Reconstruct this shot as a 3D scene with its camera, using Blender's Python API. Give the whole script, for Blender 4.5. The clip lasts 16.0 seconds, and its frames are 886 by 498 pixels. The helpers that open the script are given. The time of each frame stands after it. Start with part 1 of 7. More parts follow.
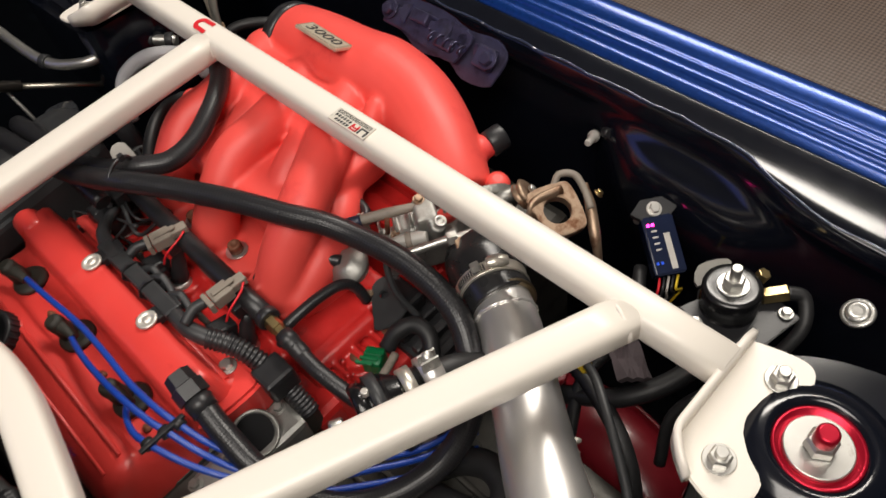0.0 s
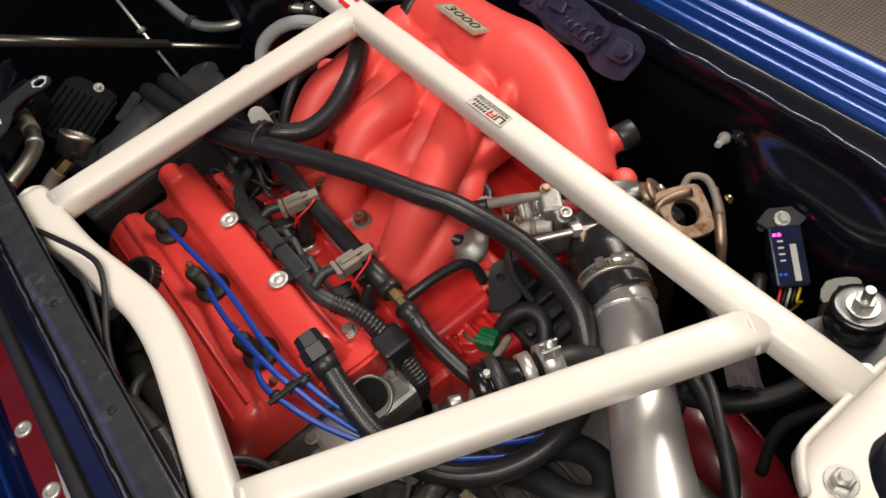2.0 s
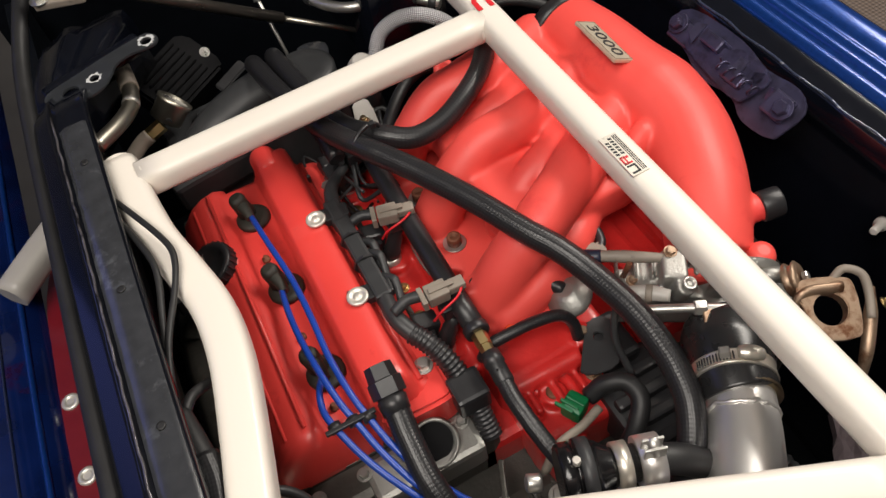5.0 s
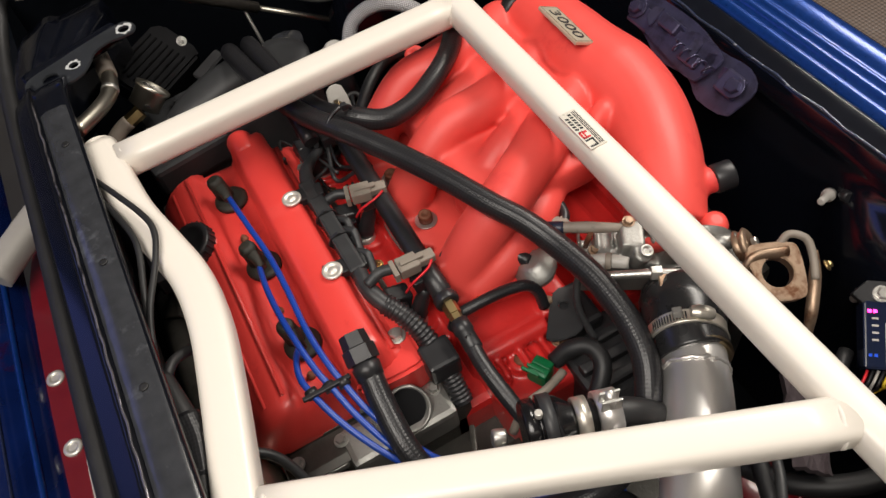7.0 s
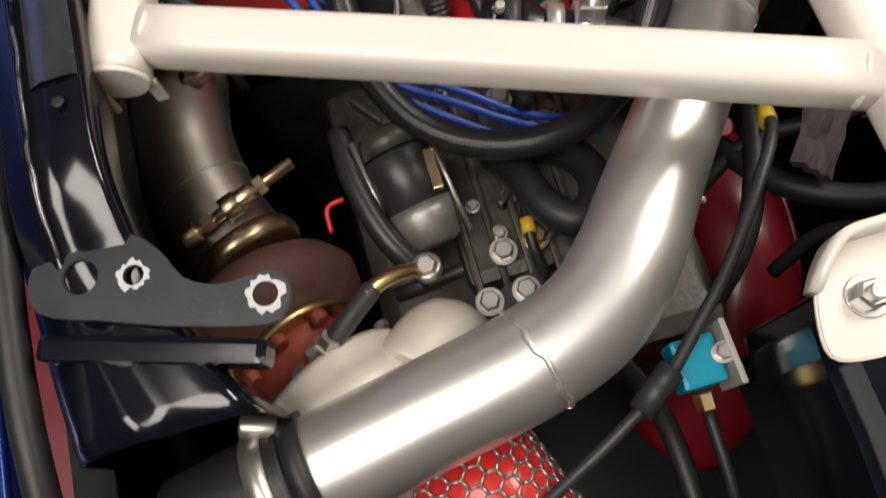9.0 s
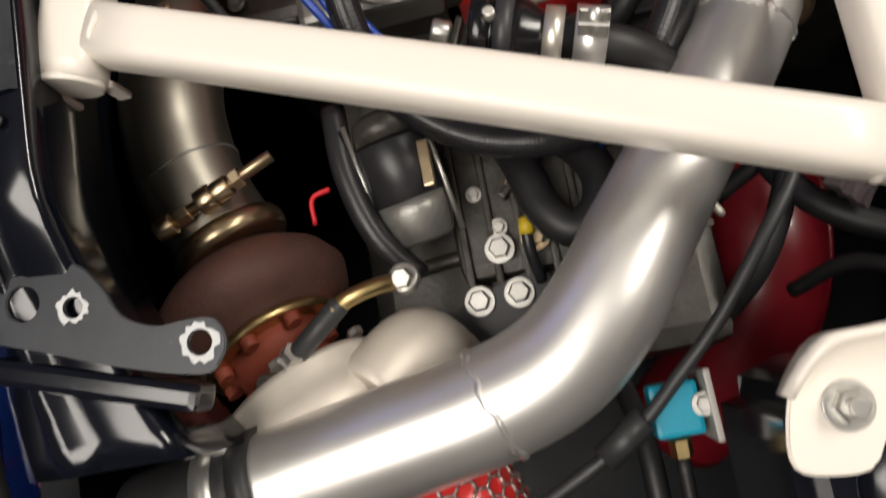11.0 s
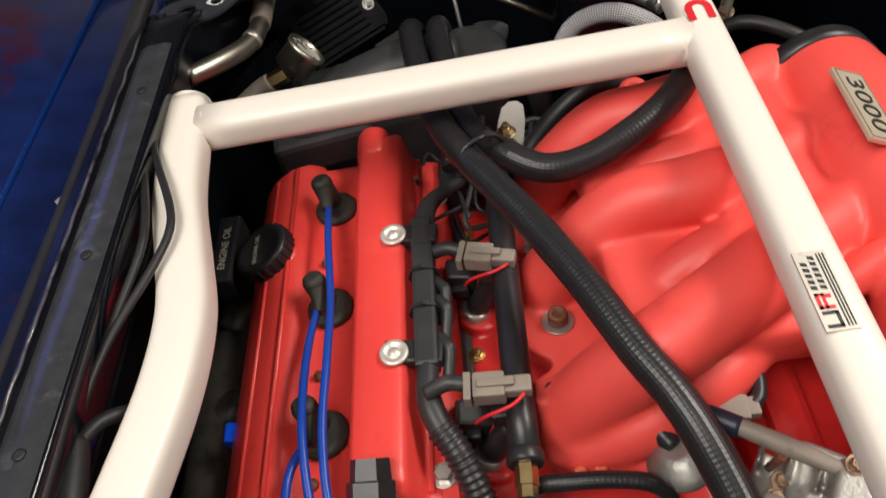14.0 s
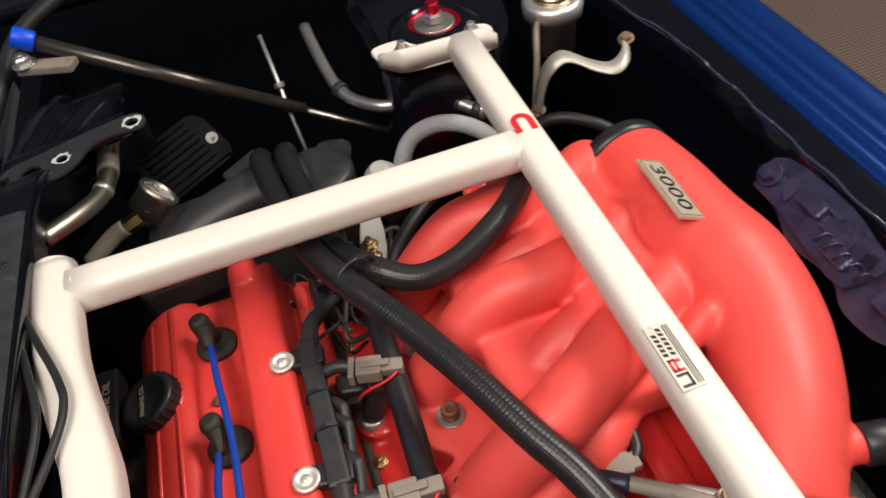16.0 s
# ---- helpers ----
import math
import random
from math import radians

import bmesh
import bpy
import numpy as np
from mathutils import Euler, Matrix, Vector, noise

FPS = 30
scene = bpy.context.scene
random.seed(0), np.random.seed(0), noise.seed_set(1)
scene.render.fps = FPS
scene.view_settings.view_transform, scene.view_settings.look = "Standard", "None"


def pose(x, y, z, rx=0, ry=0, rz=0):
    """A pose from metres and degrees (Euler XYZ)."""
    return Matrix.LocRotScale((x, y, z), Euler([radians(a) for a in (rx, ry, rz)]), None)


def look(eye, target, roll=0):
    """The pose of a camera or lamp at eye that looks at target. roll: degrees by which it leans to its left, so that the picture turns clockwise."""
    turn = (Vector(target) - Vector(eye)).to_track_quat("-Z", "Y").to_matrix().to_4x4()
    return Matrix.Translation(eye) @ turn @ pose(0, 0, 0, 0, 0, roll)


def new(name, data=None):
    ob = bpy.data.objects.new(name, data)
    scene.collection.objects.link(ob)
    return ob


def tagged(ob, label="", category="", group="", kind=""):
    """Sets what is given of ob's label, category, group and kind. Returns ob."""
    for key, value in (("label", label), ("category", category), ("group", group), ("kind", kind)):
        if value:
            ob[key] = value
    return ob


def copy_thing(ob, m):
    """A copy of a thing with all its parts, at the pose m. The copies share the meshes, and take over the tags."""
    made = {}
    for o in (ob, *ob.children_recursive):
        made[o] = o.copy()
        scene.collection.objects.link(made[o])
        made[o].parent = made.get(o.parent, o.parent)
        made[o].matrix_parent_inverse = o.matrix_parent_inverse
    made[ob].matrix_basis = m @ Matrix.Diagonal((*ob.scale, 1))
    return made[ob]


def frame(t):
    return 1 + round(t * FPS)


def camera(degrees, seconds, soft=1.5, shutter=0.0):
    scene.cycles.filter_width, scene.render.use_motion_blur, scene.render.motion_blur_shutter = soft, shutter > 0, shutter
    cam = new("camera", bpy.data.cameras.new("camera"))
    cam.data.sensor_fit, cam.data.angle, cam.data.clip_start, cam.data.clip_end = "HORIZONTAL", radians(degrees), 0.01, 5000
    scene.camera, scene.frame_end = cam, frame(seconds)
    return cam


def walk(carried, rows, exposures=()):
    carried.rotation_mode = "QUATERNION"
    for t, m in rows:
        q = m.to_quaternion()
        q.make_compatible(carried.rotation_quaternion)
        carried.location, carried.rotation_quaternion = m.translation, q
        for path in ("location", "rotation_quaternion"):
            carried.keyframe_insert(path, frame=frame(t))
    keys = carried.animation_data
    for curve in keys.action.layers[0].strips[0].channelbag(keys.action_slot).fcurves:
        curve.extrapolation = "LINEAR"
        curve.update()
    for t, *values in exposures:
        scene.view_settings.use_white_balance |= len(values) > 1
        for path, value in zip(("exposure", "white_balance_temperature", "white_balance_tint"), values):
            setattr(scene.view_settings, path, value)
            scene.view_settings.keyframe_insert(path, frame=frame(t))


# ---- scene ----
cam = camera(61.6, 16.0, 1.5, 0.4)
PATH = [
    (0, (-0.254, -0.17, 0.483), (0.469, 0.811, -1.102), -12.2),
    (0.5, (-0.274, -0.178, 0.507), (0.376, 0.802, -1.112), -13.6),
    (1, (-0.286, -0.176, 0.52), (0.306, 0.831, -1.103), -15.0),
    (1.5, (-0.29, -0.159, 0.521), (0.284, 0.887, -1.084), -14.3),
    (2, (-0.285, -0.141, 0.515), (0.24, 0.929, -1.092), -15.0),
    (2.5, (-0.28, -0.114, 0.507), (0.172, 0.97, -1.111), -15.4),
    (3, (-0.276, -0.097, 0.505), (0.118, 1.004, -1.117), -15.7),
    (3.5, (-0.267, -0.072, 0.494), (0.103, 1.067, -1.107), -14.0),
    (6, (-0.279, -0.052, 0.488), (0.12, 1.069, -1.119), -9.8),
    (6.5, (-0.281, -0.07, 0.494), (0.141, 1.036, -1.117), -9.5),
    (7, (-0.278, -0.093, 0.498), (0.128, 1.023, -1.112), -10.8),
    (7.5, (-0.272, -0.124, 0.463), (0.169, 1.083, -1.069), -9.0),
    (8, (-0.241, -0.182, 0.407), (0.143, 1.077, -1.099), -10.8),
    (8.5, (-0.244, -0.175, 0.367), (-0.064, 0.757, -1.394), -9.8),
    (10.8, (-0.161, -0.091, 0.352), (-0.428, 0.178, -1.611), -56.9),
    (11, (-0.158, -0.084, 0.346), (-0.407, 0.245, -1.612), -48.3),
    (11.5, (-0.16, -0.048, 0.331), (-0.388, 0.566, -1.559), -25.3),
    (12, (-0.156, -0.003, 0.338), (-0.367, 0.806, -1.478), -20.3),
    (12.5, (-0.149, 0.022, 0.34), (-0.376, 0.98, -1.401), -19.5),
    (13, (-0.141, 0.042, 0.336), (-0.346, 1.171, -1.302), -17.2),
    (13.5, (-0.138, 0.054, 0.341), (-0.317, 1.284, -1.225), -15.1),
    (14, (-0.144, 0.07, 0.349), (-0.325, 1.353, -1.175), -14.2),
    (14.5, (-0.145, 0.088, 0.355), (-0.349, 1.434, -1.11), -13.7),
    (15, (-0.145, 0.099, 0.353), (-0.236, 1.487, -1.084), -10.8),
    (15.5, (-0.158, 0.096, 0.374), (-0.042, 1.464, -1.08), -9.0),
    (16, (-0.166, 0.068, 0.405), (0.109, 1.418, -1.044), -9.0),
]
walk(cam, [(t, look(eye, target, roll)) for t, eye, target, roll in PATH],
     [(0, 0.0), (3.7, 0.04), (6, 0.1), (8, 0.05), (11, 0.03), (12.5, 0.1), (14, 0.12), (16, 0.2)])

# ---- light ----
world = bpy.data.worlds.new("world")
scene.world = world
world.use_nodes = True
world.node_tree.nodes["Background"].inputs[0].default_value = (0.55, 0.6, 0.75, 1)
world.node_tree.nodes["Background"].inputs[1].default_value = 0.035


def lamp(name, eye, target, w, h, watts, colour):
    data = bpy.data.lights.new(name, "AREA")
    data.shape, data.size, data.size_y, data.energy, data.color = "RECTANGLE", w, h, watts, colour
    ob = new(name, data)
    ob.matrix_world = look(eye, target)
    return ob


lamp("ceiling_light_key", (1.15, 0.55, 1.45), (0, 0.3, 0), 1.2, 0.35, 30, (1.0, 0.93, 0.84))
lamp("ceiling_light_fill", (-0.75, -0.35, 1.75), (-0.1, 0.2, 0), 1.4, 0.9, 35, (1.0, 0.93, 0.85))
lamp("shop_light_blue", (-1.9, 1.7, 1.2), (-0.6, 0.3, 0), 1.0, 0.6, 2, (0.25, 0.3, 1.0))

# ---- materials ----


def material(name, colour, rough=0.5, metal=0.0, vary=0.15, scale=60.0, bump=0.0, bump_scale=300.0, coat=0.0, stain=None, stain_at=0.62, stain_scale=18.0):
    m = bpy.data.materials.new(name)
    m.use_nodes = True
    nt = m.node_tree
    bsdf = nt.nodes["Principled BSDF"]
    link = nt.links.new
    co = nt.nodes.new("ShaderNodeTexCoord")
    noi = nt.nodes.new("ShaderNodeTexNoise")
    noi.inputs["Scale"].default_value, noi.inputs["Detail"].default_value = scale, 6
    link(co.outputs["Object"], noi.inputs["Vector"])
    ramp = nt.nodes.new("ShaderNodeMix")
    ramp.data_type = "RGBA"
    a, b = [max(0, c * (1 - vary)) for c in colour], [min(1, c * (1 + vary)) for c in colour]
    ramp.inputs["A"].default_value, ramp.inputs["B"].default_value = (*a, 1), (*b, 1)
    link(noi.outputs["Fac"], ramp.inputs["Factor"])
    out = ramp.outputs["Result"]
    if stain:
        n2 = nt.nodes.new("ShaderNodeTexNoise")
        n2.inputs["Scale"].default_value, n2.inputs["Detail"].default_value, n2.inputs["Roughness"].default_value = stain_scale, 8, 0.65
        link(co.outputs["Object"], n2.inputs["Vector"])
        cr = nt.nodes.new("ShaderNodeValToRGB")
        cr.color_ramp.elements[0].position, cr.color_ramp.elements[1].position = stain_at, stain_at + 0.12
        link(n2.outputs["Fac"], cr.inputs["Fac"])
        mx = nt.nodes.new("ShaderNodeMix")
        mx.data_type = "RGBA"
        link(cr.outputs["Color"], mx.inputs["Factor"])
        link(out, mx.inputs["A"])
        mx.inputs["B"].default_value = (*stain, 1)
        out = mx.outputs["Result"]
    link(out, bsdf.inputs["Base Color"])
    bsdf.inputs["Metallic"].default_value = metal
    rr = nt.nodes.new("ShaderNodeMapRange")
    rr.inputs["To Min"].default_value, rr.inputs["To Max"].default_value = max(0.02, rough * 0.8), min(1, rough * 1.2)
    link(noi.outputs["Fac"], rr.inputs["Value"])
    link(rr.outputs["Result"], bsdf.inputs["Roughness"])
    bsdf.inputs["Coat Weight"].default_value = coat
    bsdf.inputs["Coat Roughness"].default_value = 0.12
    if bump:
        nb = nt.nodes.new("ShaderNodeTexNoise")
        nb.inputs["Scale"].default_value, nb.inputs["Detail"].default_value = bump_scale, 4
        link(co.outputs["Object"], nb.inputs["Vector"])
        bp = nt.nodes.new("ShaderNodeBump")
        bp.inputs["Strength"].default_value, bp.inputs["Distance"].default_value = bump, 0.001
        link(nb.outputs["Fac"], bp.inputs["Height"])
        link(bp.outputs["Normal"], bsdf.inputs["Normal"])
    return m


def woven(name, dark, light, pitch, rough, bump, slant=1.0):
    """A braid or weave laid along a surface's own length and girth, in metres."""
    m = material(name, dark, rough)
    nt = m.node_tree
    link = nt.links.new
    bsdf = nt.nodes["Principled BSDF"]
    uv = nt.nodes.new("ShaderNodeUVMap")
    sep = nt.nodes.new("ShaderNodeSeparateXYZ")
    link(uv.outputs["UV"], sep.inputs[0])

    def calc(op, a, b):
        n = nt.nodes.new("ShaderNodeMath")
        n.operation = op
        for i, v in enumerate((a, b)):
            if v is None:
                continue
            if isinstance(v, (int, float)):
                n.inputs[i].default_value = v
            else:
                link(v, n.inputs[i])
        return n.outputs[0]
    k = 2 * math.pi / pitch
    p = calc("SINE", calc("MULTIPLY", calc("ADD", sep.outputs[0], calc("MULTIPLY", sep.outputs[1], slant)), k), None)
    q = calc("SINE", calc("MULTIPLY", calc("SUBTRACT", sep.outputs[0], calc("MULTIPLY", sep.outputs[1], slant)), k), None)
    h = calc("MULTIPLY", p, q)
    mr = nt.nodes.new("ShaderNodeMapRange")
    mr.inputs["From Min"].default_value = -1
    link(h, mr.inputs["Value"])
    mx = nt.nodes.new("ShaderNodeMix")
    mx.data_type = "RGBA"
    mx.inputs["A"].default_value, mx.inputs["B"].default_value = (*dark, 1), (*light, 1)
    link(mr.outputs["Result"], mx.inputs["Factor"])
    link(mx.outputs["Result"], bsdf.inputs["Base Color"])
    bp = nt.nodes.new("ShaderNodeBump")
    bp.inputs["Strength"].default_value, bp.inputs["Distance"].default_value = bump, 0.0008
    link(h, bp.inputs["Height"])
    link(bp.outputs["Normal"], bsdf.inputs["Normal"])
    return m


def glow(name, colour, power):
    m = material(name, colour, 0.4)
    b = m.node_tree.nodes["Principled BSDF"]
    b.inputs["Emission Color"].default_value, b.inputs["Emission Strength"].default_value = (*colour, 1), power
    return m


WHITE = material("white_powder_coat", (0.81, 0.757, 0.68), 0.40, vary=0.015, scale=15, bump=0.03, bump_scale=400, coat=0.15)
RED_MATTE = material("matte_red_paint", (0.80, 0.080, 0.066), 0.47, vary=0.08, scale=25, bump=0.12, bump_scale=700, stain=(0.66, 0.045, 0.045), stain_at=0.6, stain_scale=12)
RED_COVER = material("red_enamel", (0.72, 0.052, 0.044), 0.38, vary=0.1, scale=20, bump=0.12, bump_scale=500, coat=0.25, stain=(0.48, 0.02, 0.02), stain_at=0.62)
RED_DARK = material("red_oxide_enamel", (0.60, 0.026, 0.024), 0.30, vary=0.2, bump=0.3, bump_scale=250, coat=0.3, stain=(0.12, 0.010, 0.010), stain_at=0.64)
RED_ANOD = material("red_anodised", (0.45, 0.008, 0.03), 0.3, metal=0.7)
BRAID = woven("black_braid", (0.008, 0.008, 0.009), (0.022, 0.022, 0.025), 0.0046, 0.34, 0.12, 0.7)
STEELBRAID = woven("steel_braid", (0.12, 0.12, 0.13), (0.75, 0.74, 0.76), 0.0045, 0.35, 0.8)
CARBON = woven("carbon_weave", (0.04, 0.030, 0.025), (0.135, 0.098, 0.080), 0.009, 0.25, 0.1)
RUBBER = material("black_rubber", (0.014, 0.014, 0.015), 0.5, vary=0.3, bump=0.15, stain=(0.05, 0.048, 0.045), stain_at=0.66)
PLASTIC = material("black_plastic", (0.018, 0.018, 0.02), 0.38, vary=0.25, bump=0.1)
CONDUIT = material("grey_black_conduit", (0.028, 0.029, 0.031), 0.45, vary=0.3, stain=(0.07, 0.068, 0.062), stain_at=0.62)
BLACKPAINT = material("black_gloss_paint", (0.004, 0.005, 0.009), 0.16, vary=0.3, coat=0.25, bump=0.02, bump_scale=40, stain=(0.018, 0.02, 0.026), stain_at=0.66, stain_scale=30)
BLACKWORN = material("worn_black_steel", (0.034, 0.036, 0.041), 0.24, vary=0.5, coat=0.3, bump=0.08, stain=(0.075, 0.08, 0.09), stain_at=0.58, stain_scale=45)
HINGE = material("grey_green_hinge_steel", (0.030, 0.033, 0.038), 0.42, metal=0.2, vary=0.45, bump=0.15, stain=(0.11, 0.115, 0.12), stain_at=0.63, stain_scale=70)
NAVY = material("dark_navy_paint", (0.008, 0.013, 0.036), 0.12, vary=0.3, coat=1.0)
BLUE = material("blue_metallic_paint", (0.004, 0.042, 0.23), 0.30, metal=0.5, vary=0.3, scale=200, coat=0.5)
ALU = material("brushed_aluminium", (0.86, 0.84, 0.81), 0.37, metal=0.86, vary=0.05, scale=14, bump=0.03, bump_scale=120)
CAST = material("cast_aluminium", (0.33, 0.325, 0.305), 0.45, metal=0.75, vary=0.25, bump=0.4, bump_scale=350, stain=(0.12, 0.10, 0.08), stain_at=0.58)
CASTDARK = material("oily_cast_aluminium", (0.075, 0.071, 0.063), 0.42, metal=0.45, vary=0.35, bump=0.4, bump_scale=250, stain=(0.03, 0.026, 0.02), stain_at=0.5)
COMPRESSOR = material("bead_blasted_aluminium", (0.62, 0.57, 0.50), 0.45, metal=0.25, vary=0.08, bump=0.15, bump_scale=600)
IRON = material("rusty_cast_iron", (0.10, 0.045, 0.035), 0.7, vary=0.35, bump=0.6, bump_scale=300, stain=(0.16, 0.055, 0.03), stain_at=0.55)
ORANGE = material("rust_orange_iron", (0.25, 0.05, 0.025), 0.65, vary=0.3, bump=0.5, bump_scale=300, stain=(0.1, 0.03, 0.02), stain_at=0.6)
ZINC = material("zinc_plated_steel", (0.56, 0.55, 0.52), 0.38, metal=0.9, vary=0.15, stain=(0.3, 0.27, 0.22), stain_at=0.62, stain_scale=60)
RUSTZINC = material("rusty_zinc", (0.38, 0.27, 0.19), 0.45, metal=0.8, vary=0.3, bump=0.2, stain=(0.16, 0.07, 0.035), stain_at=0.5, stain_scale=40)
RUSTBOLT = material("rusty_bolt", (0.17, 0.065, 0.035), 0.6, metal=0.4, vary=0.4, bump=0.3)
STAINLESS = material("titanium_grey_tube", (0.50, 0.47, 0.40), 0.36, metal=1.0, vary=0.12, scale=20)
BRASS = material("brass", (0.55, 0.42, 0.2), 0.35, metal=1.0, vary=0.2)
GOLD = material("gold_zinc", (0.58, 0.46, 0.3), 0.3, metal=1.0, vary=0.2)
WIREBLUE = material("blue_silicone", (0.008, 0.05, 0.34), 0.32, vary=0.1)
BLUEPLASTIC = material("blue_plastic", (0.0, 0.07, 0.7), 0.4)
CYAN = material("cyan_plastic", (0.0, 0.3, 0.45), 0.4)
GREEN = material("green_plastic", (0.0, 0.13, 0.04), 0.35)
GREYPLASTIC = material("aged_grey_plastic", (0.24, 0.205, 0.17), 0.55, vary=0.2, stain=(0.12, 0.1, 0.08), stain_at=0.58, stain_scale=80)
OLIVE = material("olive_boot", (0.022, 0.021, 0.016), 0.6, vary=0.3, bump=0.2)
PALE = material("pale_grey_panel", (0.42, 0.40, 0.37), 0.4, vary=0.1)
MAROON = material("maroon_panel", (0.16, 0.006, 0.012), 0.35, vary=0.2, coat=0.4)
PURPLE = material("purple_tinged_zinc", (0.075, 0.07, 0.13), 0.30, metal=0.6, vary=0.35, bump=0.2, stain=(0.05, 0.045, 0.08), stain_at=0.5, stain_scale=50)
WASHER = material("dull_bright_washer", (0.72, 0.69, 0.63), 0.42, metal=0.6, vary=0.1)
DARK = material("matt_black", (0.006, 0.006, 0.007), 0.5, vary=0.3)
INK = material("black_ink", (0.02, 0.02, 0.022), 0.4)
INKRED = material("red_ink", (0.65, 0.02, 0.03), 0.4)
LABEL = material("silver_label", (0.56, 0.52, 0.44), 0.35, metal=0.3, vary=0.05)
BADGE = material("champagne_plate", (0.62, 0.55, 0.43), 0.3, metal=0.35, vary=0.1)
STICKER = material("silver_film", (0.70, 0.66, 0.58), 0.3, metal=0.15, vary=0.05)
ANODBLACK = material("black_anodised_aluminium", (0.006, 0.006, 0.007), 0.22, vary=0.2, coat=0.2)
PALESTEEL = material("pale_band_steel", (0.70, 0.66, 0.58), 0.36, metal=0.8, vary=0.15, stain=(0.4, 0.33, 0.25), stain_at=0.65)
STRAP = material("tinned_strap", (0.52, 0.50, 0.44), 0.45, metal=0.5, vary=0.2, bump=0.4)
YELLOW = material("yellow_tape", (0.6, 0.42, 0.02), 0.5)
LED = glow("red_led", (1.0, 0.02, 0.25), 12)
CHIPPED = material("chipped_primer", (0.55, 0.56, 0.56), 0.5, vary=0.1)
WALLPAINT = material("garage_wall_paint", (0.45, 0.43, 0.40), 0.8, vary=0.1, scale=6)
CEILINGPAINT = material("white_ceiling_paint", (0.78, 0.76, 0.72), 0.8, vary=0.05, scale=6)
# Near-black base and low specular put the deep bay's shade into the colour.
DARKPANEL = material("shaded_black_panel", (0.003, 0.004, 0.006), 0.45, vary=0.4, stain=(0.007, 0.009, 0.013), stain_at=0.6)
CONCRETE = material("concrete", (0.12, 0.115, 0.11), 0.7, vary=0.25, scale=8, bump=0.2)

# ---- builders ----


def curve_points(pts, n=6):
    p = [Vector(q) for q in pts]
    p = [2 * p[0] - p[1]] + p + [2 * p[-1] - p[-2]]
    out = []
    for i in range(1, len(p) - 2):
        a, b, c, d = p[i - 1:i + 3]
        for k in range(n):
            t = k / n
            out.append(0.5 * (2 * b + (c - a) * t + (2 * a - 5 * b + 4 * c - d) * t * t + (3 * b - a - 3 * c + d) * t ** 3))
    out.append(p[-2])
    return out


def tube(bm, pts, r, seg=14, n=6, smooth=True, flat=1.0, ridge=0.0, ridge_len=0.006, power=1.0):
    """A bent round bar through pts; r is one radius or one for each point; flat squeezes it in height."""
    uv = bm.loops.layers.uv.verify()
    c = curve_points(pts, n) if smooth and len(pts) > 2 else [Vector(q) for q in pts]
    if ridge:
        f = []
        for a, b in zip(c, c[1:]):
            k = max(1, int((b - a).length / (ridge_len / 4)))
            f += [a.lerp(b, i / k) for i in range(k)]
        c = f + [c[-1]]
    rr = [r] * len(pts) if isinstance(r, (int, float)) else list(r)
    m = len(c)
    rad = []
    for i in range(m):
        s = i / (m - 1) * (len(rr) - 1)
        j = min(int(s), len(rr) - 2) if len(rr) > 1 else 0
        rad.append(rr[j] + (rr[min(j + 1, len(rr) - 1)] - rr[j]) * (s - j))
    side, rings, length = None, [], 0.0
    for i, q in enumerate(c):
        d = (c[min(i + 1, m - 1)] - c[max(i - 1, 0)]).normalized()
        if side is None:
            up = Vector((0, 0, 1)) if abs(d.z) < 0.9 else Vector((1, 0, 0))
            side = d.cross(up).normalized()
        side = (side - d * side.dot(d)).normalized()
        other = side.cross(d)
        if i:
            length += (q - c[i - 1]).length
        k = rad[i] * (1 + ridge * math.sin(2 * math.pi * length / ridge_len)) if ridge else rad[i]
        cs = [(math.cos(2 * math.pi * j / seg), math.sin(2 * math.pi * j / seg)) for j in range(seg)]
        cs = [(math.copysign(abs(a) ** power, a), math.copysign(abs(b) ** power, b)) for a, b in cs]
        ring = [bm.verts.new(q + side * a * k + other * b * k * flat) for a, b in cs]
        rings.append((ring, length, rad[i]))
    for (a, la, ra), (b, lb, rb) in zip(rings, rings[1:]):
        for j in range(seg):
            f = bm.faces.new((a[j], a[(j + 1) % seg], b[(j + 1) % seg], b[j]))
            f.smooth = True
            for loop, (u, v) in zip(f.loops, ((j, la), (j + 1, la), (j + 1, lb), (j, lb))):
                loop[uv].uv = (u / seg * 2 * math.pi * rr[0], v)
    for ring, flip in ((rings[0][0], False), (rings[-1][0], True)):
        bm.faces.new(ring if flip else ring[::-1])
    return bm


def lathe(bm, profile, at, along=(0, 0, 1), seg=24):
    """Turn (distance along, radius) pairs round an axis."""
    q = Vector(along).normalized().to_track_quat("Z", "Y").to_matrix()
    at = Vector(at)
    rings = []
    for h, r in profile:
        rings.append([bm.verts.new(at + q @ Vector((max(r, 1e-5) * math.cos(2 * math.pi * j / seg), max(r, 1e-5) * math.sin(2 * math.pi * j / seg), h))) for j in range(seg)])
    for a, b in zip(rings, rings[1:]):
        for j in range(seg):
            f = bm.faces.new((a[j], a[(j + 1) % seg], b[(j + 1) % seg], b[j]))
            f.smooth = seg > 8
    bm.faces.new(rings[0][::-1])
    bm.faces.new(rings[-1])
    return bm


def rounded(h, r, e):
    """The profile of a disc of height h and radius r with eased edges."""
    return [(0, r - e), (e * 0.3, r - e * 0.3), (e, r), (h - e, r), (h - e * 0.3, r - e * 0.3), (h, r - e)]


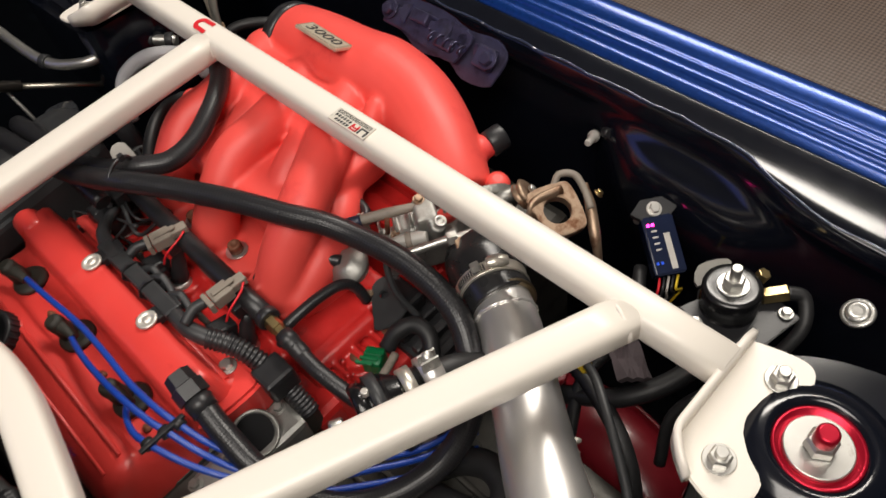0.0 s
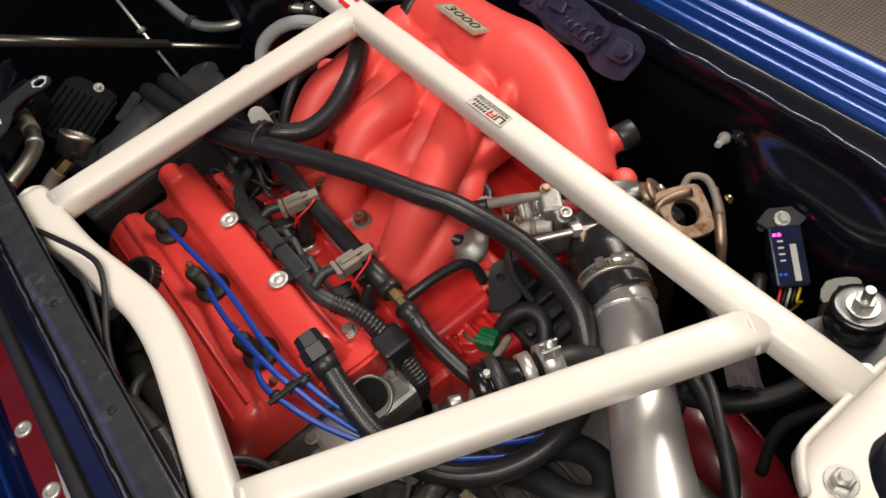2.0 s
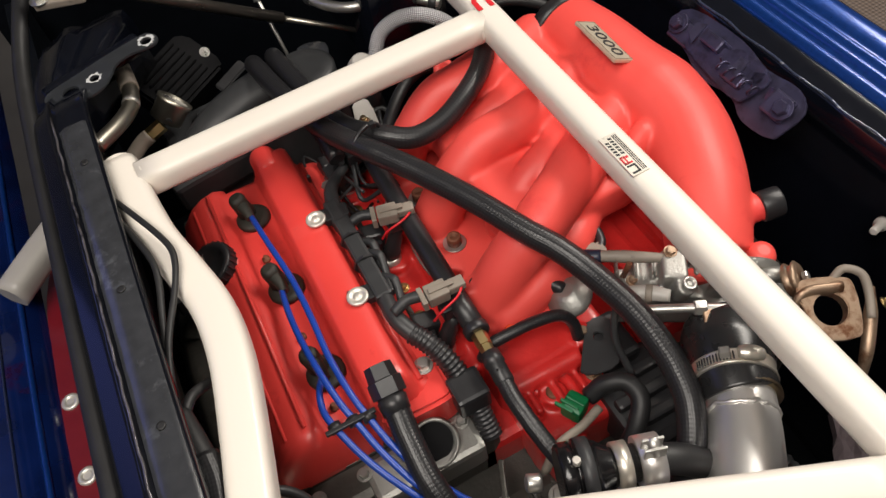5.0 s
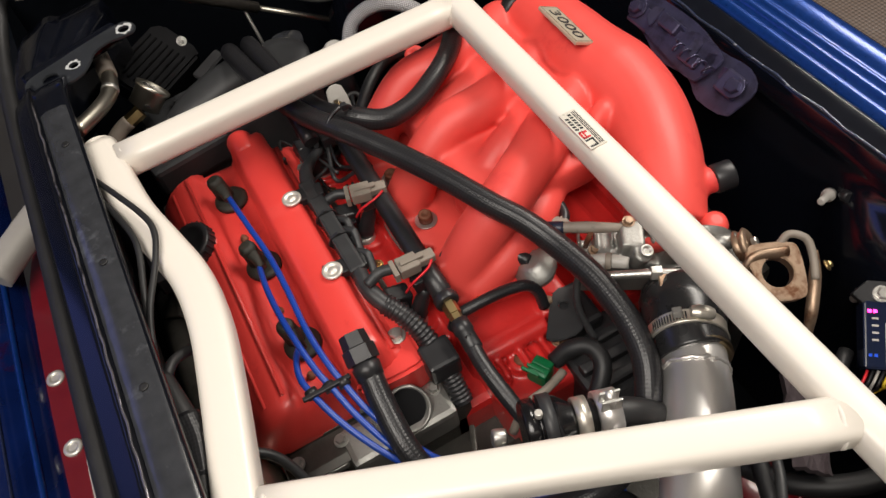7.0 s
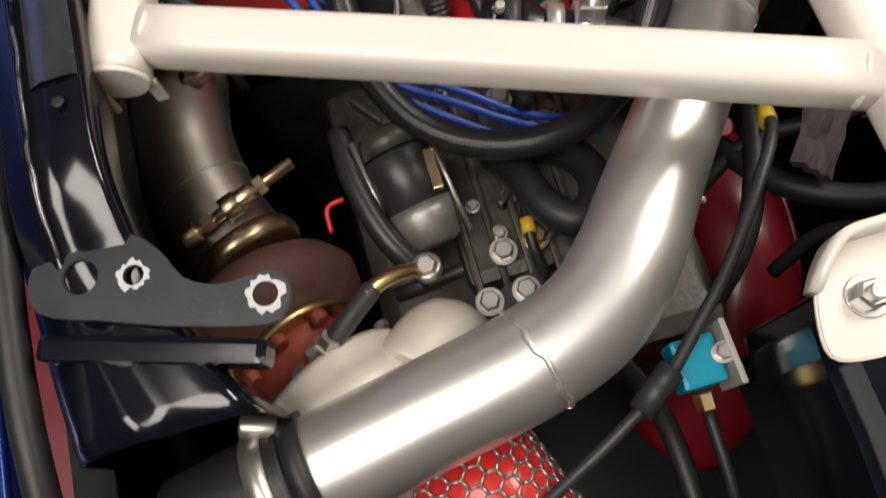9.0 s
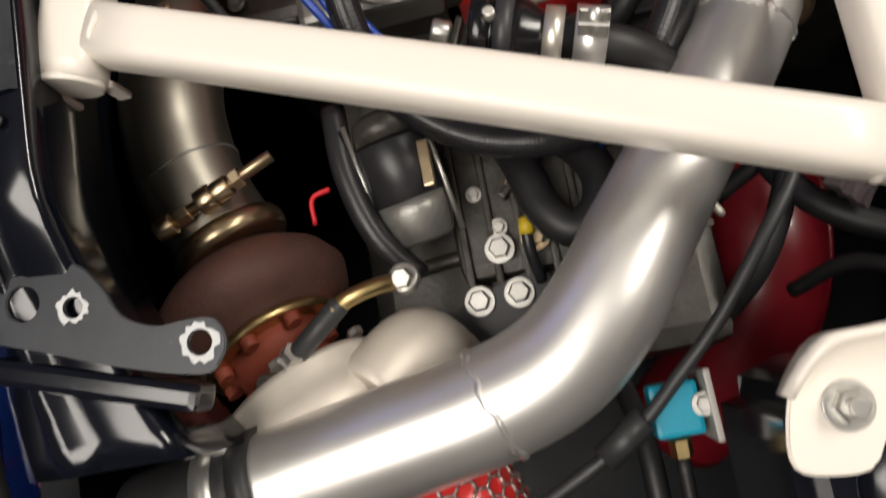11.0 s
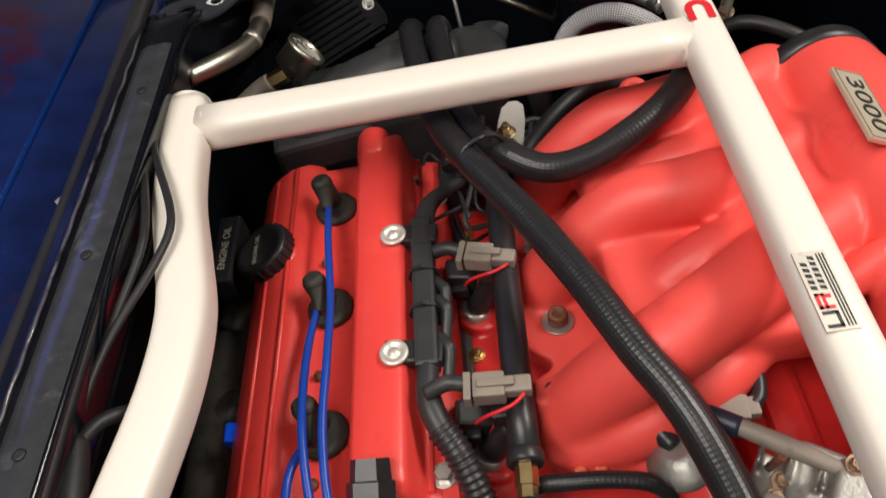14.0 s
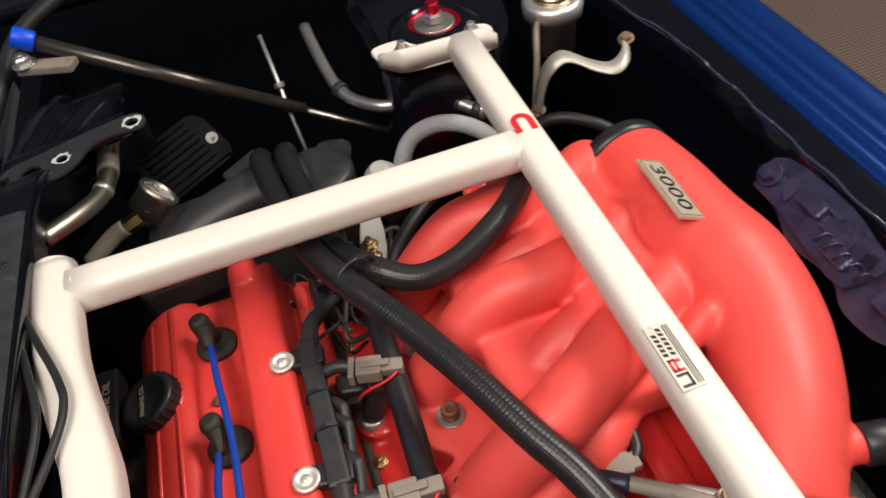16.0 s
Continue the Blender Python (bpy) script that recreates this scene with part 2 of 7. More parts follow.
def box(bm, a, b, e=0.003, turn=None):
    """A block from corner a to corner b with eased edges, turned by a matrix about its middle."""
    b2 = bmesh.new()
    bmesh.ops.create_cube(b2, size=1)
    mid, size = (Vector(a) + Vector(b)) / 2, [abs(q - p) for p, q in zip(a, b)]
    bmesh.ops.scale(b2, vec=size, verts=b2.verts)
    if e:
        bmesh.ops.bevel(b2, geom=b2.edges[:], offset=min(e, min(size) * 0.45), segments=2, affect="EDGES", profile=0.6)
    m = Matrix.Translation(mid) @ (turn.to_4x4() if turn else Matrix.Identity(4))
    bmesh.ops.transform(b2, matrix=m, verts=b2.verts)
    me = bpy.data.meshes.new("tmp")
    b2.to_mesh(me)
    b2.free()
    bm.from_mesh(me)
    bpy.data.meshes.remove(me)
    return bm


def plate(bm, outline, z, thick, holes=(), e=0.0, m=None):
    """A flat sheet of an outline in x and y with round holes (x, y, r), its top at z."""
    b2 = bmesh.new()
    loops = [[(x, y) for x, y in outline]] + [[(x + r * math.cos(-2 * math.pi * k / 20), y + r * math.sin(-2 * math.pi * k / 20)) for k in range(20)] for x, y, r in holes]
    for lp in loops:
        vs = [b2.verts.new((x, y, z)) for x, y in lp]
        for k in range(len(vs)):
            b2.edges.new((vs[k], vs[(k + 1) % len(vs)]))
    bmesh.ops.triangle_fill(b2, use_beauty=True, use_dissolve=False, edges=b2.edges[:], normal=(0, 0, 1))
    ext = bmesh.ops.extrude_face_region(b2, geom=b2.faces[:])
    bmesh.ops.translate(b2, vec=(0, 0, -thick), verts=[v for v in ext["geom"] if isinstance(v, bmesh.types.BMVert)])
    bmesh.ops.recalc_face_normals(b2, faces=b2.faces[:])
    if e:
        sharp = [ed for ed in b2.edges if len(ed.link_faces) == 2 and ed.calc_face_angle(0) > 0.8]
        bmesh.ops.bevel(b2, geom=sharp, offset=e, segments=2, affect="EDGES")
    if m:
        bmesh.ops.transform(b2, matrix=m, verts=b2.verts)
    me = bpy.data.meshes.new("tmp")
    b2.to_mesh(me)
    b2.free()
    bm.from_mesh(me)
    bpy.data.meshes.remove(me)
    return bm


def soft_outline(pts, n=5):
    c = curve_points([*pts, pts[0], pts[1]], n)
    return [(p[0], p[1]) for p in c[:len(pts) * n]]


def smooth_outline(pts, n=5):
    return soft_outline([(x, y, 0) for x, y in pts], n)


def hexbolt(bm, at, along=(0, 0, 1), s=0.007, washer=True, stud=0.0):
    """A flanged hexagon head, s its radius, with a washer and maybe a stud's end."""
    if washer:
        lathe(bm, rounded(0.0018, s * 1.45, 0.0005), at, along, 20)
    d = Vector(along).normalized()
    lathe(bm, [(0, s * 1.02), (s * 0.75, s * 1.02), (s * 0.95, s * 0.85)], Vector(at) + d * 0.0015, along, 6)
    if stud:
        lathe(bm, rounded(stud, s * 0.55, 0.0006), Vector(at) + d * s * 0.8, along, 14)
    else:
        lathe(bm, [(0, s * 0.6), (0.0006, s * 0.55)], Vector(at) + d * (s * 0.95 + 0.0012), along, 14)
    return bm


def B():
    return bmesh.new()


def thing(name, at, label, category, group="", kind=""):
    ob = new(name)
    ob.empty_display_size = 0.02
    ob.location = at
    return tagged(ob, label, category, group, kind)


def part(name, bm, mat, parent, label="", shade=False):
    bmesh.ops.recalc_face_normals(bm, faces=bm.faces[:])
    if shade:
        for f in bm.faces:
            f.smooth = True
    me = bpy.data.meshes.new(name)
    bm.to_mesh(me)
    bm.free()
    me.materials.append(mat)
    ob = new(name, me)
    if parent:
        ob.parent = parent
        if parent.type == "EMPTY":
            ob.matrix_parent_inverse = Matrix.Translation(-parent.location)
    return tagged(ob, label)


def solid(name, bm, mat, label, category, group="", kind="", shade=False):
    return tagged(part(name, bm, mat, None, "", shade), label, category, group, kind)


def remeshed(ob, voxel, passes):
    r = ob.modifiers.new("fuse", "REMESH")
    r.mode, r.voxel_size, r.use_smooth_shade = "VOXEL", voxel, True
    s = ob.modifiers.new("ease", "SMOOTH")
    s.factor, s.iterations = 0.5, passes
    return ob


def lettering(name, words, size, m, mat, parent, depth=0.0006):
    cu = bpy.data.curves.new(name, "FONT")
    cu.body, cu.size, cu.extrude, cu.align_x, cu.align_y = words, size, depth, "CENTER", "CENTER"
    tmp = new(name, cu)
    me = bpy.data.meshes.new_from_object(tmp.evaluated_get(bpy.context.evaluated_depsgraph_get()))
    bpy.data.objects.remove(tmp)
    me.transform(m)
    me.materials.clear()
    me.materials.append(mat)
    ob = new(name, me)
    ob.parent = parent
    if parent.type == "EMPTY":
        ob.matrix_parent_inverse = Matrix.Translation(-parent.location)
    return ob
DULLBLACK = material("dull_black_plastic", (0.004, 0.004, 0.005), 0.55, vary=0.3)
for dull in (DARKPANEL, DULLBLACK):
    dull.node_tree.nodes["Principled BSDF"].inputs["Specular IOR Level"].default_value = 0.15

# ---- the garage round the car, and the bay's shell ----


def slab(name, a, b, mat, label, category, e=0.0):
    return solid(name, box(B(), a, b, e), mat, label, category, kind="structure")


slab("ground", (-4, -4, -0.95), (4, 4.5, -0.9), CONCRETE, "dark concrete garage floor under the car", "floor")
slab("wall_north", (-4, 4.4, -0.9), (4, 4.5, 2.2), WALLPAINT, "dim painted garage wall", "wall")
slab("wall_south", (-4, -4, -0.9), (4, -3.9, 2.2), WALLPAINT, "dim painted garage wall", "wall")
slab("wall_east", (3.9, -3.9, -0.9), (4, 4.4, 2.2), WALLPAINT, "dim painted garage wall", "wall")
slab("wall_west", (-4, -3.9, -0.9), (-3.9, 4.4, 2.2), WALLPAINT, "dim painted garage wall", "wall")
slab("ceiling", (-4, -4, 2.2), (4, 4.5, 2.3), CEILINGPAINT, "dim garage ceiling", "ceiling")

slab("bay_floor", (-0.5, -0.42, -0.62), (0.27, 1.05, -0.58), DARKPANEL, "undertray coloured near-black for the shade below the engine", "floor")
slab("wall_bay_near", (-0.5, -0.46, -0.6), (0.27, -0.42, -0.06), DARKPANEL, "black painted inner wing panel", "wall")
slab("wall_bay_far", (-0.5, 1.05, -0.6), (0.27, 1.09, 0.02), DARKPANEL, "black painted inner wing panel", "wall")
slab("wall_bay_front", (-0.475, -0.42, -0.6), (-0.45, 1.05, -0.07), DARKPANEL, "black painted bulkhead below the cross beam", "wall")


def rear_wall():
    """The glossy black bulkhead with a pressed bulge, up to its spot-welded flange."""
    bm = B()
    ys = [-0.42 + 1.47 * i / 90 for i in range(91)]
    cols = []
    for y in ys:
        edge = 0.252 - 0.034 / (1 + math.exp((y + 0.02) / 0.022)) - 0.03 / (1 + math.exp(-(y - 0.74) / 0.03))
        ripple = 0.0012 * math.sin(y * 90)
        low = -0.006 / (1 + math.exp((y + 0.03) / 0.03))
        bulge = 0.045 * math.exp(-((y - 0.06) / 0.10) ** 4)
        prof = [(edge + 0.002, -0.6), (edge + 0.002 - bulge * 0.3, -0.3), (edge - bulge, -0.17), (edge - bulge * 1.0, -0.125), (edge - bulge * 0.75, -0.098), (edge - bulge * 0.12, -0.082), (edge - 0.006, -0.07),
                (edge - 0.001, -0.058), (edge + ripple, -0.05 + low), (edge + 0.003 + ripple, -0.05 + low), (edge + 0.004, -0.062), (edge + 0.006, -0.080), (0.280, -0.074), (0.300, -0.066)]
        cols.append([bm.verts.new((x, y, z)) for x, z in prof])
    for a, b in zip(cols, cols[1:]):
        for i in range(len(a) - 1):
            bm.faces.new((a[i], a[i + 1], b[i + 1], b[i])).smooth = True
    wall = solid("wall_rear_bulkhead", bm, BLACKPAINT, "glossy black painted bulkhead with a pressed bulge", "wall", kind="structure")
    s = wall.modifiers.new("thick", "SOLIDIFY")
    s.thickness = 0.002
    sub = wall.modifiers.new("round", "SUBSURF")
    sub.levels = sub.render_levels = 1
    rnd = random.Random(5)
    pts = []
    for y in [-0.40 + 1.42 * i / 140 for i in range(141)]:
        edge = 0.252 - 0.034 / (1 + math.exp((y + 0.02) / 0.022)) - 0.03 / (1 + math.exp(-(y - 0.74) / 0.03))
        low = -0.006 / (1 + math.exp((y + 0.03) / 0.03))
        pts.append((edge + 0.0015 + 0.0012 * math.sin(y * 90) + rnd.uniform(-0.0004, 0.0004), y, -0.0496 + low + rnd.uniform(-0.0005, 0.0005)))
    part("edge_bead", tube(B(), pts, 0.0015, 8, 2), FLANGE, wall, "blue-black flange edge with chips and painted-in sparkle")
    return wall


# Pale flecks in the colour imitate the sparkle along the chipped edge.
FLANGE = material("chipped_sparkle_edge", (0.05, 0.06, 0.10), 0.16, metal=0.3, vary=0.5, scale=300, coat=1.0, stain=(0.5, 0.5, 0.55), stain_at=0.6, stain_scale=90)
rear_wall()


def rear_lid():
    """The blue lip of the rear deck and the carbon panel behind it."""
    deck = thing("rear_deck", (0.34, 0.3, -0.06), "blue metallic rear deck with a carbon fibre panel", "body panel")
    prof = [(0.300, -0.12), (0.300, -0.080), (0.303, -0.072), (0.309, -0.066), (0.314, -0.0625), (0.3155, -0.0635), (0.318, -0.0575), (0.322, -0.0535), (0.3235, -0.0545), (0.326, -0.0500), (0.331, -0.0475), (0.3325, -0.0488), (0.335, -0.0450), (0.341, -0.0425), (0.349, -0.040), (0.357, -0.040), (0.361, -0.043), (0.363, -0.05)]
    bm = B()
    cols = [[bm.verts.new((x, y, z)) for x, z in prof] for y in [-0.75 + 2.2 * i / 20 for i in range(21)]]
    for a, b in zip(cols, cols[1:]):
        for i in range(len(a) - 1):
            bm.faces.new((a[i], a[i + 1], b[i + 1], b[i])).smooth = True
    lip = part("lip", bm, BLUE, deck, "blue metallic rolled lip")
    lip.modifiers.new("thick", "SOLIDIFY").thickness = 0.0015
    bm = B()
    uv = bm.loops.layers.uv.verify()
    vs = [bm.verts.new(v) for v in ((0.362, -0.75, -0.043), (1.1, -0.75, -0.02), (1.1, 1.45, -0.02), (0.362, 1.45, -0.043), (0.362, -0.75, -0.06), (1.1, -0.75, -0.04), (1.1, 1.45, -0.04), (0.362, 1.45, -0.06))]
    for q in ((0, 1, 2, 3), (7, 6, 5, 4), (0, 4, 5, 1), (1, 5, 6, 2), (2, 6, 7, 3), (3, 7, 4, 0)):
        f = bm.faces.new([vs[i] for i in q])
        for lp in f.loops:
            lp[uv].uv = (lp.vert.co.x, lp.vert.co.y)
    part("carbon_panel", bm, CARBON, deck, "woven carbon fibre panel")


rear_lid()

# ---- the cross beam and the panels in front of it ----


# Thin bright line for the beam's seam, broken by dark patches.
SEAM = material("bright_broken_seam", (0.30, 0.28, 0.30), 0.22, metal=0.8, vary=0.5, scale=120, stain=(0.02, 0.02, 0.025), stain_at=0.52, stain_scale=40)


def cross_beam():
    beam = thing("cross_beam", (-0.41, 0.33, 0), "glossy black body cross beam with two hinge brackets", "body beam")

    def bend(y):
        far = max(0, abs(y - 0.335) - 0.27)
        return far * far * 1.2

    def raise_to(x, z, y):
        s = min(1, max(0, (0.36 - abs(y - 0.335)) / 0.07))
        up = 0.027 * s * s * (3 - 2 * s)
        return -0.267 + (x + 0.267) * (0.494 - z - up) / (0.494 - z), z + up
    ys = [-0.10 + 0.9 * i / 60 for i in range(61)]
    prof = [(-0.464, -0.12), (-0.460, -0.02), (-0.450, -0.006), (-0.436, 0.002), (-0.432, 0.0065), (-0.429, 0.0065), (-0.426, 0.002), (-0.418, 0.004), (-0.398, 0.005), (-0.3945, 0.003), (-0.396, -0.012), (-0.402, -0.040), (-0.408, -0.08)]
    bm = B()
    cols = []
    for y in ys:
        k = bend(y)
        cols.append([bm.verts.new((x + k * (0.4 + 1.6 * i / 12), y, z + (0.0008 * math.sin(y * 170 + i) if i in (4, 5) else 0))) for i, (x, z) in enumerate(raise_to(*q, y) for q in prof)])
    for a, b in zip(cols, cols[1:]):
        for i in range(len(a) - 1):
            bm.faces.new((a[i], a[i + 1], b[i + 1], b[i])).smooth = True
    part("beam", bm, BLACKPAINT, beam).modifiers.new("thick", "SOLIDIFY").thickness = 0.002
    bm = B()
    tops = []
    for y in [0.09 + 0.5 * i / 40 for i in range(41)]:
        k = bend(y)
        row = [raise_to(*q, y) for q in ((-0.4255, 0.0035), (-0.418, 0.0068), (-0.4005, 0.0075), (-0.397, 0.0055))]
        tops.append([bm.verts.new((x + k * (1.0 + 0.2 * j), y, z)) for j, (x, z) in enumerate(row)])
    for a, b in zip(tops, tops[1:]):
        for i in range(3):
            bm.faces.new((a[i], a[i + 1], b[i + 1], b[i])).smooth = True
    part("worn_top", bm, BLACKWORN, beam, "scuffed grey-black top face")
    seam = []
    for y in [0.0 + 0.64 * i / 70 for i in range(71)]:
        x, z = raise_to(-0.4285, 0.0072, y)
        seam.append((x + bend(y) * 0.95 + 0.0006 * math.sin(y * 210) * math.sin(y * 37), y, z + 0.0004 * math.sin(y * 160)))
    part("seam_edge", tube(B(), seam, 0.0011, 8, 2), SEAM, beam, "bright broken line along the seam edge")
    bm = B()
    for y in (0.075, 0.24, 0.37, 0.53):
        lathe(bm, [(0, 0.0034), (0.0014, 0.0034), (0.0014, 0.002)], (raise_to(-0.409, 0.0071, y)[0] + bend(y) * 1.3, y, raise_to(-0.409, 0.0071, y)[1]), seg=14)
    part("grommets", bm, RUBBER, beam)
    for far in (False, True):
        def p(x, y):
            return (x + 0.012, 0.66 - y) if far else (x, y)
        out = smooth_outline([p(-0.437, 0.0), p(-0.413, 0.003), p(-0.397, 0.007), p(-0.381, 0.001), p(-0.370, -0.012), p(-0.361, -0.028), p(-0.345, -0.036), p(-0.329, -0.036), p(-0.315, -0.038), p(-0.310, -0.048), p(-0.314, -0.058), p(-0.325, -0.063), p(-0.366, -0.052), p(-0.401, -0.039), p(-0.437, -0.024)], 4)
        if far:
            out = out[::-1]
        bm = plate(B(), out, 0.0125, 0.003, [(*p(-0.323, -0.048), 0.006), (*p(-0.386, -0.019), 0.005), (*p(-0.413, -0.012), 0.009)], 0.0006)
        br = part("hinge_bracket", bm, HINGE, beam, "grey-black steel hinge bracket with chipped bolt holes")
        y1 = p(0, -0.057)[1]
        bm = box(B(), (p(-0.445, 0)[0], y1 - 0.007, -0.014), (p(-0.328, 0)[0], y1 + 0.007, 0.0085), 0.004, Matrix.Rotation(0.30 if far else -0.30, 3, "Z"))
        part("flange", bm, BLACKPAINT, br)
        bm = B()
        rnd = random.Random(5 if far else 6)
        for cx, cy, r in ((*p(-0.323, -0.048), 0.0095), (*p(-0.386, -0.019), 0.008)):
            ring = []
            for k in range(26):
                a = 2 * math.pi * k / 26
                w = r * (0.78 + 0.42 * rnd.random())
                ring.append((bm.verts.new((cx + (r * 0.68) * math.cos(a), cy + r * 0.68 * math.sin(a), 0.0129)), bm.verts.new((cx + w * math.cos(a), cy + w * math.sin(a), 0.0129))))
            for k in range(26):
                (a, b), (c, d) = ring[k], ring[(k + 1) % 26]
                bm.faces.new((a, b, d, c))
        part("chipped_rim", bm, CHIPPED, br, "bare chipped metal round the holes")
    return beam


cross_beam()
solid("weather_seal", tube(B(), [(-0.47, -0.42, -0.08), (-0.462, -0.2, -0.04), (-0.460, -0.05, -0.004), (-0.4535, 0.15, 0.004), (-0.4525, 0.3, 0.005), (-0.451, 0.45, 0.005), (-0.449, 0.6, 0.008), (-0.440, 0.72, 0.022), (-0.418, 0.80, 0.045), (-0.40, 0.86, 0.055), (-0.36, 0.93, 0.055)], 0.0085, 12), RUBBER, "black rubber weather seal along the beam", "seal", shade=True)


def side_panels():
    strip = thing("trim_strip", (-0.53, 0.3, -0.145), "dark red trim strip held by socket screws", "trim strip")
    bm = plate(B(), smooth_outline([(-0.475, -0.1), (-0.540, -0.1), (-0.541, 0.2), (-0.539, 0.45), (-0.525, 0.6), (-0.475, 0.62)], 4), -0.147, 0.006, (), 0.001)
    part("strip", bm, MAROON, strip)
    for x, y in ((-0.536, 0.18), (-0.528, 0.262), (-0.527, 0.344), (-0.528, 0.43)):
        bm = lathe(B(), [(0, 0.0095), (0.0015, 0.0095), (0.0028, 0.008), (0.0028, 0.0045), (0.0016, 0.0042)], (x, y, -0.147), seg=20)
        part("socket_screw", bm, WASHER, strip, "bright socket screw")
    # Added bar: models the brace's reflection in the blue panel as a tube.
    solid("brace_reflection_bar", tube(B(), [(-0.462, 0.637, -0.10), (-0.50, 0.601, -0.101), (-0.548, 0.557, -0.106)], 0.0165, 28, power=0.7), PALE, "pale grey bar standing in for a reflection of the brace", "stay")
    bm = plate(B(), smooth_outline([(-0.462, -0.05), (-0.49, 0.05), (-0.513, 0.2), (-0.515, 0.33), (-0.495, 0.46), (-0.465, 0.55)], 5), -0.138, 0.004, (), 0.001)
    solid("cover_plate", bm, PALE, "plain pale grey plate on the trim strip", "plate")
    bm = B()
    rows = []
    for i in range(13):
        s = i / 12
        x, z = -0.536 - 0.85 * s, -0.15 + 0.22 * s + 0.10 * s * s
        rows.append([bm.verts.new((x, y, z)) for y in (-0.8, 0.0, 0.7, 1.5)])
    for a, b in zip(rows, rows[1:]):
        for i in range(3):
            bm.faces.new((a[i], a[i + 1], b[i + 1], b[i])).smooth = True
    bp = solid("body_panel", bm, BLUE_GLASS, "deep blue glossy body panel in front of the bay", "body panel")
    bp.modifiers.new("thick", "SOLIDIFY").thickness = 0.002
    for off, mat in ((0.024, BLUE), (0.048, NAVY), (0.11, BLUE)):
        z = -0.15 + 0.22 * off / 0.85
        part("pressed_ridge", tube(B(), [(-0.536 - off, -0.6, z + 0.002), (-0.536 - off, 0.3, z + 0.002), (-0.532 - off, 0.62, z + 0.002), (-0.52 - off, 1.3, z + 0.002)], 0.0035 if mat is BLUE else 0.002, 8), mat, bp, "raised blue ridge")


BLUE_GLASS = material("deep_blue_lacquer", (0.004, 0.014, 0.085), 0.08, vary=0.75, scale=22, coat=1.0, bump=0.15, bump_scale=14, stain=(0.04, 0.004, 0.03), stain_at=0.56, stain_scale=9)
side_panels()

# ---- engine: heads, block, lower intake ----


def engine_block():
    eng = thing("engine_block", (-0.15, 0.3, -0.4), "oily cast aluminium engine and gearbox castings", "engine")
    bm = box(B(), (-0.36, 0.20, -0.5), (-0.17, 0.6, -0.165), 0.01)
    box(bm, (-0.37, 0.235, -0.215), (-0.185, 0.61, -0.16), 0.006)
    part("front_head", bm, CASTDARK, eng)
    part("rear_head", box(B(), (0.0, 0.17, -0.5), (0.19, 0.6, -0.2), 0.012), CASTDARK, eng)
    part("valley", box(B(), (-0.2, 0.2, -0.5), (0.02, 0.6, -0.2), 0.01), RED_DARK, eng, "dark red painted engine valley")
    bm = box(B(), (-0.30, -0.10, -0.5), (-0.02, 0.22, -0.245), 0.02)
    box(bm, (-0.22, -0.02, -0.26), (-0.10, 0.16, -0.215), 0.012)
    part("gearbox_case", bm, CASTDARK, eng)
    for k in range(6):
        part("rib", box(B(), (-0.215 + 0.022 * k, -0.05, -0.25), (-0.209 + 0.022 * k, 0.15, -0.208 - 0.003 * (k % 2)), 0.002), CASTDARK, eng)
    part("oil_gallery", tube(B(), [(-0.28, 0.0, -0.24), (-0.12, 0.01, -0.225), (-0.05, 0.03, -0.24)], 0.006, 10), CASTDARK, eng)
    for x, y, z, m in ((-0.186, 0.0, -0.205, ZINC), (-0.178, -0.035, -0.205, ZINC), (-0.208, -0.036, -0.205, ZINC), (-0.158, 0.004, -0.205, GOLD), (-0.12, 0.10, -0.21, ZINC), (-0.15, 0.13, -0.205, ZINC)):
        part("flange_bolt", hexbolt(B(), (x, y, z), s=0.008), m, eng, "flanged hexagon bolt")
    part("mount_plate", plate(B(), smooth_outline([(-0.27, -0.055), (-0.165, -0.02), (-0.16, -0.06), (-0.27, -0.09)], 4), -0.207, 0.012, (), 0.002), PLASTIC, eng, "black mounting plate")
    bm = lathe(B(), [(0, 0.0235), (0.010, 0.0230), (0.011, 0.0220), (0.011, 0.0200), (0.001, 0.0188)], (-0.232, 0.216, -0.158), (0, -0.55, 0.83), 28)
    part("cam_seal_ring", bm, CAST, eng, "machined cam bearing ring")
    part("bore", lathe(B(), [(0, 0.0185), (0.003, 0.0185)], (-0.232, 0.216, -0.155), (0, -0.55, 0.83), 24), DULLBLACK, eng)
    bm = box(B(), (-0.30, 0.19, -0.2), (-0.19, 0.232, -0.162), 0.006)
    box(bm, (-0.36, 0.20, -0.2), (-0.3, 0.24, -0.168), 0.005)
    for x in (-0.345, -0.30, -0.262, -0.2):
        hexbolt(bm, (x, 0.222, -0.163), s=0.005)
    part("head_end", bm, CAST, eng, "stained end face of the head")
    rnd = random.Random(21)
    for k in range(26):
        x, y = rnd.uniform(-0.27, -0.06), rnd.uniform(-0.07, 0.17)
        z = -0.213 if -0.22 < x < -0.10 and y > -0.02 else -0.243
        if k % 3 == 0:
            part("boss", lathe(B(), rounded(rnd.uniform(0.008, 0.022), rnd.uniform(0.006, 0.013), 0.002), (x, y, z - 0.002), seg=14), CASTDARK, eng)
        elif k % 3 == 1:
            part("case_bolt", hexbolt(B(), (x, y, z), s=rnd.uniform(0.004, 0.006)), RUSTZINC if k % 2 else ZINC, eng)
        else:
            a = rnd.uniform(0, 3)
            part("web", box(B(), (x - 0.02, y - 0.003, z - 0.004), (x + 0.02, y + 0.003, z + 0.012), 0.002, Matrix.Rotation(a, 3, "Z")), CASTDARK, eng)


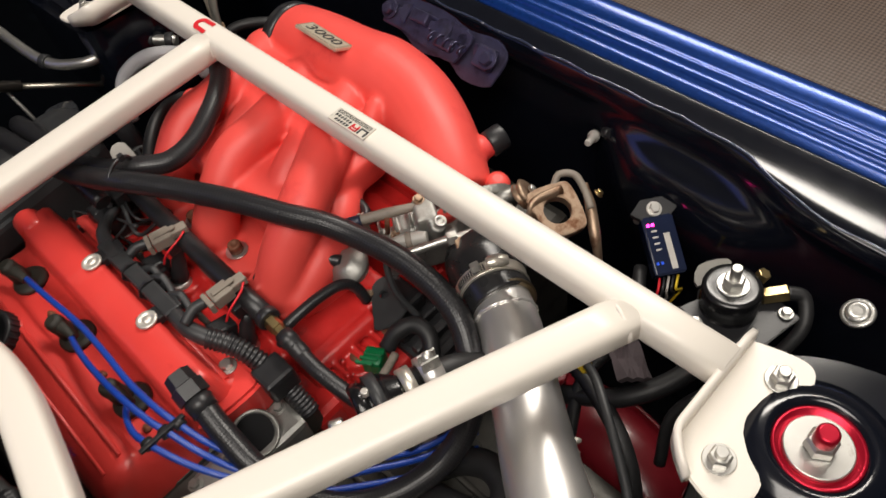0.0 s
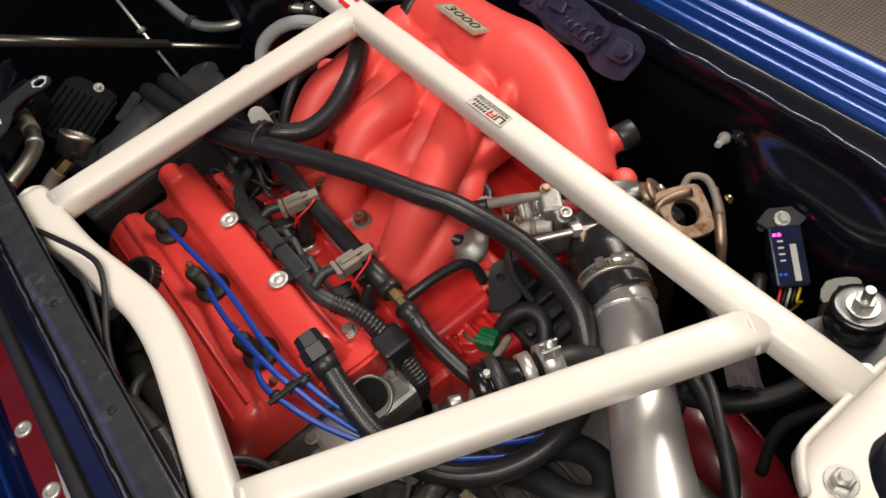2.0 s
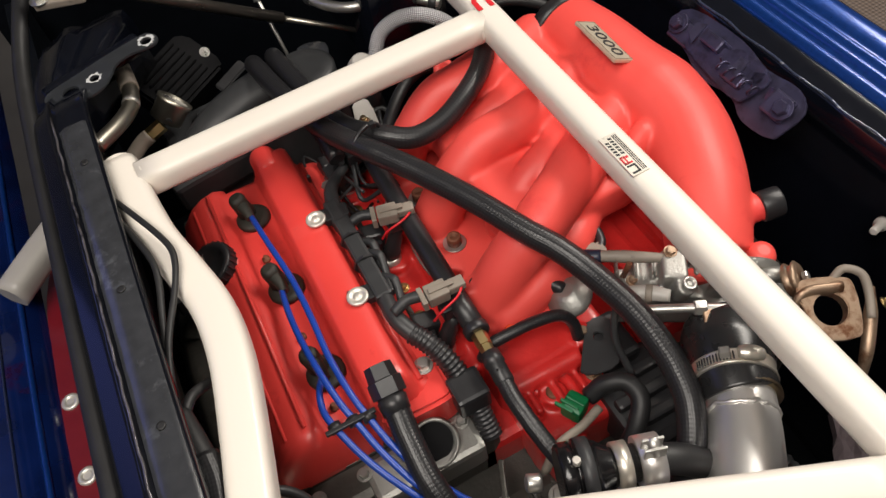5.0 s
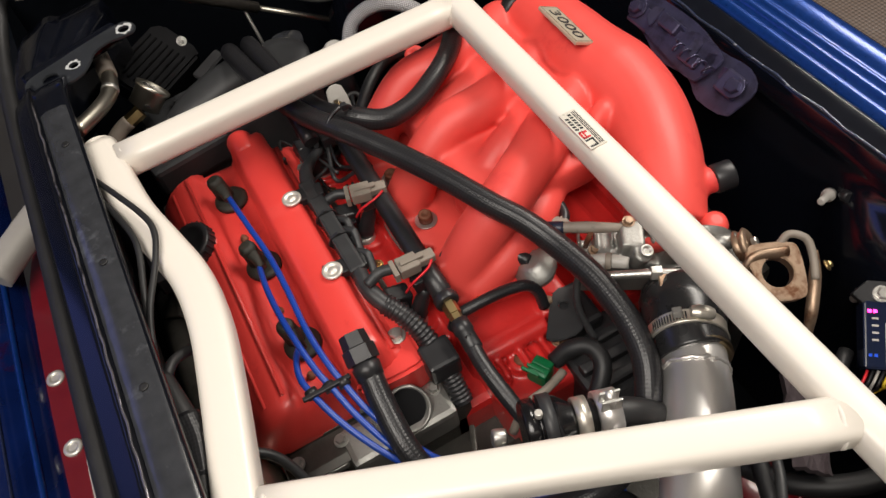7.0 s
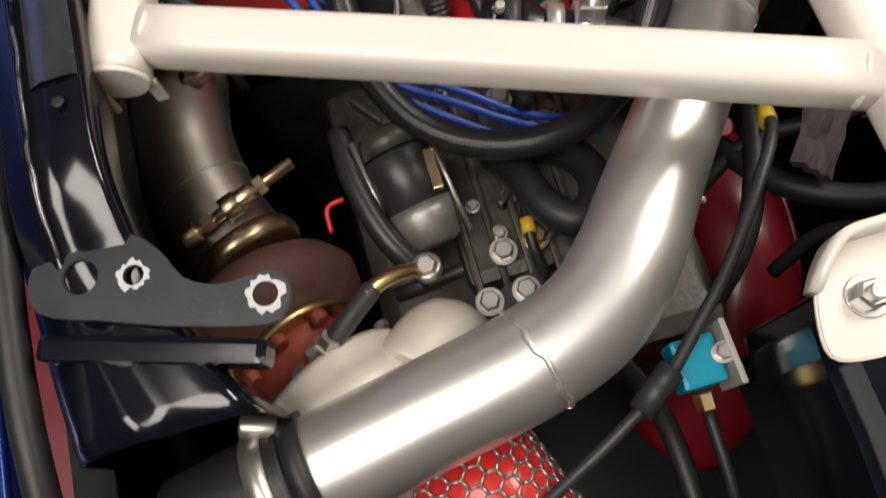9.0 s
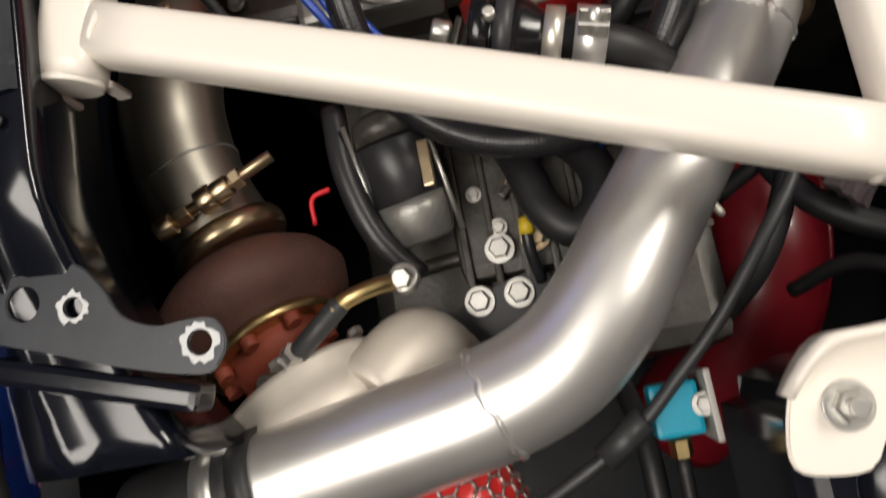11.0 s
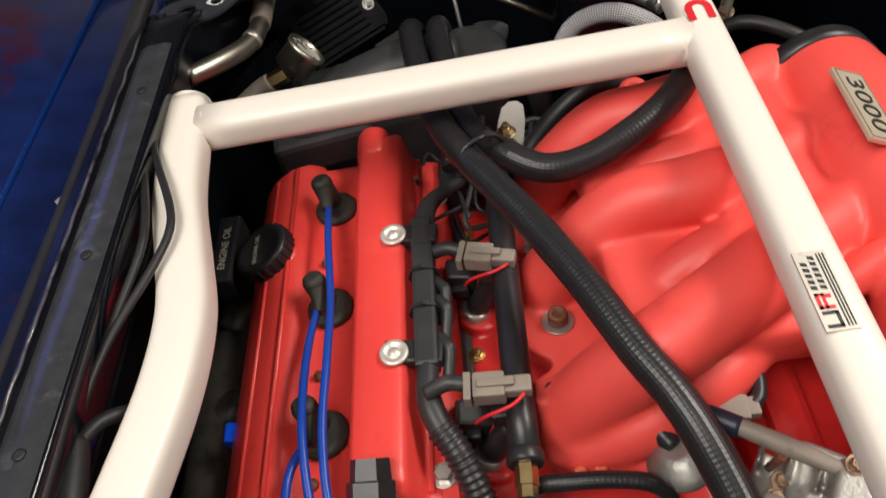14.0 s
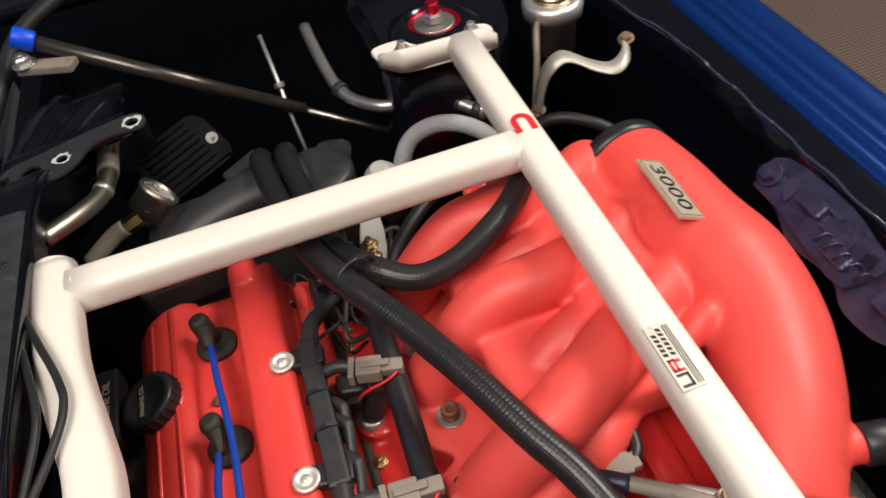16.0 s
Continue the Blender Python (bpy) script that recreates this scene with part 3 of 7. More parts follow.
engine_block()


def cover_profile():
    return [(-0.375, -0.196), (-0.374, -0.165), (-0.371, -0.138), (-0.364, -0.117), (-0.352, -0.103), (-0.338, -0.095), (-0.325, -0.0925), (-0.316, -0.096), (-0.311, -0.104), (-0.274, -0.104),
            (-0.270, -0.098), (-0.266, -0.080), (-0.262, -0.0755), (-0.232, -0.0755), (-0.227, -0.080), (-0.223, -0.104), (-0.218, -0.110), (-0.203, -0.114), (-0.196, -0.120), (-0.194, -0.15), (-0.194, -0.17)]


def valve_cover():
    cover = thing("valve_cover", (-0.28, 0.42, -0.17), "red enamelled cam cover with a raised ridge and plug wells", "valve cover")
    bm = B()
    prof = cover_profile()
    cols = []
    for k in range(49):
        s = k / 48
        y = 0.236 + 0.364 * s
        cols.append((y, []))
        for i, (x, z) in enumerate(prof):
            near = max(0.0, 1 - (y - 0.236) / 0.022)
            far = max(0.0, 1 - (0.600 - y) / 0.035)
            drop = 0.05 * (1 - math.sqrt(max(0, 1 - near ** 2))) + 0.05 * (1 - math.sqrt(max(0, 1 - far ** 2)))
            ridge = 10 <= i <= 15
            if ridge:
                nearr, farr = max(0.0, 1 - (y - 0.246) / 0.008), max(0.0, 1 - (0.592 - y) / 0.008)
                if y < 0.246 or y > 0.592:
                    z = min(z, -0.106)
                z -= 0.02 * (1 - math.sqrt(max(0, 1 - min(1, nearr) ** 2))) + 0.02 * (1 - math.sqrt(max(0, 1 - min(1, farr) ** 2)))
                if y > 0.452 and i in (11, 12, 13, 14):
                    z += 0.003
            squeeze = far * far * 0.05 * (1 if i < 9 else 0.2)
            cols[-1][1].append(bm.verts.new((x + squeeze * (1 - i / 9 if i < 9 else 0), y, z - drop)))
    for (_, a), (_, b) in zip(cols, cols[1:]):
        for i in range(len(a) - 1):
            bm.faces.new((a[i], a[i + 1], b[i + 1], b[i])).smooth = True
    bm.faces.new(cols[0][1])
    bm.faces.new(cols[-1][1][::-1])
    part("casting", bm, RED_COVER, cover)
    bm = tube(B(), [(-0.327, 0.262, -0.0925), (-0.327, 0.57, -0.0925)], 0.0022, 8)
    tube(bm, [(-0.347, 0.262, -0.1005), (-0.347, 0.565, -0.1005)], 0.002, 8)
    tube(bm, [(-0.2185, 0.26, -0.1095), (-0.2185, 0.575, -0.1095)], 0.0035, 8)
    part("rib", bm, RED_COVER, cover)
    bm = lathe(B(), rounded(0.036, 0.0155, 0.005), (-0.253, 0.59, -0.085), (0, -1, 0.0), 20)
    part("end_boss", bm, RED_COVER, cover)
    part("flange", plate(B(), smooth_outline([(-0.377, 0.236), (-0.36, 0.229), (-0.21, 0.230), (-0.188, 0.238), (-0.186, 0.40), (-0.188, 0.6), (-0.36, 0.6), (-0.378, 0.57)], 3), -0.166, 0.008, (), 0.002), RED_COVER, cover)
    bm = plate(B(), smooth_outline([(-0.262, 0.252), (-0.262, 0.236), (-0.205, 0.232), (-0.196, 0.245), (-0.200, 0.29), (-0.222, 0.30)], 4), -0.112, 0.05, (), 0.004)
    part("corner_boss", bm, RED_COVER, cover)
    for x, y, z in ((-0.209, 0.272, -0.112), (-0.366, 0.245, -0.166), (-0.205, 0.42, -0.115), (-0.203, 0.53, -0.116)):
        part("cover_bolt", hexbolt(B(), (x, y, z), s=0.0065), ZINC, cover, "flanged zinc bolt")
    for y in (0.355, 0.462, 0.272):
        bm = lathe(B(), [(0, 0.0045), (0.004, 0.004), (0.004, 0.002), (0.0075, 0.002)], (-0.297, y, -0.1045), seg=12)
        part("rusty_stud", bm, RUSTBOLT, cover, "small rusty stud")
    return cover


valve_cover()


def oil_cap():
    cap = thing("oil_filler_cap", (-0.36, 0.475, -0.10), "black ribbed plastic oil filler cap", "oil cap")
    ax = Vector((-0.35, 0, 0.937))
    at = Vector((-0.342, 0.476, -0.112))
    part("neck", lathe(B(), [(-0.02, 0.026), (0.01, 0.026), (0.012, 0.023)], at, ax), RED_COVER, cap)
    bm = lathe(B(), [(0, 0.0245), (0.001, 0.0255), (0.013, 0.0255), (0.0145, 0.024), (0.0145, 0.019), (0.013, 0.018), (0.013, 0.001)], at + ax * 0.011, ax, 36)
    ribs = []
    for k in range(24):
        a = 2 * math.pi * k / 24
        q = ax.to_track_quat("Z", "Y").to_matrix()
        c = at + ax * 0.018 + q @ Vector((0.0255 * math.cos(a), 0.0255 * math.sin(a), 0))
        ribs.append(lathe(B(), [(0, 0.0011), (0.012, 0.0011)], c - ax * 0.006, ax, 6))
    lid = part("cap", bm, PLASTIC, cap)
    for rib in ribs:
        part("rib", rib, PLASTIC, lid)
    q = ax.to_track_quat("Z", "Y").to_matrix().to_4x4()
    lettering("lettering", "ENGINE OIL", 0.0058, Matrix.Translation(at + ax * 0.0252) @ q @ Matrix.Rotation(math.pi, 4, "Z") @ Matrix.Translation((0, 0.004, 0)), LABEL, cap, 0.0002)
    box_bm = box(B(), (-0.398, 0.455, -0.125), (-0.378, 0.53, -0.10), 0.003)
    part("housing", box_bm, PLASTIC, cap)
    lettering("lettering", "ENGINE OIL", 0.009, Matrix.Translation((-0.388, 0.492, -0.0997)) @ Matrix.Rotation(math.pi / 2, 4, "Z"), LABEL, cap, 0.0002)


oil_cap()


def plug_boot():
    at = (-0.291, 0.522, -0.104)
    boot = thing("spark_plug_boot", at, "dark olive rubber spark plug boot in its well", "plug boot", "plug boots on the cover")
    part("flange", lathe(B(), [(0, 0.0185), (0.003, 0.0185), (0.005, 0.017), (0.006, 0.012)], at, (0, 0, 1), 28), OLIVE, boot)
    bm = lathe(B(), [(0.004, 0.010), (0.018, 0.009), (0.027, 0.0092), (0.031, 0.008), (0.033, 0.005)], (at[0] - 0.003, at[1] + 0.006, at[2]), (-0.15, 0.12, 1), 20)
    tube(bm, [(at[0] - 0.006, at[1] + 0.008, at[2] + 0.022), (at[0] - 0.003, at[1] - 0.006, at[2] + 0.022), (at[0] - 0.002, at[1] - 0.017, at[2] + 0.020)], [0.0075, 0.006, 0.0048], 14)
    part("boot", bm, OLIVE, boot)
    return boot


first_boot = plug_boot()
for y in (0.415, 0.307):
    copy_thing(first_boot, pose(-0.291, y, -0.104))

WIRES = [
    [(-0.292, 0.508, -0.083), (-0.288, 0.46, -0.0765), (-0.282, 0.40, -0.072), (-0.281, 0.35, -0.069), (-0.282, 0.30, -0.070), (-0.279, 0.26, -0.074), (-0.274, 0.235, -0.080), (-0.266, 0.205, -0.09), (-0.25, 0.17, -0.10), (-0.225, 0.138, -0.12), (-0.185, 0.112, -0.13), (-0.14, 0.085, -0.145), (-0.09, 0.07, -0.15)],
    [(-0.295, 0.401, -0.083), (-0.298, 0.37, -0.078), (-0.298, 0.33, -0.073), (-0.295, 0.29, -0.070), (-0.290, 0.255, -0.075), (-0.285, 0.237, -0.080), (-0.276, 0.205, -0.092), (-0.26, 0.166, -0.102), (-0.235, 0.134, -0.122), (-0.19, 0.106, -0.135), (-0.14, 0.078, -0.15), (-0.09, 0.06, -0.155)],
    [(-0.295, 0.293, -0.083), (-0.302, 0.28, -0.080), (-0.306, 0.262, -0.079), (-0.303, 0.242, -0.080), (-0.289, 0.203, -0.091), (-0.266, 0.162, -0.104), (-0.24, 0.13, -0.125), (-0.2, 0.10, -0.14), (-0.15, 0.07, -0.155), (-0.1, 0.05, -0.16)],
]
for w in WIRES:
    solid("ignition_wire", tube(B(), w, 0.0031, 12), WIREBLUE, "blue silicone ignition wire from plug boot", "ignition wire", "ignition wires")
bm = B()
for c in ((-0.274, 0.236, -0.080), (-0.2865, 0.239, -0.080), (-0.3025, 0.241, -0.080)):
    lathe(bm, [(-0.004, 0.004), (-0.004, 0.0058), (0.004, 0.0058), (0.004, 0.004)], c, (0.15, -1, -0.25), 16)
box(bm, (-0.312, 0.235, -0.0785), (-0.266, 0.2395, -0.0745), 0.001)
solid("wire_separator", bm, PLASTIC, "black plastic comb holding three wires", "wire separator")

# ---- strut brace ----


def strut_brace():
    brace = thing("strut_brace", (0.019, 0.3, 0), "white powder-coated tubular strut tower brace", "strut brace")
    part("main_tube", tube(B(), [(0.0160, -0.100, 0), (0.0160, 0.3, 0), (0.0160, 0.705, 0)], 0.0155, 40, flat=0.985, power=0.6), WHITE, brace)
    part("cross_tube", tube(B(), [(0.010, -0.0240, 0), (-0.1808, 0.0535, 0), (-0.3628, 0.1260, 0)], 0.0167, 40, flat=0.89, power=0.6), WHITE, brace)
    part("cross_tube", tube(B(), [(0.010, 0.5285, 0), (-0.18, 0.5235, 0), (-0.366, 0.5178, 0)], 0.0165, 40, flat=0.9, power=0.6), WHITE, brace)
    part("front_tube", tube(B(), [(-0.3802, 0.545, 0.0), (-0.3762, 0.5, 0.0), (-0.3692, 0.44, 0.0), (-0.3562, 0.385, 0.0), (-0.3467, 0.34, 0), (-0.3467, 0.29, 0), (-0.3552, 0.235, 0), (-0.3692, 0.165, 0), (-0.3827, 0.103, 0)], 0.0172, 40, flat=0.88, power=0.6), WHITE, brace)
    for c, d in (((-0.3806, 0.545, 0), (-0.1, 1, 0)), ((-0.3826, 0.104, 0), (-0.2, -1, 0))):
        bm = lathe(B(), rounded(0.004, 0.0178, 0.0012), c, d, 32)
        bmesh.ops.scale(bm, vec=(1, 1, 0.9), verts=bm.verts)
        q = Vector(c) + Vector(d) * 0.002
        box(bm, q + Vector((-0.019, -0.002, -0.028)), q + Vector((-0.011, 0.002, -0.008)), 0.0015)
        box(bm, q + Vector((0.011, -0.002, -0.028)), q + Vector((0.019, 0.002, -0.008)), 0.0015)
        part("end_plate", bm, WHITE, brace, "white welded end plate with two ears")
    rnd = random.Random(2)

    def bead(c, axis, r, flat=0.92):
        bm = B()
        d = Vector(axis).normalized()
        q = d.to_track_quat("Z", "Y").to_matrix()
        tube(bm, [Vector(c) + q @ Vector((r * math.cos(a), r * math.sin(a), 0.0008 * rnd.uniform(-1, 1))) for a in [2 * math.pi * k / 24 for k in range(25)]], 0.0022, 8, 2)
        bmesh.ops.scale(bm, vec=(1, 1, flat), verts=bm.verts)
        part("weld_bead", bm, WHITE, brace)
    bead((-0.0005, -0.0205, 0), (1, -0.41, 0), 0.0155)
    bead((-0.0005, 0.5262, 0), (1, 0.01, 0), 0.0142)
    bead((-0.3585, 0.1243, 0), (1, -0.41, 0), 0.0155)
    bead((-0.3605, 0.517, 0), (1, 0.01, 0), 0.0142)
    for far in (False, True):
        def p(x, y):
            return (x, y if not far else 0.606 - y)
        pts = [(0.052, -0.098), (0.058, -0.120), (0.060, -0.138), (0.052, -0.147), (0.034, -0.148), (0.018, -0.133), (0.004, -0.128), (-0.010, -0.130), (-0.024, -0.142), (-0.034, -0.156), (-0.050, -0.158), (-0.068, -0.152), (-0.066, -0.13), (-0.056, -0.108), (-0.044, -0.098), (0.0, -0.096)]
        out = smooth_outline([p(x, y) for x, y in pts], 4)
        if far:
            out = out[::-1]
        bm = plate(B(), out, -0.010, 0.004, [(*p(0.036, -0.130), 0.005), (*p(-0.040, -0.129), 0.005)], 0.0012)
        br = part("tower_bracket", bm, WHITE, brace, "white steel tower bracket with a folded lip")
        lip = B()
        y0 = -0.0985 if not far else 0.7045
        prev = None
        for k in range(25):
            x = -0.066 + 0.119 * k / 24
            yy = y0 - (0.022 * max(0, (-0.044 - x) / 0.022) ** 1.5) * (1 if not far else -1)
            hgt = 0.013 * min(1, (k + 0.5) / 4, (25 - k) / 4)
            cur = (lip.verts.new((x, yy, -0.012)), lip.verts.new((x, yy, hgt)))
            if prev:
                lip.faces.new((prev[0], cur[0], cur[1], prev[1])).smooth = True
            prev = cur
        lp = part("folded_lip", lip, WHITE, br)
        so = lp.modifiers.new("thick", "SOLIDIFY")
        so.thickness, so.offset = 0.0045, 0
        for x, y in ((0.036, -0.130), (-0.040, -0.129)):
            nb = hexbolt(B(), (*p(x, y), -0.0098), s=0.0078, stud=0.008)
            part("flange_nut", nb, ZINC, br, "grey flanged nut on a stud")
    top = 0.0153
    sy = 0.004
    g = 0.0028
    st = part("sticker", plate(B(), [(0.0055 - g, 0.259 + sy), (0.0222 - g, 0.259 + sy), (0.0222 - g, 0.309 + sy), (0.0055 - g, 0.309 + sy)], top + 0.0012, 0.0015, ()), STICKER, brace, "silver maker's sticker")
    bm = B()
    z1 = top + 0.0015
    for x0, x1, y0, y1 in ((0.0072, 0.0150, 0.2605, 0.2625), (0.0135, 0.0152, 0.2605, 0.2705), (0.0072, 0.0150, 0.2685, 0.2705)):
        plate(bm, [(x0 - g, y0 + sy), (x1 - g, y0 + sy), (x1 - g, y1 + sy), (x0 - g, y1 + sy)], z1, 0.0003)
    for x0, x1, y0, n in ((0.0072, 0.0103, 0.2835, 5), (0.0120, 0.0150, 0.2835, 6)):
        for k in range(n):
            y = y0 + sy + 0.0038 * k
            plate(bm, [(x0 - g, y + 0.0009), (x1 - g, y), (x1 - g, y + 0.0024), (x0 - g, y + 0.0031)], z1, 0.0003)
    for k in range(3):
        plate(bm, [(0.0168 - g + 0.0016 * k, 0.2610 + sy), (0.0175 - g + 0.0016 * k, 0.2610 + sy), (0.0175 - g + 0.0016 * k, 0.3065 + sy), (0.0168 - g + 0.0016 * k, 0.3065 + sy)], z1, 0.0003)
    part("print", bm, INK, st, "black printed bars")
    bm = B()
    for x0, x1, y0, y1 in ((0.0072, 0.0150, 0.2718, 0.2738), (0.0072, 0.0090, 0.2718, 0.2815), (0.0072, 0.0118, 0.2797, 0.2815), (0.0103, 0.0118, 0.2718, 0.2815), (0.0118, 0.0150, 0.2785, 0.2808)):
        plate(bm, [(x0 - g, y0 + sy), (x1 - g, y0 + sy), (x1 - g, y1 + sy), (x0 - g, y1 + sy)], z1, 0.0003)
    part("red_print", bm, INKRED, st, "red printed mark")
    bm = B()
    seg = []
    for k in range(13):
        a = math.pi * k / 12
        seg.append((0.0157 + 0.0095 * math.cos(a), 0.5455 + 0.010 * math.sin(a), 0.0157 + 0.0042 * math.cos(a), 0.5455 + 0.0045 * math.sin(a)))
    seg = [(0.0252, 0.531, 0.0199, 0.531)] + seg + [(0.0062, 0.531, 0.0115, 0.531)]

    def onbar(x, y):
        return (x, y, 0.01527 * (1 - min(1, abs((x - 0.0160) / 0.0155)) ** 5) ** 0.2 + 0.0007)
    vs = [(bm.verts.new(onbar(a, b)), bm.verts.new(onbar(c, d))) for a, b, c, d in seg]
    for (a, b), (c, d) in zip(vs, vs[1:]):
        bm.faces.new((a, b, d, c))
    part("red_mark", bm, INKRED, brace, "red horseshoe-shaped printed mark").modifiers.new("thick", "SOLIDIFY").thickness = 0.0003


strut_brace()


def strut_tower(y0, s):
    tw = thing("strut_tower", (0.006, y0, -0.1), "black strut tower top with a red anodised damper mount", "strut tower", "strut towers")
    bm = plate(B(), smooth_outline([(-0.060, y0 - 0.050 * s), (-0.02, y0 - 0.062 * s), (0.03, y0 - 0.064 * s), (0.062, y0 - 0.055 * s), (0.092, y0 + 0.0 * s), (0.096, y0 + 0.09 * s), (0.02, y0 + 0.17 * s), (-0.062, y0 + 0.13 * s), (-0.066, y0 + 0.02 * s)][::(-1 if s > 0 else 1)], 4), -0.0145, 0.16, (), 0.012)
    part("tower", bm, BLACKPAINT, tw)
    c = (0.008, y0, -0.016)
    part("mount_ring", lathe(B(), [(0, 0.052), (0.002, 0.052), (0.005, 0.046), (0.008, 0.042), (0.010, 0.036), (0.010, 0.031), (0.002, 0.0295)], c, seg=40), BLACKPAINT, tw, "raised glossy black ring")
    part("red_ring", lathe(B(), [(0, 0.0293), (0.0075, 0.0293), (0.007, 0.027), (0.003, 0.024)], c, seg=36), RED_ANOD, tw, "red anodised ring")
    part("washer", lathe(B(), rounded(0.0045, 0.0225, 0.001), (c[0], c[1], c[2] + 0.003), seg=36), ZINC, tw, "bright steel washer")
    part("locknut", hexbolt(B(), (c[0], c[1], c[2] + 0.0075), s=0.0105, washer=False), ZINC, tw)
    bm = lathe(B(), rounded(0.014, 0.0075, 0.002), (c[0], c[1], c[2] + 0.017), seg=20)
    part("adjuster_knob", bm, RED_ANOD, tw, "red anodised adjuster knob")


strut_tower(-0.172, -1)
strut_tower(0.778, 1)

# ---- intake manifold ----


def blob(bm, pts, r, flat=1.0):
    tube(bm, pts, r, 20, 8, flat=flat)
    for q, k in ((pts[0], r[0] if not isinstance(r, float) else r), (pts[-1], r[-1] if not isinstance(r, float) else r)):
        lathe(bm, [(-k, 0.0), (-k * 0.8, k * 0.6), (-k * 0.4, k * 0.92), (0, k), (k * 0.4, k * 0.92), (k * 0.8, k * 0.6), (k, 0.0)], q, (0, 0, 1), 16)


def intake_manifold():
    man = thing("intake_manifold", (0.05, 0.4, -0.1), "matte red painted cast intake manifold with curved runners", "intake manifold")
    bm = B()
    # plenum and the horn that bends down to the throttle
    tube(bm, [(0.118, 0.540, -0.070), (0.119, 0.52, -0.067), (0.120, 0.48, -0.064), (0.120, 0.43, -0.064), (0.125, 0.385, -0.064), (0.121, 0.335, -0.066), (0.102, 0.285, -0.070), (0.082, 0.248, -0.078), (0.064, 0.217, -0.090)], [0.044, 0.045, 0.047, 0.050, 0.051, 0.047, 0.044, 0.041, 0.038], 28, 8)
    box(bm, (0.0, 0.37, -0.115), (0.115, 0.548, -0.045), 0.02)
    tube(bm, [(0.05, 0.395, -0.068), (0.05, 0.542, -0.072)], 0.034, 20)
    # runners: three to the front bank and three behind them
    for y0, y1, r in ((0.306, 0.366, 0.0265), (0.424, 0.440, 0.025), (0.515, 0.522, 0.024)):
        blob(bm, [(-0.120, y0, -0.130), (-0.093, y0 + 0.003, -0.092), (-0.055, y0 + 0.010, -0.064), (-0.01, y0 * 0.45 + y1 * 0.55, -0.056), (0.04, y1 + 0.005, -0.058), (0.08, y1 + 0.03, -0.065)], [r * 1.05, r, r, r * 1.02, r * 1.05, r * 1.1])
    for y0, y1, r in ((0.368, 0.398, 0.017), (0.470, 0.480, 0.017), (0.55, 0.55, 0.015)):
        blob(bm, [(-0.070, y0, -0.112), (-0.048, y0 + 0.004, -0.086), (-0.015, (y0 + y1) / 2, -0.070), (0.04, y1, -0.062)], [r, r, r * 1.1, r * 1.2])
    box(bm, (-0.085, 0.315, -0.112), (0.06, 0.55, -0.070), 0.012)
    blob(bm, [(-0.112, 0.285, -0.134), (-0.07, 0.290, -0.114), (-0.02, 0.312, -0.104), (0.025, 0.348, -0.104)], [0.020, 0.021, 0.021, 0.017])
    # flange on the lower intake
    plate(bm, smooth_outline([(-0.138, 0.278), (-0.148, 0.30), (-0.146, 0.335), (-0.125, 0.352), (-0.146, 0.372), (-0.148, 0.425), (-0.126, 0.45), (-0.146, 0.47), (-0.146, 0.52), (-0.11, 0.545), (-0.06, 0.54), (-0.05, 0.29), (-0.08, 0.262)], 4), -0.132, 0.02)
    # boss beside the horn, vacuum stub and throttle flange
    blob(bm, [(0.052, 0.335, -0.058), (0.078, 0.345, -0.045)], [0.012, 0.012])
    lathe(bm, rounded(0.034, 0.0125, 0.003), (0.100, 0.234, -0.072), (0.95, -0.25, 0.12), 18)
    lathe(bm, rounded(0.016, 0.046, 0.006), (0.060, 0.204, -0.094), (-0.4, -0.8, -0.35), 30)
    box(bm, (-0.143, 0.303, -0.124), (-0.118, 0.324, -0.100), 0.003)
    cast = remeshed(part("casting", bm, RED_MATTE, man), 0.0026, 9)
    for x, y, z, wx, wy in ((0.030, 0.344, -0.092, -0.014, 0.006), (-0.017, 0.593, -0.092, 0.010, -0.024)):
        lug = lathe(B(), [(0, 0.0055), (0, 0.0115), (0.001, 0.0125), (0.010, 0.0125), (0.0115, 0.0112), (0.0115, 0.0055), (0.004, 0.0050)], (x, y, z - 0.006), (-0.15, -0.3, 1), 22)
        tube(lug, [(x + wx * 0.6, y + wy * 0.6, z - 0.003), (x + wx * 2, y + wy * 2, z - 0.004)], 0.008, 12)
        part("lug", lug, RED_MATTE, man, "red bolt lug")
    for x, y, z in ((-0.130, 0.3135, -0.0995),):
        part("bolt_hole", lathe(B(), [(0, 0.0052), (0.0012, 0.0052), (0.0012, 0.003)], (x, y, z - 0.0012), (-0.1, -0.2, 1), 18), RUBBER, cast)
    for x, y, z in ((-0.1165, 0.3865, -0.132), (-0.121, 0.461, -0.132)):
        bm = lathe(B(), rounded(0.0016, 0.0125, 0.0004), (x, y, z + 0.001), seg=20)
        part("washer", bm, ZINC, man)
        bm = lathe(B(), [(0, 0.0078), (0.010, 0.0075), (0.0112, 0.0066), (0.0112, 0.0042), (0.006, 0.004)], (x, y, z + 0.002), seg=18)
        part("socket_bolt", bm, RUSTBOLT, man, "rust-brown socket bolt")
    part("flange_bolt", hexbolt(B(), (-0.0865, 0.2840, -0.131), (0, -0.1, 1), s=0.0092), ZINC, man, "large zinc flange bolt")
    for x, y in ((-0.139, 0.362), (-0.1365, 0.488)):
        part("flange_nut", hexbolt(B(), (x - 0.012, y, -0.154), s=0.0065, stud=0.004), ZINC, man)
    bm = B()
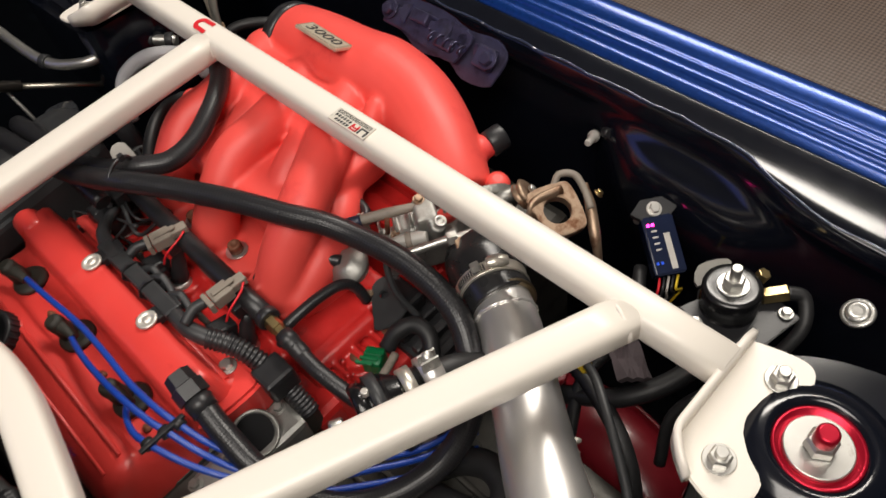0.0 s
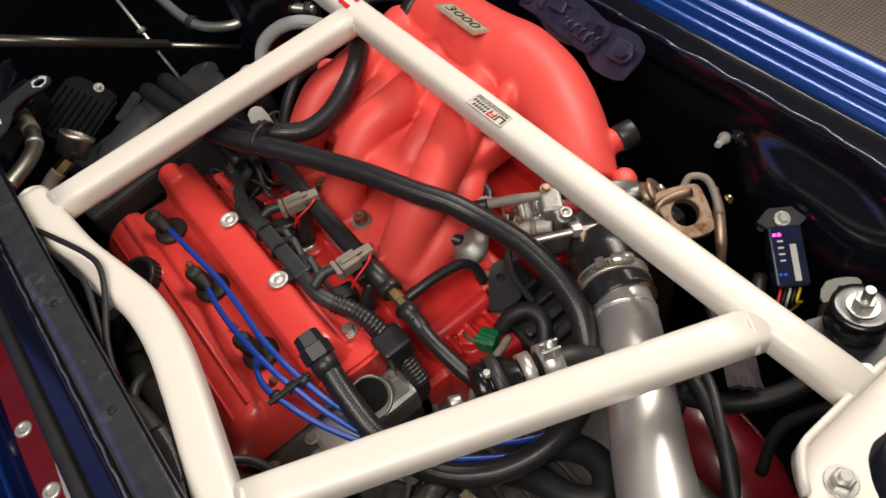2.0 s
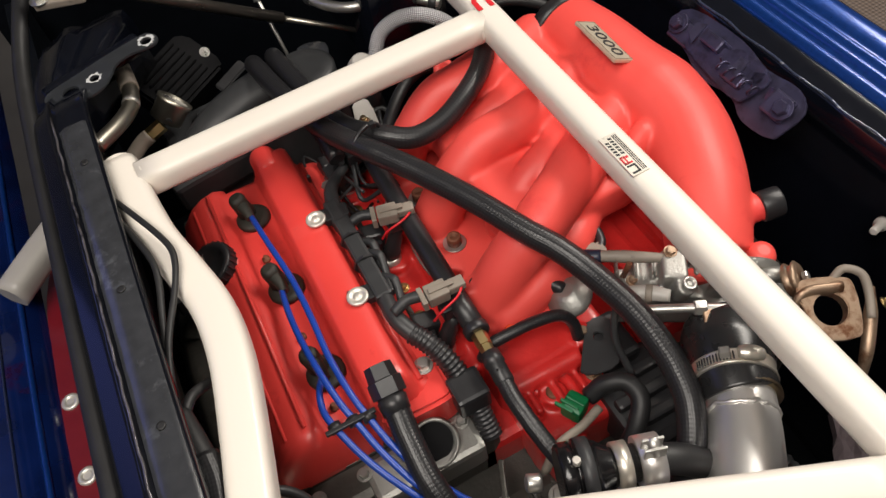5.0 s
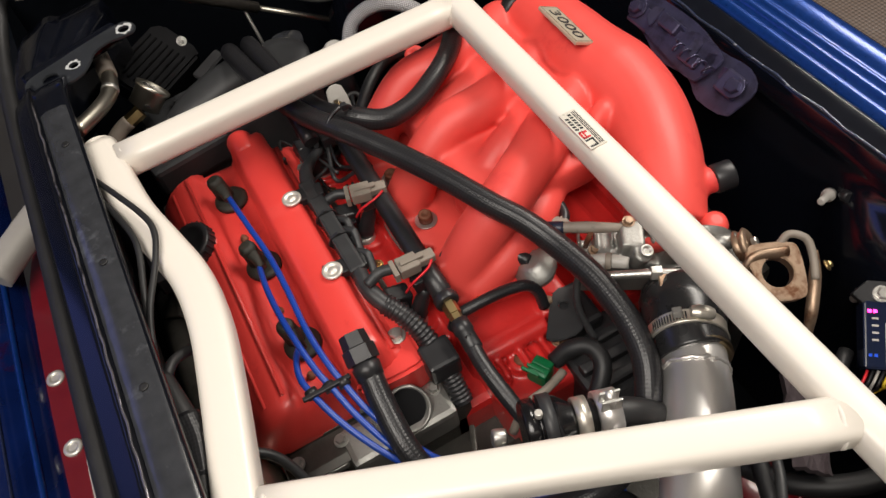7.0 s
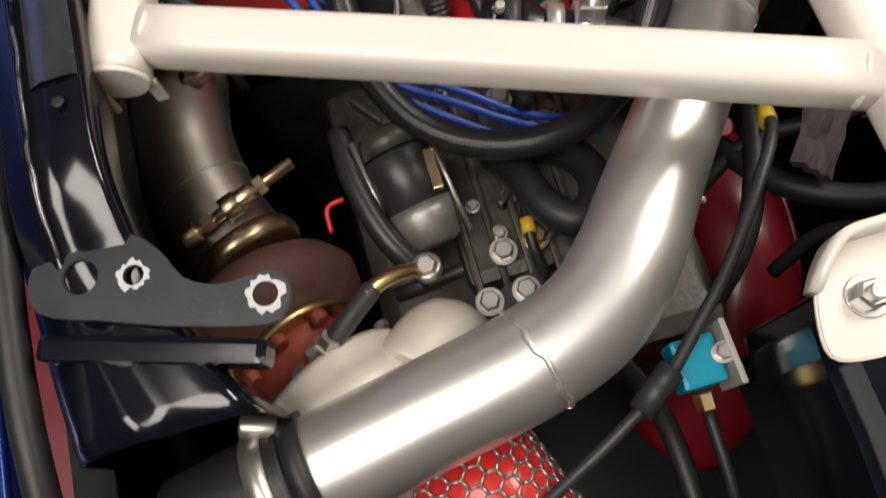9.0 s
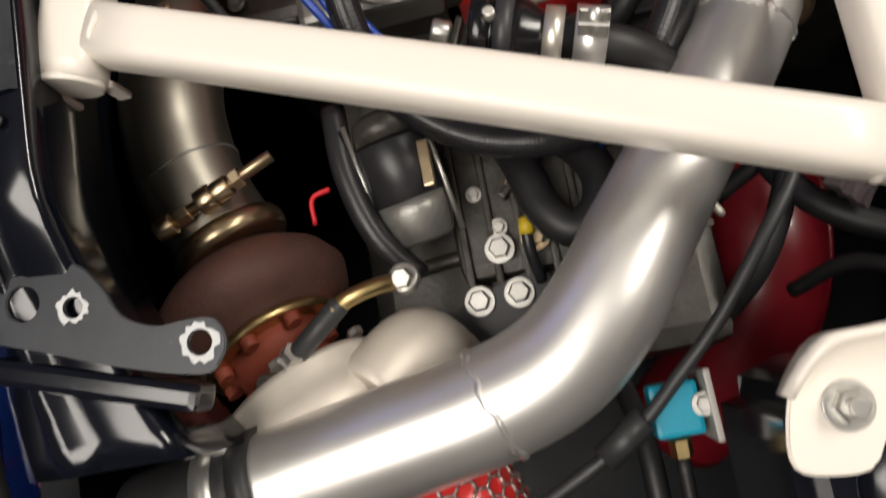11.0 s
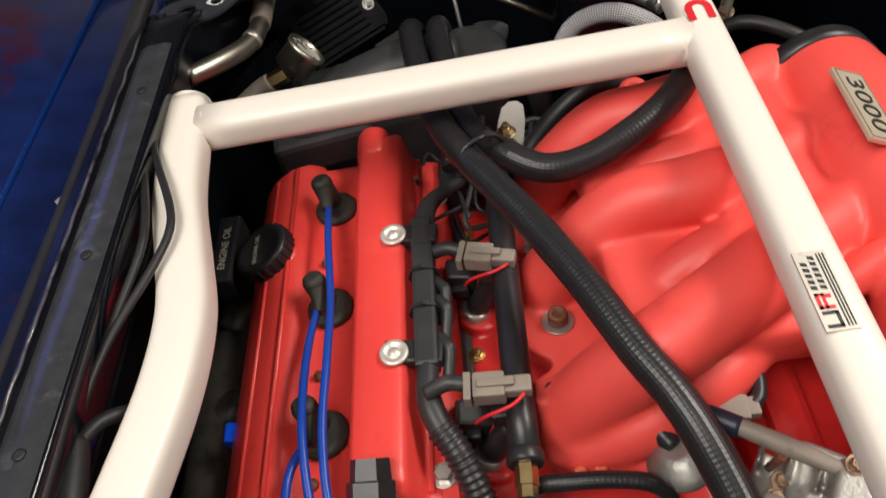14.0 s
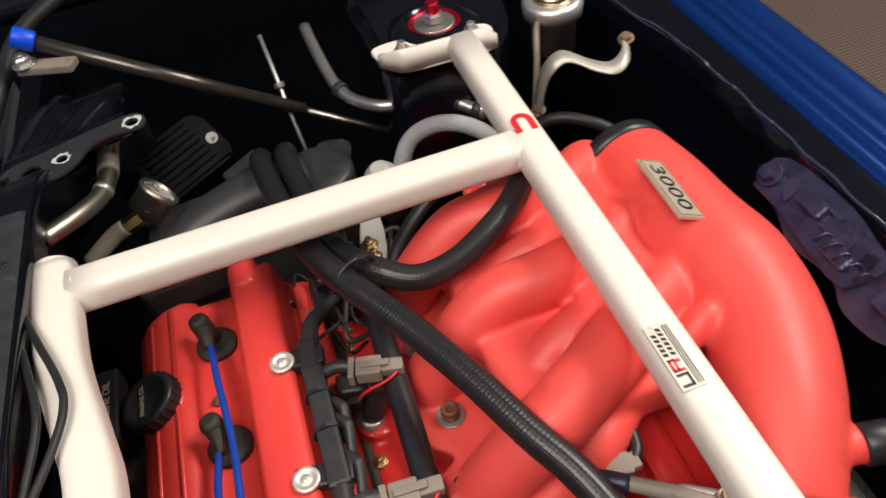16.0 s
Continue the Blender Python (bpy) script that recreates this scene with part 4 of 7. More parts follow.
    tube(bm, [(-0.149, 0.29, -0.151), (-0.152, 0.335, -0.151), (-0.132, 0.352, -0.151), (-0.151, 0.372, -0.151), (-0.152, 0.425, -0.151), (-0.133, 0.45, -0.151), (-0.150, 0.472, -0.151), (-0.150, 0.52, -0.151)], 0.0016, 6)
    part("gasket", bm, CAST, man, "grey gasket edge")
    part("stub_cap", lathe(B(), rounded(0.020, 0.0145, 0.002), (0.124, 0.228, -0.069), (0.95, -0.25, 0.12), 20), PLASTIC, man, "black cap on the vacuum stub")
    bm = lathe(B(), [(0, 0.0445), (0, 0.0475), (0.017, 0.0465), (0.017, 0.040), (0.012, 0.039)], (0.1175, 0.534, -0.0705), (-0.03, 1, -0.08), 36)
    part("end_collar", bm, PLASTIC, man, "black end collar")
    u = Vector((0.003, 0.0735, -0.001)).normalized()
    v = Vector((0.022, 0.004, -0.010)).normalized()
    v = (v - u * v.dot(u)).normalized()
    n = v.cross(u)
    mid = Vector((0.1015, 0.446, -0.0123))
    m = Matrix.Translation(mid) @ Matrix((v, u, n)).transposed().to_4x4()
    bd = part("badge", plate(B(), [(-0.0125, -0.037), (0.0125, -0.037), (0.0125, 0.037), (-0.0125, 0.037)], 0.0016, 0.004, (), 0.0006, m), BADGE, man, "champagne plate lettered 3000")
    bm = B()
    for a, b in (((-0.0112, -0.0355), (0.0112, -0.0347)), ((-0.0112, 0.0347), (0.0112, 0.0355)), ((-0.0112, -0.0355), (-0.0105, 0.0355)), ((0.0105, -0.0355), (0.0112, 0.0355))):
        plate(bm, [a, (b[0], a[1]), b, (a[0], b[1])], 0.0019, 0.0003, (), 0, m)
    part("rim", bm, RUSTZINC, bd)
    lettering("digits", "3000", 0.0245, m @ Matrix.Translation((0, 0, 0.0018)) @ Matrix.Rotation(-math.pi / 2, 4, "Z") @ Matrix.Diagonal((1.2, 0.74, 1, 1)), INK, bd, 0.0003)


intake_manifold()


def lower_intake():
    low = thing("lower_intake", (-0.1, 0.25, -0.2), "dark red painted lower intake casting with bosses", "lower intake")
    bm = box(B(), (-0.155, 0.225, -0.23), (-0.03, 0.56, -0.142), 0.008)
    box(bm, (-0.15, 0.165, -0.24), (-0.06, 0.235, -0.166), 0.010)
    box(bm, (-0.145, 0.13, -0.25), (-0.10, 0.18, -0.185), 0.008)
    for k in range(3):
        box(bm, (-0.135 + 0.024 * k, 0.19, -0.17), (-0.129 + 0.024 * k, 0.24, -0.150), 0.002)
    tube(bm, [(-0.15, 0.225, -0.155), (-0.07, 0.222, -0.15)], 0.010, 14)
    for x, y, z, r in ((-0.111, 0.204, -0.168, 0.0135), (-0.145, 0.187, -0.172, 0.009), (-0.128, 0.145, -0.186, 0.010), (-0.07, 0.20, -0.165, 0.010), (-0.06, 0.235, -0.15, 0.012)):
        lathe(bm, rounded(0.016, r, 0.002), (x, y, z - 0.004), seg=20)
    box(bm, (-0.190, 0.262, -0.23), (-0.150, 0.575, -0.158), 0.006)
    for y in (0.298, 0.425, 0.545):
        lathe(bm, rounded(0.016, 0.0215, 0.003), (-0.180, y, -0.166), (0.25, 0, 1), 24)
    remeshed(part("casting", bm, RED_DARK, low), 0.0022, 3)
    for y in (0.345, 0.385, 0.475, 0.510):
        part("stud_nut", hexbolt(B(), (-0.1825, y, -0.157), s=0.0045, stud=0.004), BRASS, low, "brass-tinted stud nut")
    part("bore", lathe(B(), [(0, 0.0075), (0.001, 0.0075), (0.001, 0.003)], (-0.111, 0.204, -0.1557), seg=20), RUSTBOLT, low)
    for x, y, z in ((-0.07, 0.20, -0.152), (-0.06, 0.235, -0.138), (-0.145, 0.187, -0.160), (-0.128, 0.145, -0.174)):
        part("bolt", hexbolt(B(), (x, y, z), s=0.0055), RUSTZINC, low)
    for x in (-0.1195, -0.106):
        part("orange_plug", lathe(B(), rounded(0.008, 0.0052, 0.002), (x, 0.268, -0.128), (0, -0.4, 1), 14), ORANGEPAINT, low, "small orange-red painted plug")
    cover = thing("rear_valve_cover", (0.07, 0.35, -0.18), "red rear cam cover under the manifold", "valve cover")
    part("casting", box(B(), (0.0, 0.20, -0.21), (0.115, 0.59, -0.150), 0.018), RED_DARK, cover)
    part("ridge", box(B(), (0.012, 0.21, -0.16), (0.040, 0.58, -0.138), 0.006), RED_DARK, cover)
    part("ridge", box(B(), (0.062, 0.23, -0.16), (0.105, 0.58, -0.132), 0.008), RED_DARK, cover)


ORANGEPAINT = material("orange_red_paint", (0.65, 0.06, 0.015), 0.4)
lower_intake()

# ---- fuel rail, injectors, harness ----


def fuel_rail():
    rail = thing("fuel_rail", (-0.152, 0.38, -0.085), "black tubular fuel rail with a brass fitting", "fuel rail")
    part("tube", tube(B(), [(-0.146, 0.56, -0.090), (-0.150, 0.45, -0.086), (-0.1535, 0.268, -0.0865)], 0.0105, 18), PLASTIC, rail)
    part("end_collar", lathe(B(), rounded(0.010, 0.0122, 0.002), (-0.1535, 0.272, -0.0865), (-0.02, -1, 0), 20), PLASTIC, rail)
    part("brass_fitting", lathe(B(), [(0, 0.0075), (0.013, 0.0075), (0.0135, 0.0065), (0.022, 0.0065)], (-0.154, 0.262, -0.0868), (-0.04, -1, -0.03), 6), BRASS, rail, "brass hexagon fitting")
    hose = part("hose", tube(B(), [(-0.1555, 0.222, -0.089), (-0.157, 0.200, -0.0925), (-0.1565, 0.183, -0.095), (-0.153, 0.154, -0.102), (-0.147, 0.125, -0.114), (-0.14, 0.09, -0.14)], 0.0078, 16), BRAID, rail, "black braided fuel hose")
    bm = lathe(B(), [(0, 0.009), (0.012, 0.0098), (0.013, 0.0085), (0.030, 0.0088), (0.033, 0.0075)], (-0.1547, 0.241, -0.0875), (-0.04, -1, -0.12), 12)
    part("hose_end", bm, PLASTIC, hose, "black anodised hose end")
    for y in (0.535, 0.425, 0.303):
        bm = box(B(), (-0.172, y - 0.008, -0.098), (-0.150, y + 0.008, -0.082), 0.002)
        part("injector_seat", bm, PLASTIC, rail)


fuel_rail()


def injector():
    at = (-0.178, 0.425, -0.14)
    inj = thing("fuel_injector", at, "fuel injector with black clip and bright seat", "injector", "injectors along the rail")
    part("body", lathe(B(), [(0, 0.010), (0.010, 0.010), (0.012, 0.0085), (0.028, 0.008), (0.034, 0.006), (0.045, 0.006)], at, (0.42, 0.0, 1), 18), PLASTIC, inj)
    part("seat_ring", lathe(B(), [(-0.006, 0.0165), (0, 0.0165), (0.006, 0.012), (0.007, 0.0105)], (at[0] - 0.003, at[1], at[2] - 0.004), (0.3, 0, 1), 24), ZINC, inj, "bright domed seat")
    bm = box(B(), (at[0] - 0.024, at[1] + 0.006, at[2] + 0.008), (at[0] + 0.002, at[1] + 0.026, at[2] + 0.034), 0.003, Matrix.Rotation(0.3, 3, "Y"))
    box(bm, (at[0] - 0.018, at[1] + 0.0, at[2] + 0.014), (at[0] - 0.004, at[1] + 0.010, at[2] + 0.026), 0.002)
    part("clip", bm, PLASTIC, inj)
    bm = tube(B(), [(at[0] - 0.02, at[1] + 0.028, at[2] + 0.02), (at[0] - 0.026, at[1] + 0.016, at[2] + 0.024), (at[0] - 0.026, at[1] + 0.0, at[2] + 0.018)], 0.0009, 6)
    part("spring_wire", bm, ZINC, inj)
    return inj


first_inj = injector()
for y in (0.298, 0.545):
    copy_thing(first_inj, pose(-0.178, y, -0.14))


def grey_plug(at, turn):
    plug = thing("wiring_plug", at, "aged grey two-pin wiring plug with bare wires", "connector", "plugs on the harness")
    t = Matrix.Rotation(turn, 3, "Z")
    v = Vector(at)

    def bx(bm, a, b, e):
        m = (Vector(a) + Vector(b)) / 2
        h = (Vector(b) - Vector(a)) / 2
        c = v + t @ m
        return box(bm, c - h, c + h, e, t)
    bm = bx(B(), (-0.013, -0.009, -0.007), (0.008, 0.009, 0.007), 0.002)
    bx(bm, (0.006, -0.006, -0.005), (0.025, 0.006, 0.005), 0.002)
    bx(bm, (-0.010, -0.003, 0.006), (0.014, 0.003, 0.009), 0.001)
    bx(bm, (-0.019, -0.010, -0.006), (-0.014, 0.010, 0.006), 0.001)
    part("shell", bm, GREYPLASTIC, plug)
    bm = tube(B(), [v + t @ Vector(q) for q in ((-0.016, 0.004, 0), (-0.03, 0.006, 0.0), (-0.045, 0.003, -0.006))], 0.0055, 10)
    part("boot", bm, CONDUIT, plug)
    bm = tube(B(), [v + t @ Vector(q) for q in ((0.022, -0.003, 0), (0.012, -0.014, 0.002), (-0.006, -0.017, -0.006), (-0.014, -0.014, -0.02))], 0.0013, 8)
    part("red_wire", bm, INKRED, plug, "thin red wire")


grey_plug((-0.166, 0.424, -0.074), -0.25)
grey_plug((-0.168, 0.307, -0.064), -0.05)


def harness():
    har = thing("wiring_harness", (-0.212, 0.38, -0.08), "grey-black wiring conduit clamped along the cam cover", "wiring harness")
    bm = box(B(), (-0.2205, 0.335, -0.088), (-0.2035, 0.445, -0.071), 0.003)
    box(bm, (-0.2215, 0.44, -0.09), (-0.2045, 0.475, -0.073), 0.004)
    part("conduit", bm, CONDUIT, har)
    part("taped_branch", tube(B(), [(-0.211, 0.47, -0.082), (-0.206, 0.492, -0.082), (-0.192, 0.515, -0.090), (-0.176, 0.535, -0.10), (-0.17, 0.56, -0.115)], [0.0085, 0.0075, 0.006, 0.0055, 0.005], 12), CONDUIT, har)
    part("taped_loom", tube(B(), [(-0.212, 0.338, -0.079), (-0.213, 0.318, -0.079), (-0.210, 0.303, -0.081), (-0.203, 0.288, -0.086)], [0.0078, 0.0085, 0.0088, 0.009], 14), CONDUIT, har)
    part("corrugated_sleeve", tube(B(), [(-0.206, 0.293, -0.084), (-0.197, 0.279, -0.090), (-0.189, 0.262, -0.10), (-0.184, 0.246, -0.114), (-0.181, 0.228, -0.132), (-0.18, 0.20, -0.16)], 0.0098, 16, 6, ridge=0.1, ridge_len=0.0045), PLASTIC, har, "corrugated black sleeve")
    for y0, y1 in ((0.415, 0.375), (0.398, 0.36), (0.365, 0.325)):
        part("branch_wire", tube(B(), [(-0.206, y0, -0.082), (-0.197, (y0 * 2 + y1) / 3, -0.076), (-0.196, (y0 + y1) / 2, -0.078), (-0.20, y1, -0.088)], 0.0042, 10), CONDUIT, har)
    for y in (0.457, 0.348):
        bm = box(B(), (-0.243, y - 0.008, -0.0835), (-0.2, y + 0.010, -0.0735), 0.002, Matrix.Rotation(-0.12, 3, "Z"))
        br = part("clamp_tab", bm, PLASTIC, har)
        bm = lathe(B(), [(0, 0.0105), (0.002, 0.0105), (0.0028, 0.0095), (0.0028, 0.0065), (0.0016, 0.006), (0.0016, 0.0035), (0.0034, 0.003), (0.0034, 0.001)], (-0.2345, y, -0.0735), seg=26)
        part("washer_screw", bm, WASHER, br, "bright washer-headed screw")
    for y in (0.384, 0.418):
        lab = lathe(B(), [(-0.0015, 0.0125), (0.0015, 0.0125)], (-0.212, y, -0.0795), (0, 1, 0), 8)
        part("cable_tie", lab, PLASTIC, har)
    bm = box(B(), (-0.20, 0.216, -0.135), (-0.168, 0.247, -0.105), 0.004)
    part("junction", bm, PLASTIC, har)


harness()
rnd = random.Random(11)
loom = thing("loose_loom", (-0.19, 0.55, -0.12), "tangle of thin black and coloured wires behind the cover", "wiring loom")
for k in range(16):
    x, y = -0.205 + 0.075 * rnd.random(), 0.50 + 0.10 * rnd.random()
    pts = [(x, y, -0.15)]
    for j in range(4):
        pts.append((x + rnd.uniform(-0.025, 0.03), y + rnd.uniform(-0.035, 0.05), -0.135 + 0.014 * j + rnd.uniform(-0.01, 0.01)))
    part("wire", tube(B(), pts, rnd.choice((0.0018, 0.0025, 0.0035)), 8), [PLASTIC, RUBBER, CONDUIT, DARK][k % 4], loom)
bm = box(B(), (-0.2, 0.53, -0.14), (-0.165, 0.555, -0.105), 0.004)
box(bm, (-0.185, 0.56, -0.15), (-0.14, 0.59, -0.115), 0.005)
part("connector", bm, PLASTIC, loom)

# ---- braided hoses ----


HOSE_MAIN = [(-0.249, 0.246, -0.087), (-0.2505, 0.225, -0.094), (-0.252, 0.205, -0.101), (-0.252, 0.165, -0.114), (-0.243, 0.13, -0.132), (-0.222, 0.098, -0.147), (-0.185, 0.072, -0.152), (-0.14, 0.058, -0.147), (-0.104, 0.056, -0.126), (-0.076, 0.068, -0.094), (-0.052, 0.100, -0.070), (-0.043, 0.130, -0.061), (-0.041, 0.160, -0.056), (-0.043, 0.193, -0.052), (-0.052, 0.238, -0.050), (-0.064, 0.270, -0.044), (-0.080, 0.301, -0.040), (-0.102, 0.352, -0.036), (-0.127, 0.404, -0.034), (-0.148, 0.440, -0.031), (-0.163, 0.466, -0.030), (-0.183, 0.516, -0.038), (-0.197, 0.58, -0.050), (-0.207, 0.65, -0.060), (-0.212, 0.705, -0.070), (-0.21, 0.735, -0.095), (-0.205, 0.74, -0.15)]
HOSE_LOOP = [(0.022, 0.580, -0.070), (0.018, 0.555, -0.042), (0.006, 0.527, -0.030), (-0.014, 0.503, -0.030), (-0.042, 0.484, -0.035), (-0.078, 0.469, -0.042), (-0.112, 0.466, -0.042), (-0.142, 0.486, -0.037), (-0.162, 0.522, -0.046), (-0.174, 0.575, -0.055), (-0.181, 0.645, -0.062), (-0.186, 0.705, -0.070), (-0.184, 0.74, -0.095), (-0.18, 0.742, -0.15)]


def braided_hoses():
    h = thing("breather_hose", (-0.1, 0.2, -0.1), "thick black braided breather hose from the cam cover", "hose", "braided hoses")
    part("braid", tube(B(), HOSE_MAIN, 0.0115, 20, 8), BRAID, h)
    bm = B()
    lathe(bm, [(0, 0.0125), (0.013, 0.0135), (0.014, 0.012), (0.018, 0.012)], (-0.2505, 0.228, -0.094), (0.05, 1, 0.45), 16)
    lathe(bm, [(0.016, 0.0155), (0.030, 0.0155), (0.031, 0.0135), (0.044, 0.0125)], (-0.2505, 0.228, -0.094), (0.05, 1, 0.45), 6)
    part("hose_end", bm, PLASTIC, h, "black anodised hose end")
    h = thing("looped_hose", (-0.1, 0.5, -0.04), "thick black braided hose looped over the engine", "hose", "braided hoses")
    part("braid", tube(B(), HOSE_LOOP, 0.0112, 20, 8), BRAID, h)
    for x in (0.000, 0.023):
        pts = [(q[0] + 0.021 - x, q[1] + 0.006, q[2] - 0.006) for q in HOSE_MAIN[21:]]
        pts[0] = (pts[0][0] - 0.01, pts[0][1], pts[0][2] - 0.03)
        if x:
            part("second_braid", tube(B(), [(p[0] + 0.012, p[1] + 0.004, p[2] - 0.012) for p in pts], 0.0095, 16, 8), BRAID, h)
    bm = B()
    d = Vector((-0.42, 0.9, -0.12)).normalized()
    q = d.to_track_quat("Z", "Y").to_matrix()
    ring = [Vector((-0.156, 0.476, -0.029)) + q @ Vector((0.0185 * math.cos(a), 0.0122 * math.sin(a), 0)) for a in [2 * math.pi * k / 20 for k in range(21)]]
    tube(bm, ring, 0.0022, 6, 2)
    box(bm, (-0.152, 0.467, -0.013), (-0.146, 0.473, -0.006), 0.001)
    solid("cable_tie", bm, PLASTIC, "black nylon cable tie round both hoses", "cable tie")


braided_hoses()
solid("vacuum_hose", tube(B(), [(-0.158, 0.252, -0.118), (-0.148, 0.254, -0.104), (-0.127, 0.252, -0.098), (-0.10, 0.250, -0.097), (-0.078, 0.246, -0.10), (-0.068, 0.240, -0.112), (-0.066, 0.232, -0.13)], 0.0058, 14), BRAID, "thin black braided vacuum hose", "hose", shade=True)
solid("coolant_elbow", tube(B(), [(-0.09, 0.178, -0.145), (-0.075, 0.176, -0.132), (-0.060, 0.166, -0.126), (-0.058, 0.148, -0.128), (-0.072, 0.132, -0.14), (-0.092, 0.122, -0.16)], 0.0085, 14), RUBBER, "black rubber elbow hose", "hose", shade=True)
solid("coolant_hose", tube(B(), [(-0.168, 0.085, -0.215), (-0.158, 0.052, -0.182), (-0.149, 0.016, -0.168), (-0.131, -0.003, -0.164), (-0.112, 0.008, -0.166), (-0.106, 0.032, -0.172), (-0.116, 0.058, -0.184), (-0.136, 0.082, -0.208)], 0.0135, 18), RUBBER, "fat black rubber coolant hose bent in a loop", "hose", shade=True)
lead = thing("taped_lead", (-0.165, 0.0, -0.2), "thin black lead wrapped with yellow tape", "wire")
part("lead", tube(B(), [(-0.158, 0.040, -0.195), (-0.162, 0.018, -0.188), (-0.164, -0.004, -0.190), (-0.160, -0.03, -0.205)], 0.0042, 10), PLASTIC, lead)
part("tape", tube(B(), [(-0.1625, 0.016, -0.1882), (-0.1638, 0.004, -0.189)], 0.0056, 12), YELLOW, lead, "yellow tape band")
solid("far_hose", tube(B(), [(0.07, 0.685, -0.12), (0.10, 0.675, -0.10), (0.13, 0.658, -0.10), (0.16, 0.64, -0.115), (0.18, 0.62, -0.15)], 0.007, 12), RUBBER, "black rubber hose behind the manifold", "hose", shade=True)
solid("small_hose", tube(B(), [(-0.135, 0.52, -0.115), (-0.11, 0.548, -0.09), (-0.08, 0.575, -0.08), (-0.05, 0.598, -0.085), (-0.02, 0.615, -0.10)], 0.007, 12), RUBBER, "black rubber hose beside the manifold", "hose", shade=True)


def small_fittings():
    g = thing("sensor_plug", (-0.107, 0.174, -0.14), "green sensor plug on a grey lead", "sensor plug")
    bm = box(B(), (-0.118, 0.164, -0.150), (-0.098, 0.184, -0.128), 0.004, Matrix.Rotation(0.5, 3, "Z"))
    for k in range(3):
        box(bm, (-0.121 + 0.006 * k, 0.165, -0.130), (-0.118 + 0.006 * k, 0.183, -0.126), 0.001, Matrix.Rotation(0.5, 3, "Z"))
    part("shell", bm, GREEN, g)
    part("lead", tube(B(), [(-0.092, 0.160, -0.132), (-0.115, 0.153, -0.132), (-0.142, 0.148, -0.13), (-0.16, 0.14, -0.15)], 0.0042, 10), GREYPLASTIC, g)
    p = thing("pressure_valve", (-0.053, 0.26, -0.12), "round metal diaphragm valve on the intake", "valve")
    part("dome", lathe(B(), [(-0.016, 0.010), (-0.010, 0.017), (-0.003, 0.021), (0, 0.0225), (0.002, 0.0225), (0.005, 0.019), (0.012, 0.014), (0.014, 0.008)], (-0.056, 0.262, -0.118), (-0.35, 0.2, 1), 28), CAST, p)
    part("neck", tube(B(), [(-0.06, 0.268, -0.11), (-0.072, 0.285, -0.105), (-0.078, 0.30, -0.11)], 0.007, 12), PLASTIC, p)
    s = thing("bypass_valve", (-0.14, 0.085, -0.07), "black and silver bypass valve with a polished clamp", "bypass valve")
    ax = Vector((1, -0.32, -0.03)).normalized()
    c = Vector((-0.170, 0.103, -0.056))
    part("body", lathe(B(), [(0, 0.022), (0.002, 0.0245), (0.011, 0.0245), (0.0115, 0.0225), (0.0135, 0.0225), (0.014, 0.0255), (0.025, 0.0255), (0.0255, 0.023), (0.029, 0.022), (0.040, 0.0145), (0.062, 0.0140)], c, ax, 36), ANODBLACK, s)
    part("grey_band", lathe(B(), [(0.0145, 0.0258), (0.0245, 0.0258)], c, ax, 36), CONDUIT, s, "grey anodised band")
    part("collar", lathe(B(), [(0.041, 0.0165), (0.041, 0.0178), (0.052, 0.0178), (0.052, 0.0165)], c, ax, 32), PALESTEEL, s, "bright steel collar")
    clamp = part("clamp", lathe(B(), [(0.058, 0.0178), (0.058, 0.0192), (0.076, 0.0192), (0.076, 0.0178)], c, ax, 36), ALU, s, "polished steel band clamp")
    bm = B()
    side = Vector((0.30, 0.95, 0)).normalized()
    for k, w in ((-0.0038, 0.0011), (0.0038, 0.0011)):
        m = Vector((-0.1055, 0.0815, -0.0335)) + side * k
        box(bm, m - Vector((0.0080, w, 0.0085)), m + Vector((0.0080, w, 0.0085)), 0.0008, Matrix.Rotation(-0.31, 3, "Z"))
    lathe(bm, [(-0.008, 0.0024), (-0.0045, 0.0024), (-0.0045, 0.0046), (0.0052, 0.0046), (0.0062, 0.0038), (0.0062, 0.002), (0.004, 0.0018)], (-0.1055, 0.0815, -0.0295), (0.30, 0.95, 0.35), 16)
    part("clamp_screw", bm, ZINC, clamp)
    part("set_screw", lathe(B(), rounded(0.006, 0.0032, 0.0006), c + Vector((0.012, -0.004, 0.023)), (0, 0.1, 1), 8), WASHER, s)
    part("banjo", lathe(B(), rounded(0.012, 0.007, 0.002), (-0.182, 0.108, -0.062), (-1, 0.4, 0.2), 14), ZINC, s)
    part("return_hose", tube(B(), [(-0.110, 0.083, -0.058), (-0.085, 0.074, -0.064), (-0.055, 0.06, -0.09)], 0.0120, 14), RUBBER, s)
    b = thing("coil_bracket", (-0.06, 0.2, -0.15), "black plastic coil pack and brackets beside the intake", "coil pack")
    bm = box(B(), (-0.075, 0.10, -0.22), (-0.005, 0.21, -0.165), 0.006)
    box(bm, (-0.055, 0.195, -0.17), (-0.02, 0.245, -0.145), 0.005)
    part("housing", bm, PLASTIC, b)
    for k in range(4):
        part("rib", box(B(), (-0.07, 0.112 + 0.022 * k, -0.168), (-0.01, 0.124 + 0.022 * k, -0.155), 0.003), PLASTIC, b)
    part("bracket", plate(B(), smooth_outline([(-0.085, 0.20), (-0.05, 0.24), (-0.03, 0.23), (-0.05, 0.19)], 4), -0.138, 0.004, [(-0.05, 0.222, 0.005)], 0.001), CONDUIT, b)
